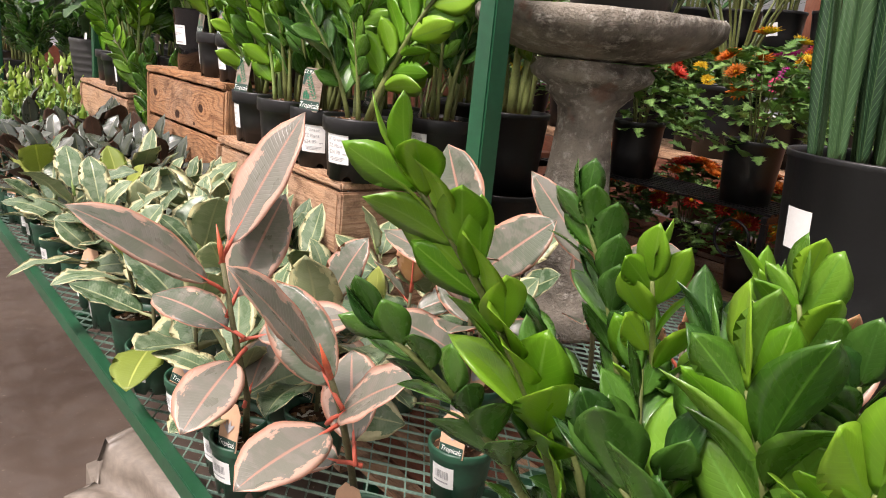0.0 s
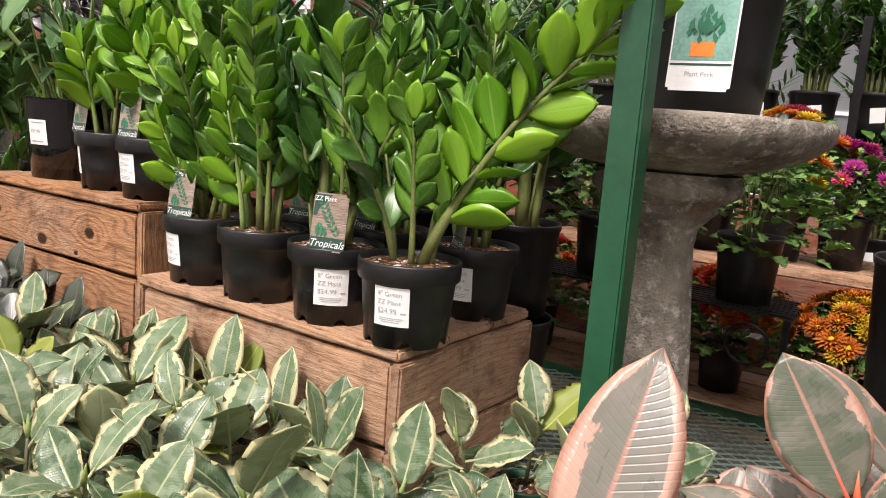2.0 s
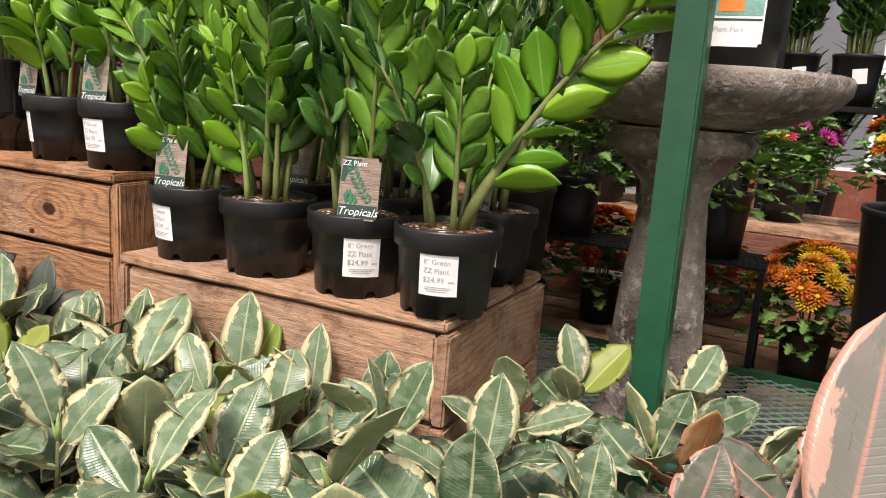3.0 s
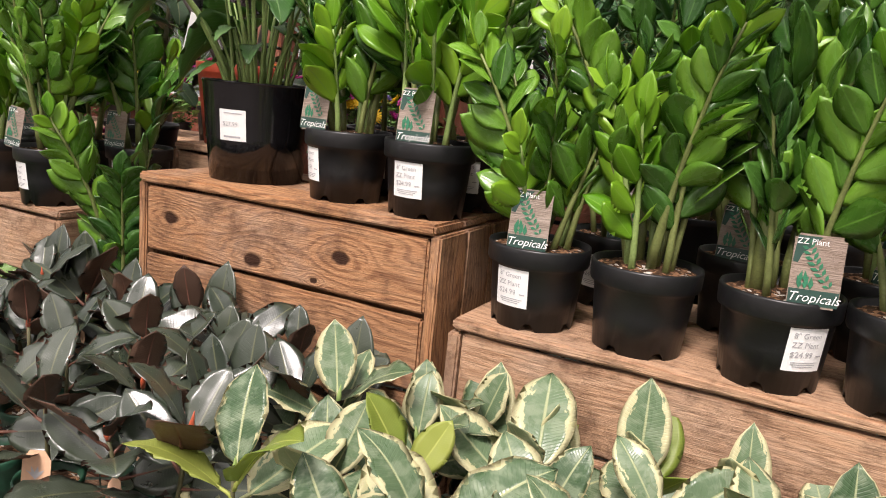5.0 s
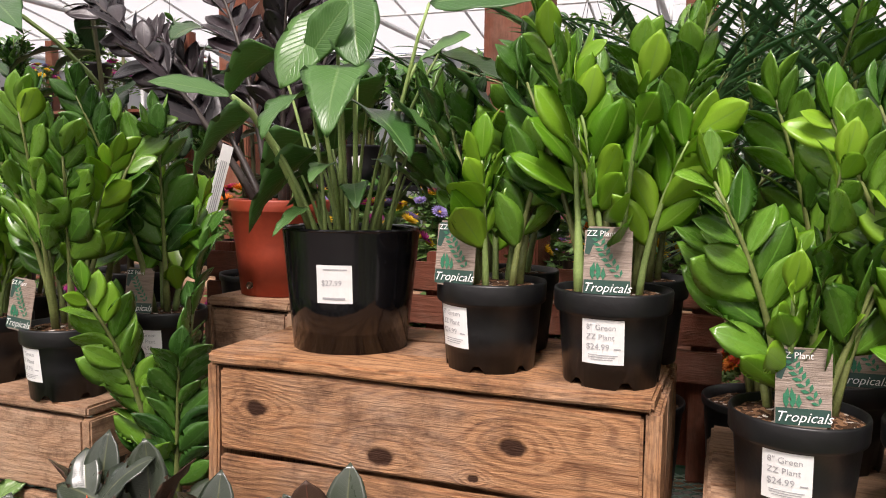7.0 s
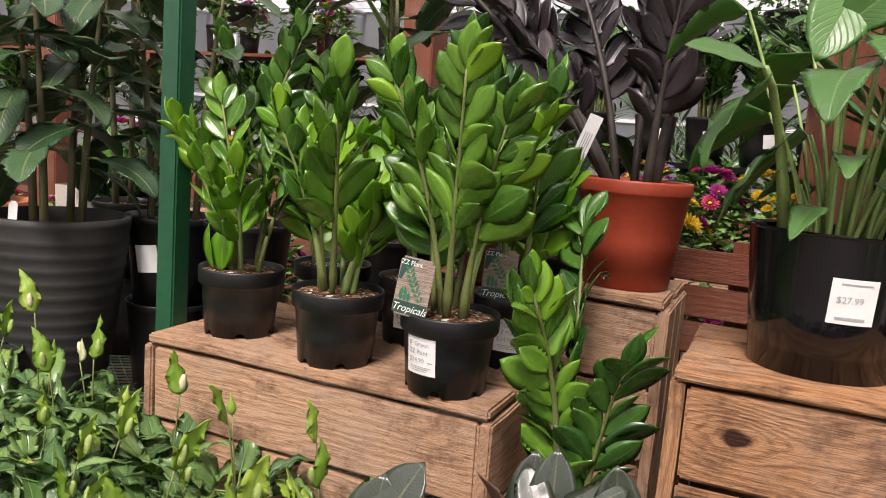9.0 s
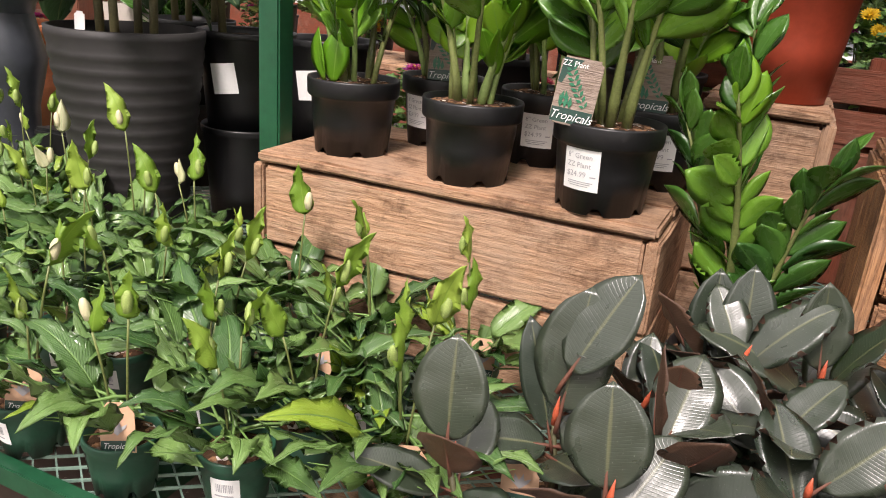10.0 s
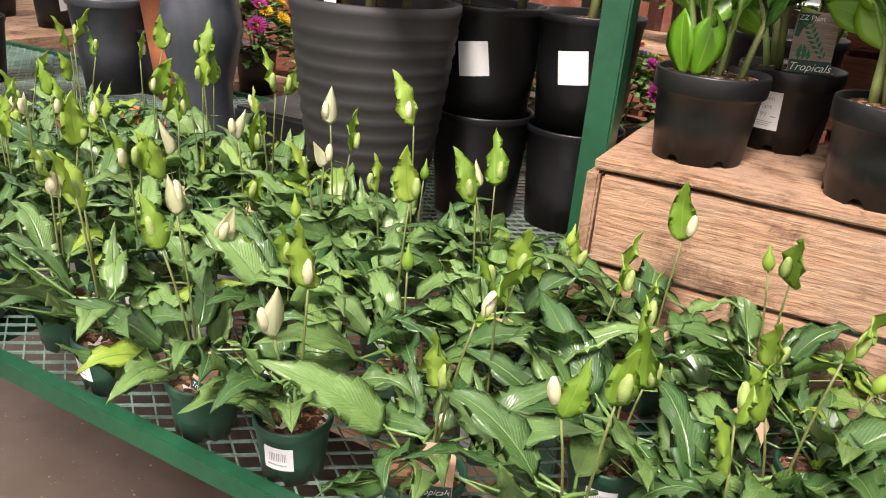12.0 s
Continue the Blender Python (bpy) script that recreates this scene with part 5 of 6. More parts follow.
def lily(x, y, leaves, flowers, label="", tag=None, turn=None, tall=0.30, bud=False, size=1.0):
    p = thing("peace_lily", pose(x, y, BENCH + 0.002), label or "peace lily with wavy leaves and green spathes, green pot", "potted plant", "peace lilies")
    small_pot(p, random.uniform(-50, 50) if turn is None else turn, random.random() < 0.75, tag)
    for i in range(leaves):
        a = i * 2.4 + random.uniform(-0.4, 0.4)
        el = random.uniform(0.55, 1.15) if i % 3 else random.uniform(0.15, 0.6)
        sc = size * random.uniform(0.75, 1.12)
        lift = Vector((math.cos(a) * math.cos(el), math.sin(a) * math.cos(el), math.sin(el)))
        q = Vector((0.012 * math.cos(a), 0.012 * math.sin(a), GH - 0.012)) + lift * 0.07 * sc
        share("leaf", random.choice(F_LIL), p, aim(q, Vector((math.cos(a), math.sin(a), math.sin(el) * 0.25 - 0.22)), (0, 0, 1), sc, random.uniform(-0.5, 0.5)))
        if i % 3 == 1:
            m = aim(q, lift, (math.cos(a), math.sin(a), -0.2), sc * 0.9, random.uniform(-0.6, 0.6))
            share("leaf", F_LIL[4], p, m)
    for i in range(flowers):
        a = random.uniform(0, 6.28)
        h = tall * random.uniform(0.5, 1.0)
        lean = random.uniform(0.05, 0.3)
        pts = stalk_path((0.01 * math.cos(a), 0.01 * math.sin(a), GH - 0.012), a, h, lean * 0.4, lean, 6)
        v, f = tube(pts, [0.0022, 0.002, 0.0019, 0.0018, 0.0017, 0.0016], 6)
        st = mesh_ob("flower_stalk", v, f, M["stem_green"], p)
        q, d = along(pts, 1.0)
        if bud and i == 0:
            share("spathe_bud", SPATHE_BUD, st, aim(q, d, (1, 0, 0)) @ pose(0, 0, 0, -90))
            continue
        white = random.random() < 0.045
        out = Vector((math.cos(a + 2), math.sin(a + 2), 0))
        share("spathe", SPATHE_W if white else SPATHE, st, aim(q, d * 0.9 + out * random.uniform(0.1, 0.6), out * -1 + Vector((0, 0, 0.3)), random.uniform(0.8, 1.25), random.uniform(-1.0, 1.0)))
        share("spadix", SPADIX_W if white or random.random() < 0.25 else SPADIX, st, aim(q + d * 0.012 - out * 0.010, d, (1, 0, 0), 1.15) @ pose(0, 0, 0, -90))
    return p


random.seed(21)
spots = [(-3.895, 1.078), (-3.705, 1.078), (-3.55, 1.135), (-3.28, 1.12), (-4.10, 1.08), (-4.262, 1.078), (-4.46, 1.078), (-4.62, 1.12), (-4.82, 1.11), (-5.02, 1.12), (-5.24, 1.12), (-5.5, 1.12)]
for i, (x, y) in enumerate(spots):
    if x > -3.4:
        continue
    lily(x, y, 11, 2, tag=(0.03, -0.035, 30 - 8 * i) if i in (0, 1, 5) else None, turn=(-10, -60, 20, 5, 15, -5)[i % 6], tall=0.26)
for j, y in enumerate((1.26, 1.40, 1.535)):
    for i in range(13):
        x = -3.36 - i * 0.178 - (0.08 if j % 2 else 0) + random.uniform(-0.03, 0.03)
        lily(x, y + random.uniform(-0.02, 0.02), random.randint(10, 12), random.randint(1, 2), tag=(0.03, -0.035, random.uniform(-40, 40)) if random.random() < 0.35 else None, bud=random.random() < 0.12, tall=0.22)
for x, y in ((-4.08, 1.64), (-4.26, 1.655), (-4.44, 1.64), (-4.64, 1.66), (-4.84, 1.66), (-5.04, 1.68), (-5.25, 1.66), (-4.75, 1.80), (-4.98, 1.83), (-5.22, 1.82), (-5.45, 1.8)):
    lily(x, y, 10, 2, bud=abs(x + 4.26) < 0.01, tall=0.29)
lily(-3.325, 1.19, 11, 1, tag=(0.03, -0.03, 20), tall=0.24)


# ---------------------------------------------------------------- other pots
NR, NB, NH = 0.135, 0.108, 0.28
POT_N = make_pot(NR, NB, NH, M["black_plastic"], 0.006, 0.02, False)
SOIL_N = soil_mesh(NR - 0.012)
LAB_N = as_mesh("price_label", *sticker(0.075, 0.12, 0.20, NB, NR - 0.006, NH - 0.024, 0.12), M["paper"])


def big_pot(p, z=0.0, scale=1.0, label=None, mesh=None, mat_soil=True):
    share("pot", mesh or POT_N, p, pose(0, 0, z) @ Matrix.Scale(scale, 4))
    if mat_soil:
        share("soil", SOIL_N, p, pose(0, 0, z + (NH - 0.02) * scale) @ Matrix.Scale(scale, 4))
    if label is not None:
        share("price_label", LAB_N, p, pose(0, 0, z, 0, 0, label) @ Matrix.Scale(scale, 4))


# glossy black pot with long-stalked broad leaves
HEART = [leaf_mesh("leaf", [M["philo"]], L, W, P_HEART, 10, 3, 0.25, ar, 0.04, 0.001, mi=(0, 0), rise=0.2) for L, W, ar in ((0.155, 0.095, 0.7), (0.13, 0.085, 1.0), (0.17, 0.09, 0.4))]


def stalked(plant, base, az, L, lean, bend, leaf, scale, mat, r=0.0035, hang=0.6, face=None):
    pts = stalk_path(base, az, L, lean, bend, 8)
    v, f = tube(pts, [r * (1.25 - 0.6 * i / 7) for i in range(8)], 6)
    st = mesh_ob("stalk", v, f, mat, plant)
    p, d = along(pts, 1.0)
    a = az if face is None else face
    share("leaf", leaf, st, aim(p, Vector((math.cos(a), math.sin(a), 0.5 - hang)), (0, 0, 1), scale, random.uniform(-0.4, 0.4)))
    return st


random.seed(31)
POT_M = make_pot(0.134, 0.110, 0.230, M["black_gloss"], 0.002, 0.006, False)
LAB_M = as_mesh("price_label", *sticker(0.066, 0.097, 0.167, 0.110, 0.134, 0.222), M["paper"])
tv, tf = text_mesh([("$27.99", -0.024, 0.130, 0.014, "LEFT")])
bars([(-0.02, 0.024, 0.158, 0.160), (-0.022, 0.02, 0.104, 0.108)], tv, tf)
PRINT_M = as_mesh("lettering", wrap(tv, 0.110, 0.134, 0.222, 0.0021), tf, M["ink"])
mon = thing("leafy_pot_plant", pose(-2.588, 1.795, TOP_B), "long-stalked broad-leaved plant in glossy black pot with label", "potted plant")
share("pot", POT_M, mon)
share("soil", SOIL_N, mon, pose(0, 0, 0.205) @ Matrix.Scale(0.93, 4))
share("lettering", PRINT_M, share("price_label", LAB_M, mon, pose(0, 0, 0, 0, 0, 13)))
for i in range(15):
    a = i * 2.4 + random.uniform(-0.3, 0.3)
    r = random.uniform(0.02, 0.08)
    stalked(mon, (r * math.cos(a), r * math.sin(a), 0.21), a, random.uniform(0.16, 0.42), random.uniform(0.0, 0.35), random.uniform(0.1, 0.5), random.choice(HEART), random.uniform(0.9, 1.4), M["stem_pale"], 0.0036, random.uniform(0.8, 1.8))
for i in range(14):
    a = i * 2.4 + 1.0
    r = random.uniform(0.03, 0.09)
    stalked(mon, (r * math.cos(a), r * math.sin(a), 0.21), a, random.uniform(0.05, 0.16), random.uniform(0.1, 0.4), random.uniform(0.1, 0.5), random.choice(HEART), random.uniform(0.35, 0.6), M["stem_pale"], 0.0034, random.uniform(0.6, 1.4))


def placed_leaf(plant, foot, base, tip, face, width, mat, r=0.004, curl=0.3):
    """A broad leaf on its stalk, in world metres."""
    inv = plant.matrix_basis.inverted()
    a, b = inv @ Vector(foot), inv @ Vector(base)
    mid_ = a.lerp(b, 0.5) + Vector((0, 0, 0.04))
    v, f = tube([a, a.lerp(mid_, 0.5) + Vector((0, 0, 0.01)), mid_, b.lerp(mid_, 0.4) + Vector((0, 0, 0.012)), b], [r * 1.6, r * 1.3, r, r * 0.85, r * 0.7], 7)
    st = mesh_ob("stalk", v, f, M["stem_pale"], plant)
    L = (Vector(tip) - Vector(base)).length
    share("leaf", leaf_mesh("leaf", [M[mat]], L, width, P_LANCE if width < 0.4 * L else P_OVAL, 14, 4, 0.18, curl, 0.03, 0.0012, mi=(0, 0), rise=curl * 0.45), st, inv @ aim(base, Vector(tip) - Vector(base), face))


placed_leaf(mon, (-2.665, 1.79, 1.605), (-2.721, 1.60, 1.858), (-2.826, 1.512, 1.872), (0.1, -0.6, 0.8), 0.062, "philo", 0.0075)
placed_leaf(mon, (-2.54, 1.80, 1.605), (-2.423, 1.772, 2.035), (-2.151, 1.808, 2.028), (0.0, -0.75, 0.7), 0.105, "philo")
placed_leaf(mon, (-2.56, 1.82, 1.605), (-2.45, 1.78, 1.93), (-2.33, 1.74, 1.965), (0.0, -0.6, 0.8), 0.072, "philo")
placed_leaf(mon, (-2.60, 1.78, 1.605), (-2.63, 1.70, 1.93), (-2.52, 1.66, 2.02), (0.1, -1, 0.3), 0.085, "philo")
placed_leaf(mon, (-2.61, 1.80, 1.605), (-2.60, 1.75, 2.04), (-2.66, 1.66, 1.87), (0.1, -1, 0.2), 0.10, "philo", 0.004, 0.4)
placed_leaf(mon, (-2.58, 1.80, 1.605), (-2.56, 1.74, 2.06), (-2.50, 1.66, 1.90), (0.1, -1, 0.2), 0.10, "philo", 0.004, 0.4)

# red pot with the dark ZZ
rav = thing("dark_zz_plant", pose(-2.985, 2.165, 1.427), "near-black ZZ plant in terracotta red plastic pot on crate", "potted plant")
share("pot", make_pot(0.128, 0.098, 0.24, M["red_plastic"], 0.006, 0.03, False), rav)
share("soil", SOIL_N, rav, pose(0, 0, 0.21) @ Matrix.Scale(0.92, 4))
share("price_label", LAB_N, rav, pose(0, 0, 0.0, 0, 0, 22) @ Matrix.Diagonal((0.90, 0.90, 0.85, 1)))
bm = bmesh.new()
bmesh.ops.create_cone(bm, cap_ends=True, segments=16, radius1=0.009, radius2=0.009, depth=0.006)
hole = part("drain_hole", bm, M["soil"], rav, "dark drain hole")
hole.matrix_basis = Matrix.Rotation(radians(-12), 4, "Z") @ pose(0, -0.1055, 0.028, 84)
for az, L, lean, bend in ((3.2, 0.98, 0.62, 0.42), (3.5, 0.82, 0.52, 0.45), (2.7, 0.74, 0.2, 0.5), (0.8, 0.62, 0.1, 0.3), (1.8, 0.66, 0.1, 0.35), (5.4, 0.55, 0.05, 0.25), (3.0, 0.6, 0.5, 0.4)):
    zz_stalk(rav, (0.05 * math.cos(az), 0.05 * math.sin(az), 0.21), az, L, lean, bend, "raven", 15, False, M["stem_raven"], 1.05, 0.30, 0.011)
bm = box_bm(0.03, 0.0012, 0.24, 0)
strip = part("plant_tag", bm, M["paper"], rav, "long white hanging tag")
strip.matrix_basis = pose(-0.12, -0.10, 0.26, 8, 20, 10)
v, f = [], []
bars([(-0.011 + i * 0.0024, -0.011 + i * 0.0024 + 0.0013, -0.112, -0.092) for i in range(9)] + [(-0.008 + 0.005 * k, -0.006 + 0.005 * k, -0.07, 0.08) for k in range(4)], v, f)
mesh_ob("barcode", [(x, -0.0016, z) for x, _, z in v], f, M["ink"], strip, smooth=False)

# tall nursery pots and their plants behind crate A
random.seed(41)
for x, y, s_, h in ((-1.33, 2.27, 0.86, 0.60), (-1.62, 2.32, 0.86, 0.58)):
    p = thing("zz_plant", pose(x, y, 1.17), "large ZZ plant with thick stalks in a tall black pot", "potted plant", "ZZ plants behind the crates")
    big_pot(p, 0, s_)
    for i in range(6):
        a = 6.28 * i / 6 + random.uniform(-0.3, 0.3)
        zz_stalk(p, (0.05 * math.cos(a), 0.05 * math.sin(a), 0.22), a, h * random.uniform(0.8, 1.1), 0.06, random.uniform(0.2, 0.4), "zz_shaded" if i % 2 else "zz", 12, False, None, 1.15, 0.35, 0.012)
    share("pot", POT_N, p, pose(0, 0, -0.288) @ Matrix.Diagonal((s_, s_, 1.0, 1)))

# ---------------------------------------------------------------- palms
LEAFLET = leaf_arrays(0.20, 0.022, P_LANCE, 7, 1, 0.25, 0.7, 0, 0.0006, mi=(0, 0), rise=0.1)


def palm(x, y, z, fronds, reach, label, pot_scale=1.0):
    p = thing("palm", pose(x, y, z), label, "potted palm", "palms on the bench")
    big_pot(p, 0, pot_scale)
    for i in range(fronds):
        a = i * 2.4 + random.uniform(-0.3, 0.3)
        L = reach * random.uniform(0.75, 1.1)
        pts = stalk_path((0.03 * math.cos(a), 0.03 * math.sin(a), NH * pot_scale - 0.03), a, L, random.uniform(0.03, 0.25), random.uniform(0.5, 1.3), 10)
        v, f = tube(pts, [0.006 * (1.15 - i2 / 10) for i2 in range(10)], 6)
        st = mesh_ob("frond_stalk", v, f, M["stem_green"], p)
        items = []
        n = 13
        for k in range(n):
            u = 0.42 + 0.58 * k / (n - 1)
            q, d = along(pts, u)
            side = d.cross(Vector((0, 0, 1))).normalized()
            for sg in (-1, 1):
                dirn = side * sg + d * (0.5 + 0.5 * u) + Vector((0, 0, random.uniform(-0.1, 0.2)))
                items.append((LEAFLET, aim(q, dirn, (0, 0, 1), random.uniform(0.8, 1.15) * (0.75 + 0.35 * math.sin(3.14 * (u - 0.3))), random.uniform(-0.3, 0.3))))
        joined("frond", items, [M["palm"]], st)
    return p


palm(-1.80, 2.52, BENCH, 16, 1.25, "bushy green parlour palm in a black nursery pot", 1.1)
palm(-1.50, 3.72, 1.222, 15, 1.15, "feathery green parlour palm in a black pot", 1.1)
palm(-2.12, 2.50, BENCH, 12, 1.05, "low green parlour palm in a black pot", 1.0)
palm(-2.0, 3.75, 1.222, 13, 1.2, "tall green palm on the flower table step", 1.0)

# ---------------------------------------------------------------- birdbath
v, f = lathe([(0, 0), (0.125, 0), (0.13, 0.012), (0.128, 0.05), (0.112, 0.07), (0.102, 0.10), (0.099, 0.20), (0.090, 0.34), (0.076, 0.47), (0.070, 0.55), (0.074, 0.585), (0.098, 0.612), (0.110, 0.622), (0.108, 0.635),
              (0.128, 0.645), (0.150, 0.660), (0.154, 0.676), (0.140, 0.692), (0.150, 0.70)], 56)
bath = thing("birdbath", pose(-0.905, 2.12, BENCH), "weathered brown-grey cast stone birdbath on a turned pedestal", "birdbath")
mesh_ob("pedestal", [(x * (1 + 0.01 * noise.noise(Vector((x * 20, y * 20, z * 20)))), y, z) for x, y, z in v], f, M["stone"], bath)
v, f = lathe([(0.12, 0.701), (0.19, 0.715), (0.26, 0.742), (0.290, 0.765), (0.303, 0.780), (0.306, 0.805), (0.300, 0.814), (0.284, 0.812), (0.255, 0.790), (0.18, 0.772), (0, 0.765)], 72)
mesh_ob("bowl", [(x, y, z + 0.002 * noise.noise(Vector((x * 25, y * 25, z * 25)))) for x, y, z in v], f, M["stone"], bath)

hp = thing("house_plant", pose(-0.865, 2.14, BENCH + 0.783), "leafy house plant in a black nursery pot with a picture card", "potted plant")
big_pot(hp, 0, 1.06)
card = share("plant_tag", tag_card(0.118, 0.205, M["paper"]), hp, pose(0.040, -0.160, 0.072, -5))
for nm, rows, mat in (("picture_panel", [(-0.056, 0.056, 0.055, 0.198)], "tag_sky"), ("green_rule", [(-0.056, 0.056, 0.046, 0.050)], "tag_green"), ("orange_pot_picture", [(-0.022, 0.022, 0.062, 0.088)], "tag_orange")):
    v, f = [], []
    bars(rows, v, f)
    mesh_ob(nm, [(x, -0.0014 - 0.0006 * (mat == "tag_orange"), z) for x, _, z in v], f, M[mat], card, smooth=False)
tv, tf = text_mesh([("Plant Perk", 0, 0.026, 0.013, "CENTER")])
mesh_ob("lettering", [(x, -0.0014, z) for x, _, z in tv], tf, M["ink"], card, smooth=False)
v, f = [], []
random.seed(3)
for i in range(34):
    a, r = random.uniform(0, 6.28), random.uniform(0, 0.036)
    cx, cz, n = r * math.cos(a), 0.118 + r * 0.8 * math.sin(a), len(v)
    v += [(cx, 0, cz - 0.008), (cx + 0.005, 0, cz), (cx + random.uniform(-0.006, 0.006), 0, cz + 0.012), (cx - 0.005, 0, cz)]
    f.append((n, n + 1, n + 2, n + 3))
mesh_ob("leaf_picture", [(x, -0.002 - 0.00002 * i, z) for i, (x, _, z) in enumerate(v)], f, M["tag_leaf"], card, smooth=False)
for i in range(14):
    a = i * 2.4
    stalked(hp, (0.05 * math.cos(a), 0.05 * math.sin(a), 0.28), a, random.uniform(0.15, 0.3), 0.1, random.uniform(0.2, 0.6), HEART[i % 3], 1.1, M["stem_green"])

# ---------------------------------------------------------------- snake plant
sn = thing("snake_plant", pose(-0.325, 2.50, BENCH), "banded snake plant in a large black nursery pot with label", "potted plant")
share("pot", make_pot(0.215, 0.175, 0.55, M["black_plastic"], 0.004, 0.016, False), sn)
share("soil", SOIL_N, sn, pose(0, 0, 0.52) @ Matrix.Diagonal((1.55, 1.55, 1, 1)))
share("price_label", as_mesh("price_label", *sticker(0.082, 0.33, 0.425, 0.175, 0.211, 0.534), M["paper"]), sn, pose(0, 0, 0, 0, 0, -26))
SWORD = [leaf_mesh("leaf", [M["snake"]], L, 0.046, P_STRAP, 16, 2, 0.8, ar, 0.02, 0.003, mi=(0, 0), rise=0, twist=tw) for L, ar, tw in ((0.62, 0.1, 0.5), (0.72, -0.15, -0.4), (0.55, 0.2, 0.2))]
for i in range(36):
    a = i * 2.4
    r = 0.029 * math.sqrt(i) * 0.95
    share("leaf", SWORD[i % 3], sn, aim((r * math.cos(a), r * math.sin(a), 0.52), (0.10 * math.cos(a), 0.10 * math.sin(a), 1), (math.cos(a + 1), math.sin(a + 1), 0), random.uniform(0.8, 1.1)))

# ---------------------------------------------------------------- chrysanthemums
MUM_LEAF = leaf_arrays(0.055, 0.036, P_MUM, 9, 1, 0.2, 0.7, 0.05, 0.0006, mi=(0, 0), rise=0.2)
PETAL = leaf_arrays(0.024, 0.0065, P_PETAL, 3, 1, 0.4, 0.5, 0, 0.0003, mi=(0, 0), rise=0.3)
v, f = lathe([(0, 0.004), (0.004, 0.003), (0.006, 0)], 8)
EYE = (np.array(v), f, np.full((len(v), 2), 0.5), [1] * len(f))


BLOOM_A = {}


def bloom(key):
    items = []
    for layer, (n, el, sc) in enumerate(((17, 0.15, 1.0), (14, 0.5, 0.85), (9, 0.9, 0.62))):
        for i in range(n):
            a = 6.283 * i / n + layer * 0.2
            items.append((PETAL, aim((0.004 * math.cos(a), 0.004 * math.sin(a), 0.001 * layer), (math.cos(a) * math.cos(el), math.sin(a) * math.cos(el), math.sin(el)), (0, 0, 1), sc * random.uniform(0.9, 1.1))))
    items.append((EYE, pose(0, 0, 0.003)))
    ob = joined("flower", items, [M[key], M["yellow"]], None)
    me = ob.data
    BLOOM_A[key] = (np.concatenate([v @ np.array(m)[:3, :3].T + np.array(m)[:3, 3] for (v, f, uv, mi), m in items]), [tuple(q.vertices) for q in me.polygons], np.concatenate([a_[2] for a_, m in items]), sum([a_[3] for a_, m in items], []))
    bpy.data.objects.remove(ob)
    return me


BLOOM = {k: bloom(k) for k in ("orange", "yellow", "pink", "red", "magenta", "lilac")}


def mum(x, y, z, colours, label, flowers=16, r=0.17, h=0.24, pot=0.72, pot_mesh=None, far=False):
    p = thing("chrysanthemum", pose(x, y, z), label, "flowering plant", "potted flowers")
    big_pot(p, 0, pot, None, pot_mesh)
    z0 = NH * pot - 0.01
    items = []
    for i in range(230):
        a, e = random.uniform(0, 6.283), random.uniform(-0.15, 1.45)
        rr = random.uniform(0.55, 1.0)
        q = Vector((r * rr * math.cos(a) * math.cos(e), r * rr * math.sin(a) * math.cos(e), z0 + h * rr * math.sin(e)))
        items.append((MUM_LEAF, aim(q, (math.cos(a), math.sin(a), random.uniform(-0.4, 0.6)), (0, 0, 1), random.uniform(0.85, 1.4), random.uniform(-0.5, 0.5))))
    joined("foliage", items, [M["mum_leaf"]], p)
    for i in range(8):
        a = i * 0.785
        v, f = tube(stalk_path((0.02 * math.cos(a), 0.02 * math.sin(a), z0 - 0.01), a, h * 0.95, 0.1, 0.5, 5), [0.003, 0.003, 0.0025, 0.002, 0.0015], 5)
        mesh_ob("stalk", v, f, M["stem_green"], p)
    heads = {}
    for i in range(flowers):
        a, e = random.uniform(0, 6.283), random.uniform(0.45, 1.5)
        q = Vector((r * 1.02 * math.cos(a) * math.cos(e), r * 1.02 * math.sin(a) * math.cos(e), z0 + (h * 1.06) * math.sin(e)))
        n = Vector((math.cos(a) * math.cos(e), math.sin(a) * math.cos(e), math.sin(e) + 0.2))
        if far:
            k = random.choice(colours)
            heads.setdefault(k, []).append((BLOOM_A[k], aim(q, n, (1, 0, 0), random.uniform(1.25, 1.75)) @ pose(0, 0, 0, -90)))
            continue
        share("flower", BLOOM[random.choice(colours)], p, aim(q, n, (1, 0, 0), random.uniform(1.25, 1.75)) @ pose(0, 0, 0, -90))
    for k in heads:
        joined("blossom", heads[k], [M[k], M["yellow"]], p)
    return p


# flower table behind the bench, with a raised back step
random.seed(51)
table = thing("flower_table", pose(0, 0, 0), "brown timber plant table with a raised back step", "table")
for k in range(7):
    slab("top_plank", -6.6, 2.2, 2.88 + k * 0.16, 3.03 + k * 0.16, 0.78, 0.81, M["wood_grey"], table, 0.004)
for k in range(4):
    slab("step_plank", -6.6, 2.2, 3.52 + k * 0.15, 3.66 + k * 0.15, 1.19, 1.22, M["wood_grey"], table, 0.004)
for k in range(3):
    slab("front_slat", -6.6, 2.2, 3.49, 3.515, 0.84 + k * 0.125, 0.94 + k * 0.125, M["red_timber"], table, 0.004)
for x in (-6.4, -4.3, -2.2, -0.1, 2.0):
    slab("leg", x - 0.05, x + 0.05, 2.95, 3.05, 0, 0.778, M["red_timber"], table, 0.004)
    slab("leg", x - 0.05, x + 0.05, 3.85, 3.95, 0, 1.188, M["red_timber"], table, 0.004)

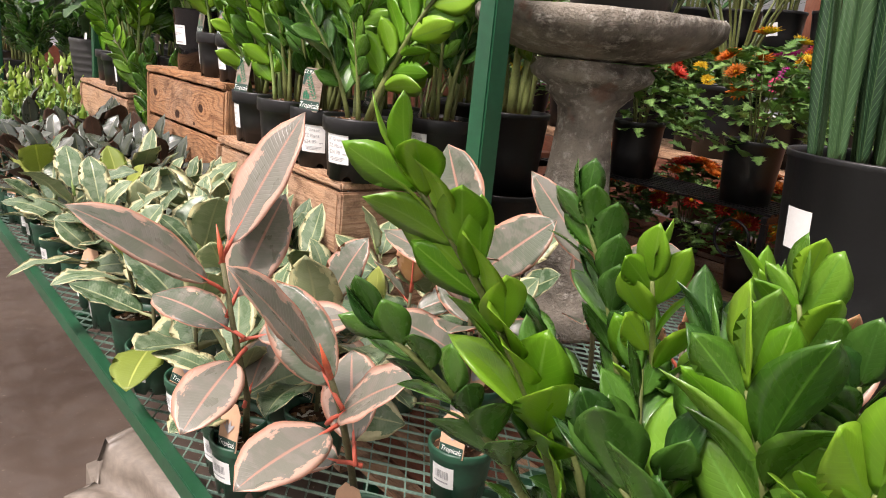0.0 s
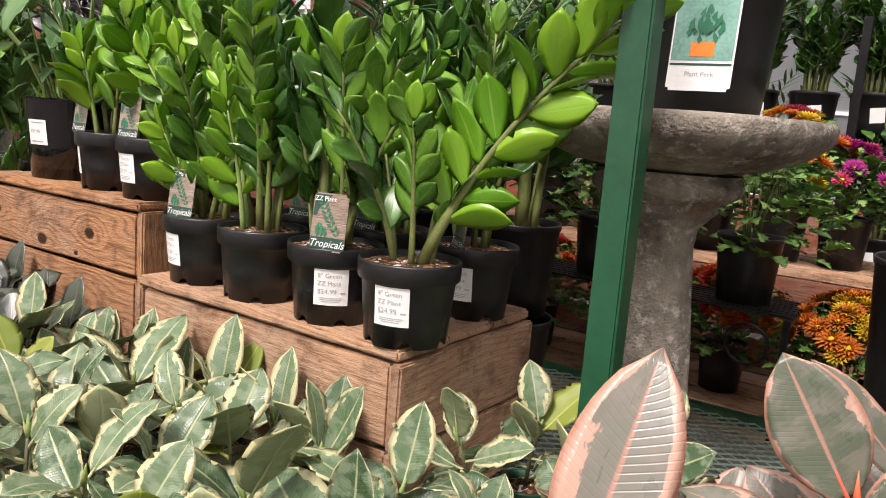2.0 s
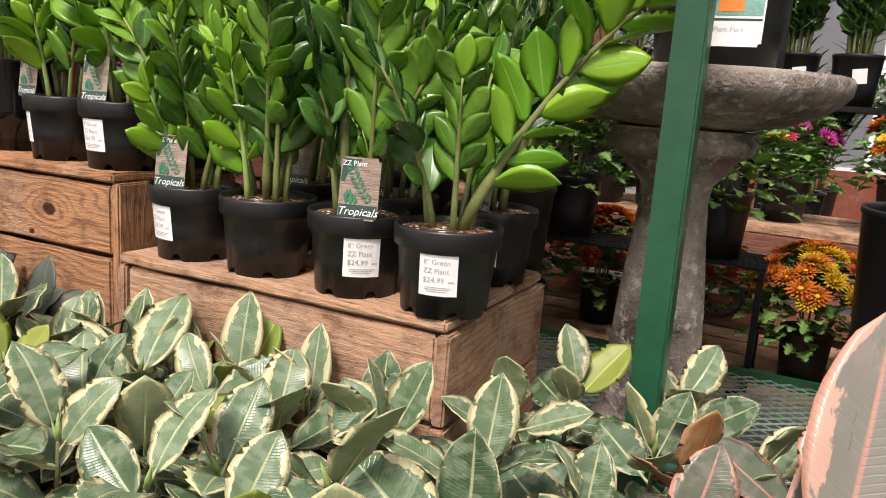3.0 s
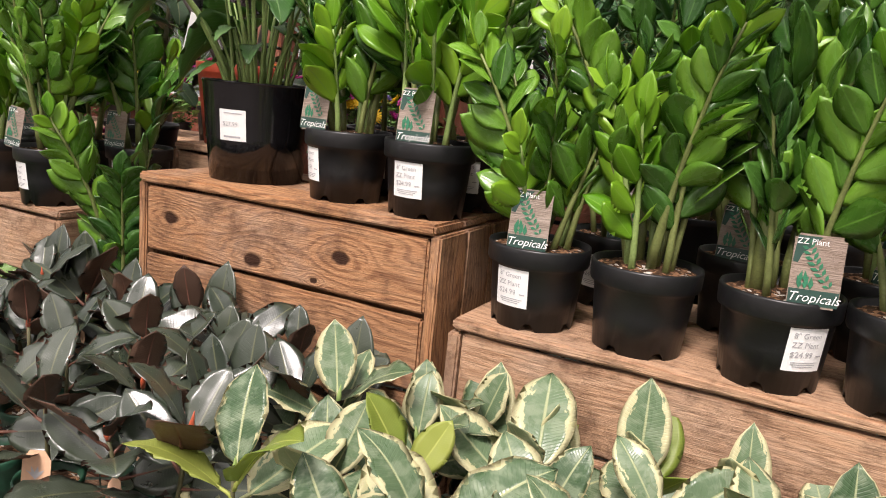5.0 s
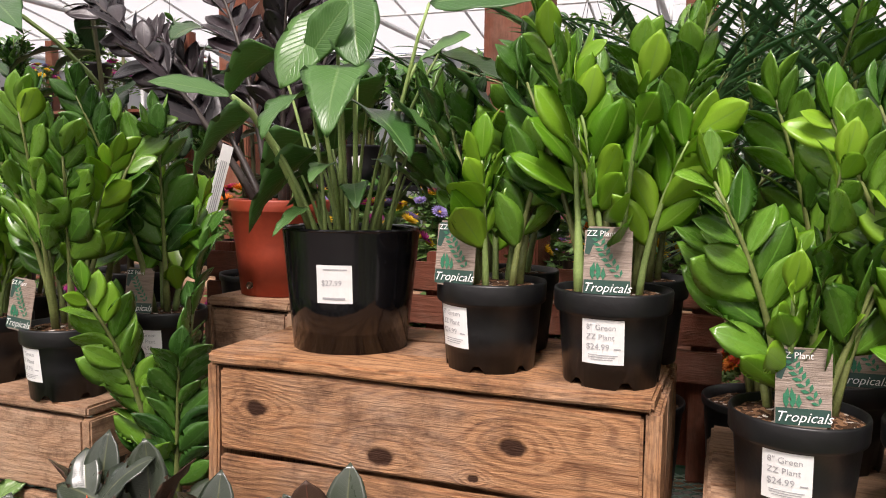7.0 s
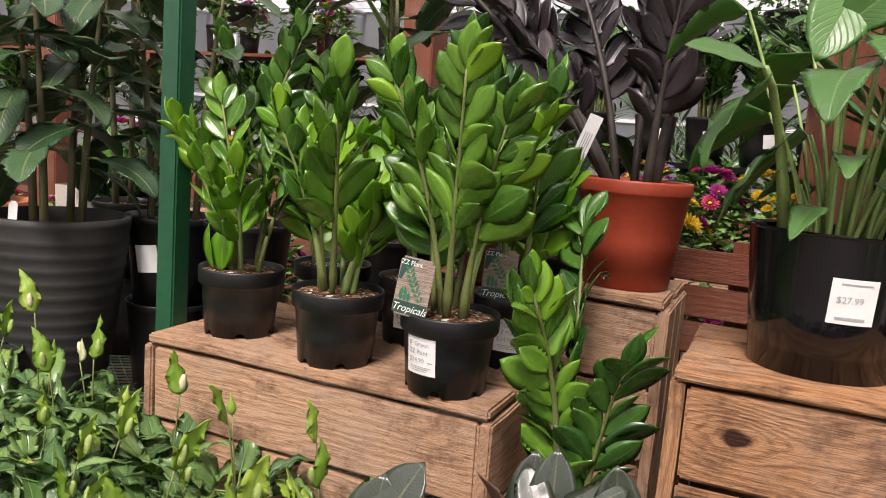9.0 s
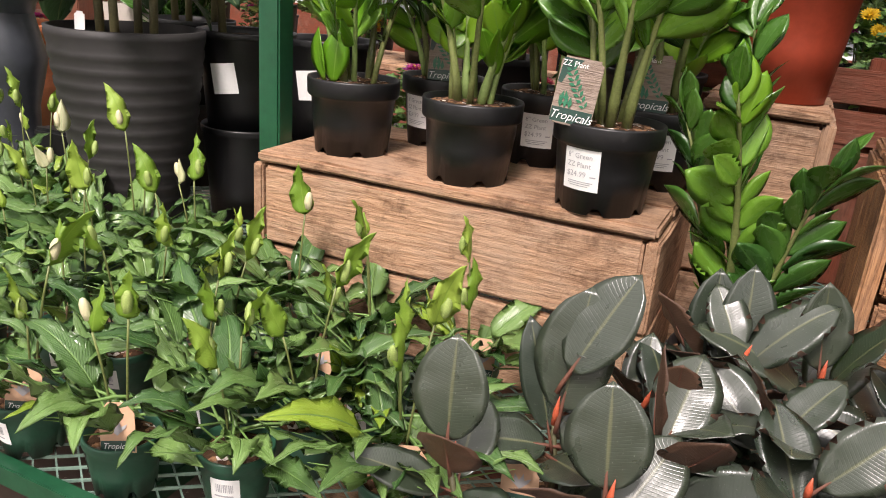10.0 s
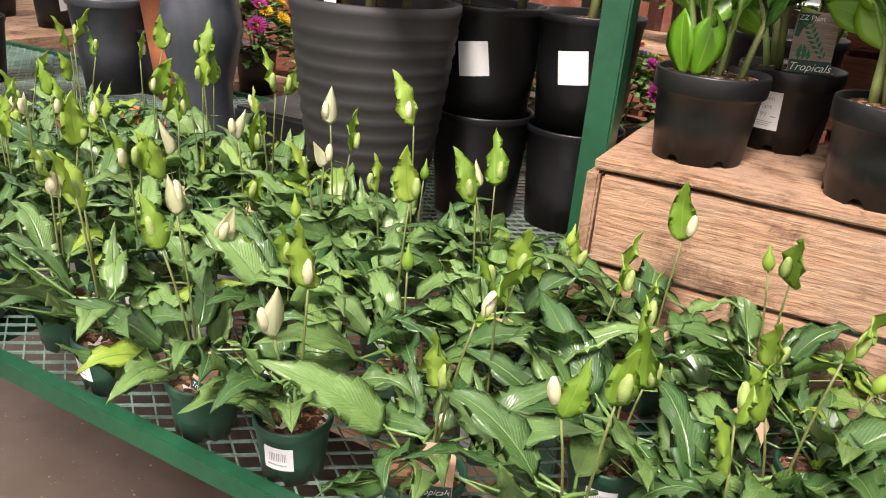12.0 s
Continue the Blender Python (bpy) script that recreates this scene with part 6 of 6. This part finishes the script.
# red slatted trough behind the tall crate
trough = thing("slatted_trough", pose(0, 0, 0), "red-stained slatted timber flower trough", "planter")
for k in range(3):
    slab("front_slat", -3.6, -1.9, 2.66, 2.685, 1.17 + k * 0.105, 1.26 + k * 0.105, M["red_timber"], trough, 0.004)
for x in (-3.55, -2.75, -1.95):
    slab("upright", x - 0.035, x + 0.035, 2.687, 2.74, BENCH, 1.50, M["red_timber"], trough, 0.004)

# black iron stand
stand = thing("plant_stand", pose(0, 0, 0), "low black wrought iron plant stand with slatted top", "stand")
SX0, SX1, SY0, SY1, SZ = -1.75, -0.735, 2.80, 3.08, 1.185
for k in range(8):
    y = SY0 + 0.02 + k * 0.034
    slab("slat", SX0, SX1, y, y + 0.018, SZ - 0.008, SZ, M["black_iron"], stand, 0.001)
for x in (SX0 + 0.01, SX1 - 0.01):
    slab("end_bar", x - 0.01, x + 0.01, SY0, SY1, SZ - 0.03, SZ - 0.009, M["black_iron"], stand, 0.002)
    for y in (SY0 + 0.012, SY1 - 0.012):
        slab("leg", x - 0.009, x + 0.009, y - 0.009, y + 0.009, 0.811, SZ - 0.031, M["black_iron"], stand, 0.001)
    sgn = 1 if x < -1.2 else -1
    pts = [(x + sgn * (0.10 + 0.06 * math.cos(a)), SY0 + 0.012, SZ - 0.10 + 0.06 * math.sin(a)) for a in [i * 0.45 for i in range(16)]]
    v, f = tube(pts, [0.005] * 16, 6)
    mesh_ob("scroll", v, f, M["black_iron"], stand)

mum(-0.90, 2.94, SZ, ["orange", "yellow", "orange"], "leafy chrysanthemum with few orange flowers in a black pot", 10, 0.235, 0.32)
mum(-0.98, 3.75, 1.222, ["orange", "yellow", "pink", "orange"], "large chrysanthemum crowded with orange and pink flowers", 34, 0.26, 0.34, 0.8)
mum(-1.37, 2.95, SZ, ["orange", "pink", "red"], "chrysanthemum with coral flowers in a black pot", 9, 0.17, 0.26)
for i, (x, cs) in enumerate(((-0.60, ["orange", "yellow"]), (-0.28, ["orange", "red"]), (-1.0, ["red", "orange"]), (-1.32, ["orange", "red"]), (0.1, ["orange", "yellow"]), (0.5, ["pink", "red"]), (-1.72, ["orange", "red"]))):
    mum(x, 3.04 + 0.05 * (i % 2) + (0.18 if -1.8 < x < -0.7 else 0), 0.812, cs, "dense chrysanthemum full of warm coloured flowers", 42, 0.21, 0.25, 0.6)
src = [mum(-0.35, 3.74, 1.222, ["orange", "yellow", "pink"], "bushy chrysanthemum with orange and pink flowers", 20, 0.18, 0.26, 0.7, None, True),
       mum(-0.75, 3.76, 1.222, ["pink", "magenta"], "bushy chrysanthemum with pink flowers", 18, 0.18, 0.26, 0.7, None, True),
       mum(-2.75, 3.76, 1.222, ["yellow"], "bushy chrysanthemum with yellow flowers", 20, 0.18, 0.26, 0.7, None, True),
       mum(-3.2, 3.76, 1.222, ["yellow", "lilac", "magenta"], "mixed flowers in lilac and yellow on the table", 18, 0.18, 0.26, 0.7, None, True)]
for i in range(19):
    x = -6.3 + i * 0.42 + random.uniform(-0.05, 0.05)
    if any(abs(x - c) < 0.2 for c in (-0.35, -0.75, -2.75, -3.2)):
        continue
    copy_thing(src[(i * 3 + 1) % 4] if x < -1.2 else src[i % 2], pose(x, 3.72 + random.uniform(-0.05, 0.08), 1.222, 0, 0, random.uniform(0, 360)))
for i in range(10):
    x = -6.4 + i * 0.43
    copy_thing(src[(i * 2 + 1) % 4], pose(x, 3.10 + random.uniform(-0.08, 0.08), 0.812, 0, 0, random.uniform(0, 360)))
for x, k in ((-3.45, 1), (-2.62, 2), (-2.2, 0), (-3.05, 3)):
    copy_thing(src[k], pose(x, 2.92, 1.18, 0, 0, 40 * k))
shelf2 = slab("trough_shelf", -3.6, -1.9, 2.78, 3.1, 1.15, 1.178, M["red_timber"], None, 0.004)
tagged(shelf2, "red-stained timber board carrying potted flowers", "shelf")
for x in (-3.5, -2.0):
    tagged(slab("shelf_leg", x - 0.03, x + 0.03, 2.9, 2.96, 0.812, 1.148, M["red_timber"], None, 0.003), "short red timber leg under the flower shelf", "shelf leg")

# ---------------------------------------------------------------- left end: planters on the bench
random.seed(61)
prof = [(0, 0.0), (0.121, 0.0)]
for k in range(13):
    r = 0.124 + 0.066 * (k / 12) ** 0.8
    prof += [(r + 0.003, 0.02 + k * 0.038), (r + 0.0038, 0.035 + k * 0.038), (r + 0.0012, 0.0405 + k * 0.038)]
prof += [(0.198, 0.525), (0.198, 0.545), (0.186, 0.546), (0.178, 0.50), (0, 0.50)]
v, f = lathe(prof, 60)
rib = thing("ribbed_planter", pose(-4.555, 1.93, BENCH), "charcoal ribbed resin planter with dark broad-leaved shrub", "potted plant")
mesh_ob("planter", v, f, M["grey_plastic"], rib)
share("soil", SOIL_N, rib, pose(0, 0, 0.505) @ Matrix.Diagonal((1.42, 1.42, 1, 1)))
BROAD = [leaf_mesh("leaf", [M["big_dark"]], L, W, P_OVAL, 12, 3, 0.25, ar, 0.05, 0.0012, petiole=0.05, mi=(0, 0), rise=0.1) for L, W, ar in ((0.21, 0.105, 0.9), (0.24, 0.11, 1.2), (0.18, 0.095, 0.6))]


def shrub(p, base, stems, height, leaves, scale=1.0, names=BROAD, mat="stem_dark"):
    for s_ in range(stems):
        a = 6.28 * s_ / stems + 0.4
        pts = stalk_path((base[0] + 0.07 * math.cos(a), base[1] + 0.07 * math.sin(a), base[2]), a, height * random.uniform(0.85, 1.1), 0.03, 0.15, 8)
        v, f = tube(pts, [0.012 - 0.001 * i for i in range(8)], 8)
        st = mesh_ob("stem", v, f, M[mat], p)
        for i in range(leaves):
            q, d = along(pts, 0.28 + 0.72 * i / (leaves - 1))
            b = i * 2.4 + s_
            dirn = Vector((math.cos(b), math.sin(b), random.uniform(-0.6, 0.25)))
            share("leaf", random.choice(names), st, aim(q + dirn.normalized() * 0.05 * scale, dirn, (0, 0, 1), scale * random.uniform(0.8, 1.1), random.uniform(-0.3, 0.3)))


shrub(rib, (0, 0, 0.50), 4, 0.80, 13, 1.12)
share("plant_tag", tag_card(0.03, 0.10, M["paper"]), rib, pose(-0.06, -0.10, 0.48, -5, 0, 10))

n1 = thing("nursery_pot", pose(-4.39, 2.21, BENCH), "tall stacked black nursery pots with a dark shrub", "potted plant")
big_pot(n1, 0, 1.0, None, None, False)
big_pot(n1, 0.255, 1.04, 8)
shrub(n1, (0, 0, 0.52), 2, 0.75, 9)
n2 = thing("nursery_pot", pose(-4.155, 2.28, BENCH), "two stacked black nursery pots with a price label", "pot stack")
big_pot(n2, 0, 0.95, None, None, False)
big_pot(n2, 0.265, 1.0, 5)
zz_stalk(n2, (0, 0, 0.52), 1.0, 0.6, 0.1, 0.3, "zz_shaded", 12, False, None, 1.2, 0.3, 0.012)
zz_stalk(n2, (0.03, 0.02, 0.52), 4.0, 0.55, 0.1, 0.3, "zz_shaded", 12, False, None, 1.2, 0.3, 0.012)


for x, y, hgt in ((-3.72, 2.45, 0.85), (-4.78, 2.42, 0.95), (-3.30, 2.56, 0.75)):
    ds = thing("shrub", pose(x, y, BENCH), "dark broad-leaved shrub in a tall black pot", "potted plant", "dark shrubs on the bench")
    big_pot(ds, 0, 1.0, None, None, False)
    big_pot(ds, 0.255, 1.02)
    shrub(ds, (0, 0, 0.52), 3, hgt, 10, 0.9)
    if x == -3.72:
        placed_leaf(ds, (-3.76, 2.42, 1.95), (-3.79, 2.03, 2.185), (-3.52, 1.88, 2.06), (0.2, -0.7, 0.7), 0.115, "philo", 0.005)
        placed_leaf(ds, (-3.74, 2.40, 1.95), (-3.80, 1.99, 2.20), (-3.674, 1.84, 2.03), (0.3, -0.9, 0.4), 0.12, "philo", 0.005)


def square_pot(name, x, y, z, w0, w1, h, mat, label):
    bm = box_bm(1, 1, h, 0)
    for vv in bm.verts:
        w = w1 if vv.co.z > 0 else w0
        vv.co.x, vv.co.y, vv.co.z = vv.co.x * w, vv.co.y * w, vv.co.z + h / 2
    top = max(bm.faces, key=lambda q: q.calc_center_median().z)
    bmesh.ops.inset_region(bm, faces=[top], thickness=w1 * 0.1)
    bmesh.ops.translate(bm, vec=(0, 0, -h * 0.2), verts=top.verts[:])
    bmesh.ops.bevel(bm, geom=bm.edges[:], offset=0.005, segments=2, affect="EDGES")
    ob = part(name, bm, mat, None)
    ob.matrix_basis = pose(x, y, z, 0, 0, 20)
    return tagged(ob, label, "planter")


tray = slab("pot_tray", -5.12, -4.78, 2.05, 2.4, BENCH + 0.004, 1.06, M["black_plastic"], None, 0.01, 20, 0.01)
tagged(tray, "stack of black plastic growing trays on the bench", "tray")
square_pot("square_planter", -5.16, 2.56, BENCH + 0.003, 0.15, 0.18, 0.56, M["white_stone"], "tall pale tapered square planter")
ped = thing("garden_pedestal", pose(-5.30, 2.12, BENCH), "blue-grey glazed turned garden pedestal", "pedestal")
for nm, rows in (("foot", [(0, 0), (0.15, 0), (0.152, 0.012), (0.15, 0.03), (0.118, 0.055), (0.10, 0.075)]), ("shaft", [(0.095, 0.076), (0.085, 0.14), (0.088, 0.22), (0.115, 0.33), (0.125, 0.38), (0.105, 0.47), (0.095, 0.52)]),
                 ("top", [(0.098, 0.521), (0.105, 0.55), (0.15, 0.595), (0.165, 0.60), (0.165, 0.628), (0.155, 0.634), (0, 0.634)])):
    mesh_ob(nm, *lathe(rows, 40), M["slate"], ped)
for x, y, s_ in ((-5.85, 2.60, 1.2), (-6.15, 2.48, 1.0)):
    o = mesh_ob("glazed_pot", *lathe(pot_profile(0.16, 0.11, 0.36, 0.01, 0.03), 40), M["terracotta"] if s_ > 1.15 else M["slate"])
    o.matrix_basis = pose(x, y, BENCH) @ Matrix.Scale(s_, 4)
    tagged(o, "large empty glazed garden pot on the bench", "pot")
CLAY = make_pot(0.06, 0.042, 0.105, M["terracotta"], 0.006, 0.028, False, "clay_pot")
for x, y in ((-5.35, 1.93), (-5.5, 2.0), (-5.62, 1.9)):
    o = new("clay_pot", CLAY)
    o.matrix_basis = pose(x, y, BENCH + 0.002)
    tagged(o, "small empty terracotta pot on the mesh", "pot", "clay pots")

# ---------------------------------------------------------------- far rows
rack = thing("plant_rack", pose(0, 0, 0), "dark steel two-tier rack carrying potted plants", "rack")
for z in (1.0, 1.70):
    for k in range(3):
        slab("shelf_bar", -4.4, 2.6, 4.72 + k * 0.16, 4.80 + k * 0.16, z - 0.03, z, M["black_iron"], rack, 0.003)
for x in (-4.3, -2.6, -0.9, 0.8, 2.5):
    for y in (4.74, 5.10):
        slab("rack_post", x - 0.02, x + 0.02, y - 0.02, y + 0.02, 0, 2.3, M["black_iron"], rack, 0.003)
random.seed(71)


def far_zz(label):
    p = thing("zz_plant", pose(0, -30, 0), label, "potted plant", "far potted plants")
    big_pot(p, 0, 0.9, 0)
    items, sv, sf = [], [], []
    for i in range(11):
        a = 6.28 * i / 11
        pts = stalk_path((0.05 * math.cos(a), 0.05 * math.sin(a), 0.23), a, random.uniform(0.35, 0.6), 0.06, random.uniform(0.2, 0.5), 7)
        tv_, tf_ = tube(pts, [0.009 - 0.001 * k for k in range(7)], 6)
        n0 = len(sv)
        sv += tv_
        sf += [tuple(n0 + q for q in f_) for f_ in tf_]
        for k in range(10):
            q, d = along(pts, 0.25 + 0.075 * k)
            for sg in (-1, 1):
                w = Vector((math.cos(a + 1.57 * sg + 0.3 * k), math.sin(a + 1.57 * sg + 0.3 * k), 0))
                items.append((ZZ_A[(k + i) % 5], aim(q, w + d * 0.9, (0, -0.5, 1), random.uniform(0.9, 1.3), random.uniform(-0.5, 0.5))))
    mesh_ob("stem_clump", sv, sf, M["stem_green"], p)["kind"] = "stuff"
    # whole far clump takes the leaf copy with shade in its colour
    joined("foliage", items, [M["zz_shaded"]], p)
    return p


far = [far_zz("dark green potted foliage plant on the steel rack"), far_zz("green potted foliage plant in a black labelled pot")]
far[0].matrix_basis = pose(-4.1, 4.9, 1.702)
far[1].matrix_basis = pose(-3.75, 4.9, 1.702)
for i in range(20):
    copy_thing(far[i % 2], pose(-3.40 + i * 0.285, 4.9 + random.uniform(-0.05, 0.05), 1.702, 0, 0, random.uniform(-30, 30)))
for i in range(14):
    copy_thing(far[(i + 1) % 2], pose(-4.0 + i * 0.47, 4.9, 1.002, 0, 0, random.uniform(-40, 40)))
bench2 = slab("back_bench", -14.0, 5.0, 6.4, 7.6, 0.75, 0.82, M["red_timber"], None, 0.004)
tagged(bench2, "long red timber back bench full of shrubs", "bench")
for x in (-13.5, -9, -4.5, 0, 4.5):
    tagged(slab("bench_leg", x - 0.06, x + 0.06, 6.9, 7.02, 0, 0.748, M["red_timber"], None, 0.003), "square red timber bench leg", "bench leg")
for i in range(13):
    pl = copy_thing(bpy.data.objects["palm"], pose(-11.5 + i * 1.2 + random.uniform(-0.2, 0.2), 6.9 + random.uniform(-0.3, 0.4), 0.822, 0, 0, random.uniform(0, 360)))
    pl["label"], pl["group"] = "leafy green palm on the back bench", "far palms"
    copy_thing(src[i % 4], pose(-11.2 + i * 1.15, 6.58, 0.822, 0, 0, random.uniform(0, 360)))
timber_rack = thing("plant_rack", pose(0, 0, 0), "brown timber staging with two shelves of potted plants", "rack")
for z in (1.55, 2.35):
    for k in range(3):
        slab("shelf_board", -13.6, -4.9, 6.0 + k * 0.13, 6.12 + k * 0.13, z - 0.03, z, M["red_timber"], timber_rack, 0.003)
for x in (-13.5, -11.8, -10.1, -8.4, -6.7, -5.0):
    slab("upright", x - 0.045, x + 0.045, 6.40, 6.49, 0, 3.1, M["red_timber"], timber_rack, 0.004)
    for z in (1.55, 2.35):
        slab("bracket", x - 0.03, x + 0.03, 6.0, 6.398, z - 0.09, z - 0.031, M["red_timber"], timber_rack, 0.003)
for i in range(18):
    copy_thing(far[i % 2], pose(-13.2 + i * 0.46 + random.uniform(-0.06, 0.06), 6.17, 1.552, 0, 0, random.uniform(-40, 40)))
    if i % 2:
        copy_thing(src[i % 4], pose(-13.3 + i * 0.46, 6.17, 2.352, 0, 0, random.uniform(0, 360)))
    else:
        copy_thing(far[1], pose(-13.2 + i * 0.46, 6.17, 2.352, 0, 0, random.uniform(-40, 40)))
# shrubs and flowers past the left end of the bench
side = slab("side_bench", -9.6, -7.7, 1.0, 4.6, 0.75, 0.82, M["wood_grey"], None, 0.004)
tagged(side, "timber side bench carrying shrubs", "bench")
for x, y in ((-9.4, 1.2), (-7.9, 1.2), (-9.4, 4.4), (-7.9, 4.4)):
    tagged(slab("bench_leg", x - 0.05, x + 0.05, y - 0.05, y + 0.05, 0, 0.748, M["wood_grey"], None, 0.003), "square timber side bench leg", "bench leg")
for i in range(12):
    x, y = -8.0 - 0.6 * (i % 3), 1.3 + 0.75 * (i // 3)
    if i % 2:
        copy_thing(far[0], pose(x, y, 0.822, 0, 0, 50 * i))
    else:
        pl = copy_thing(bpy.data.objects["palm.001"], pose(x, y, 0.822, 0, 0, 40 * i))
        pl["label"], pl["group"] = "green palm on the side bench", "far palms"
for x, y in ((-6.2, 1.85), (-6.6, 2.2), (-6.0, 2.6), (-5.0, 2.6), (-7.1, 1.9)):
    copy_thing(far[1], pose(x, y, BENCH + 0.002, 0, 0, 70 * x))
for i in range(7):
    lx, ly = -5.75 - 0.2 * i, 1.25 + 0.22 * (i % 2)
    lily(lx, ly, 8, 2)

# hanging baskets under the roof
def basket(x, y, z, key):
    b = thing("hanging_basket", pose(x, y, z), "hanging basket with trailing leaves and flowers", "hanging basket", "hanging baskets")
    share("pot", make_pot(0.14, 0.09, 0.15, M[key], 0.005, 0.02, False), b)
    items = []
    for i in range(190):
        a, e = random.uniform(0, 6.283), random.uniform(-0.9, 1.3)
        rr = random.uniform(0.6, 1.0)
        q = Vector((0.24 * rr * math.cos(a) * math.cos(e), 0.24 * rr * math.sin(a) * math.cos(e), 0.16 + 0.2 * rr * math.sin(e)))
        items.append((MUM_LEAF, aim(q, (math.cos(a), math.sin(a), random.uniform(-0.9, 0.3)), (0, 0, 1), random.uniform(0.7, 1.2), random.uniform(-0.5, 0.5))))
    joined("foliage", items, [M["mum_leaf"]], b)
    for k in range(3):
        a = k * 2.094
        v, f = tube([(0.135 * math.cos(a), 0.135 * math.sin(a), 0.15), (0, 0, 0.55), (0, 0, EAVE - 0.1 - z)], [0.002, 0.002, 0.002], 5)
        mesh_ob("hanger", v, f, M["black_iron"], b)
    return b


bk = basket(-2.8, 5.6, 2.5, "black_plastic")
for x, y in ((-6.8, 5.4), (-6.8, 6.3), (1.2, 5.9), (1.2, 5.2), (-10.8, 5.0), (-2.8, 6.5), (-10.8, 4.0)):
    copy_thing(bk, pose(x, y, 2.5, 0, 0, 60 * x))
lil = basket(1.2, 4.2, 2.05, "fabric_purple")
copy_thing(lil, pose(1.2, 3.7, 2.05, 0, 0, 80))
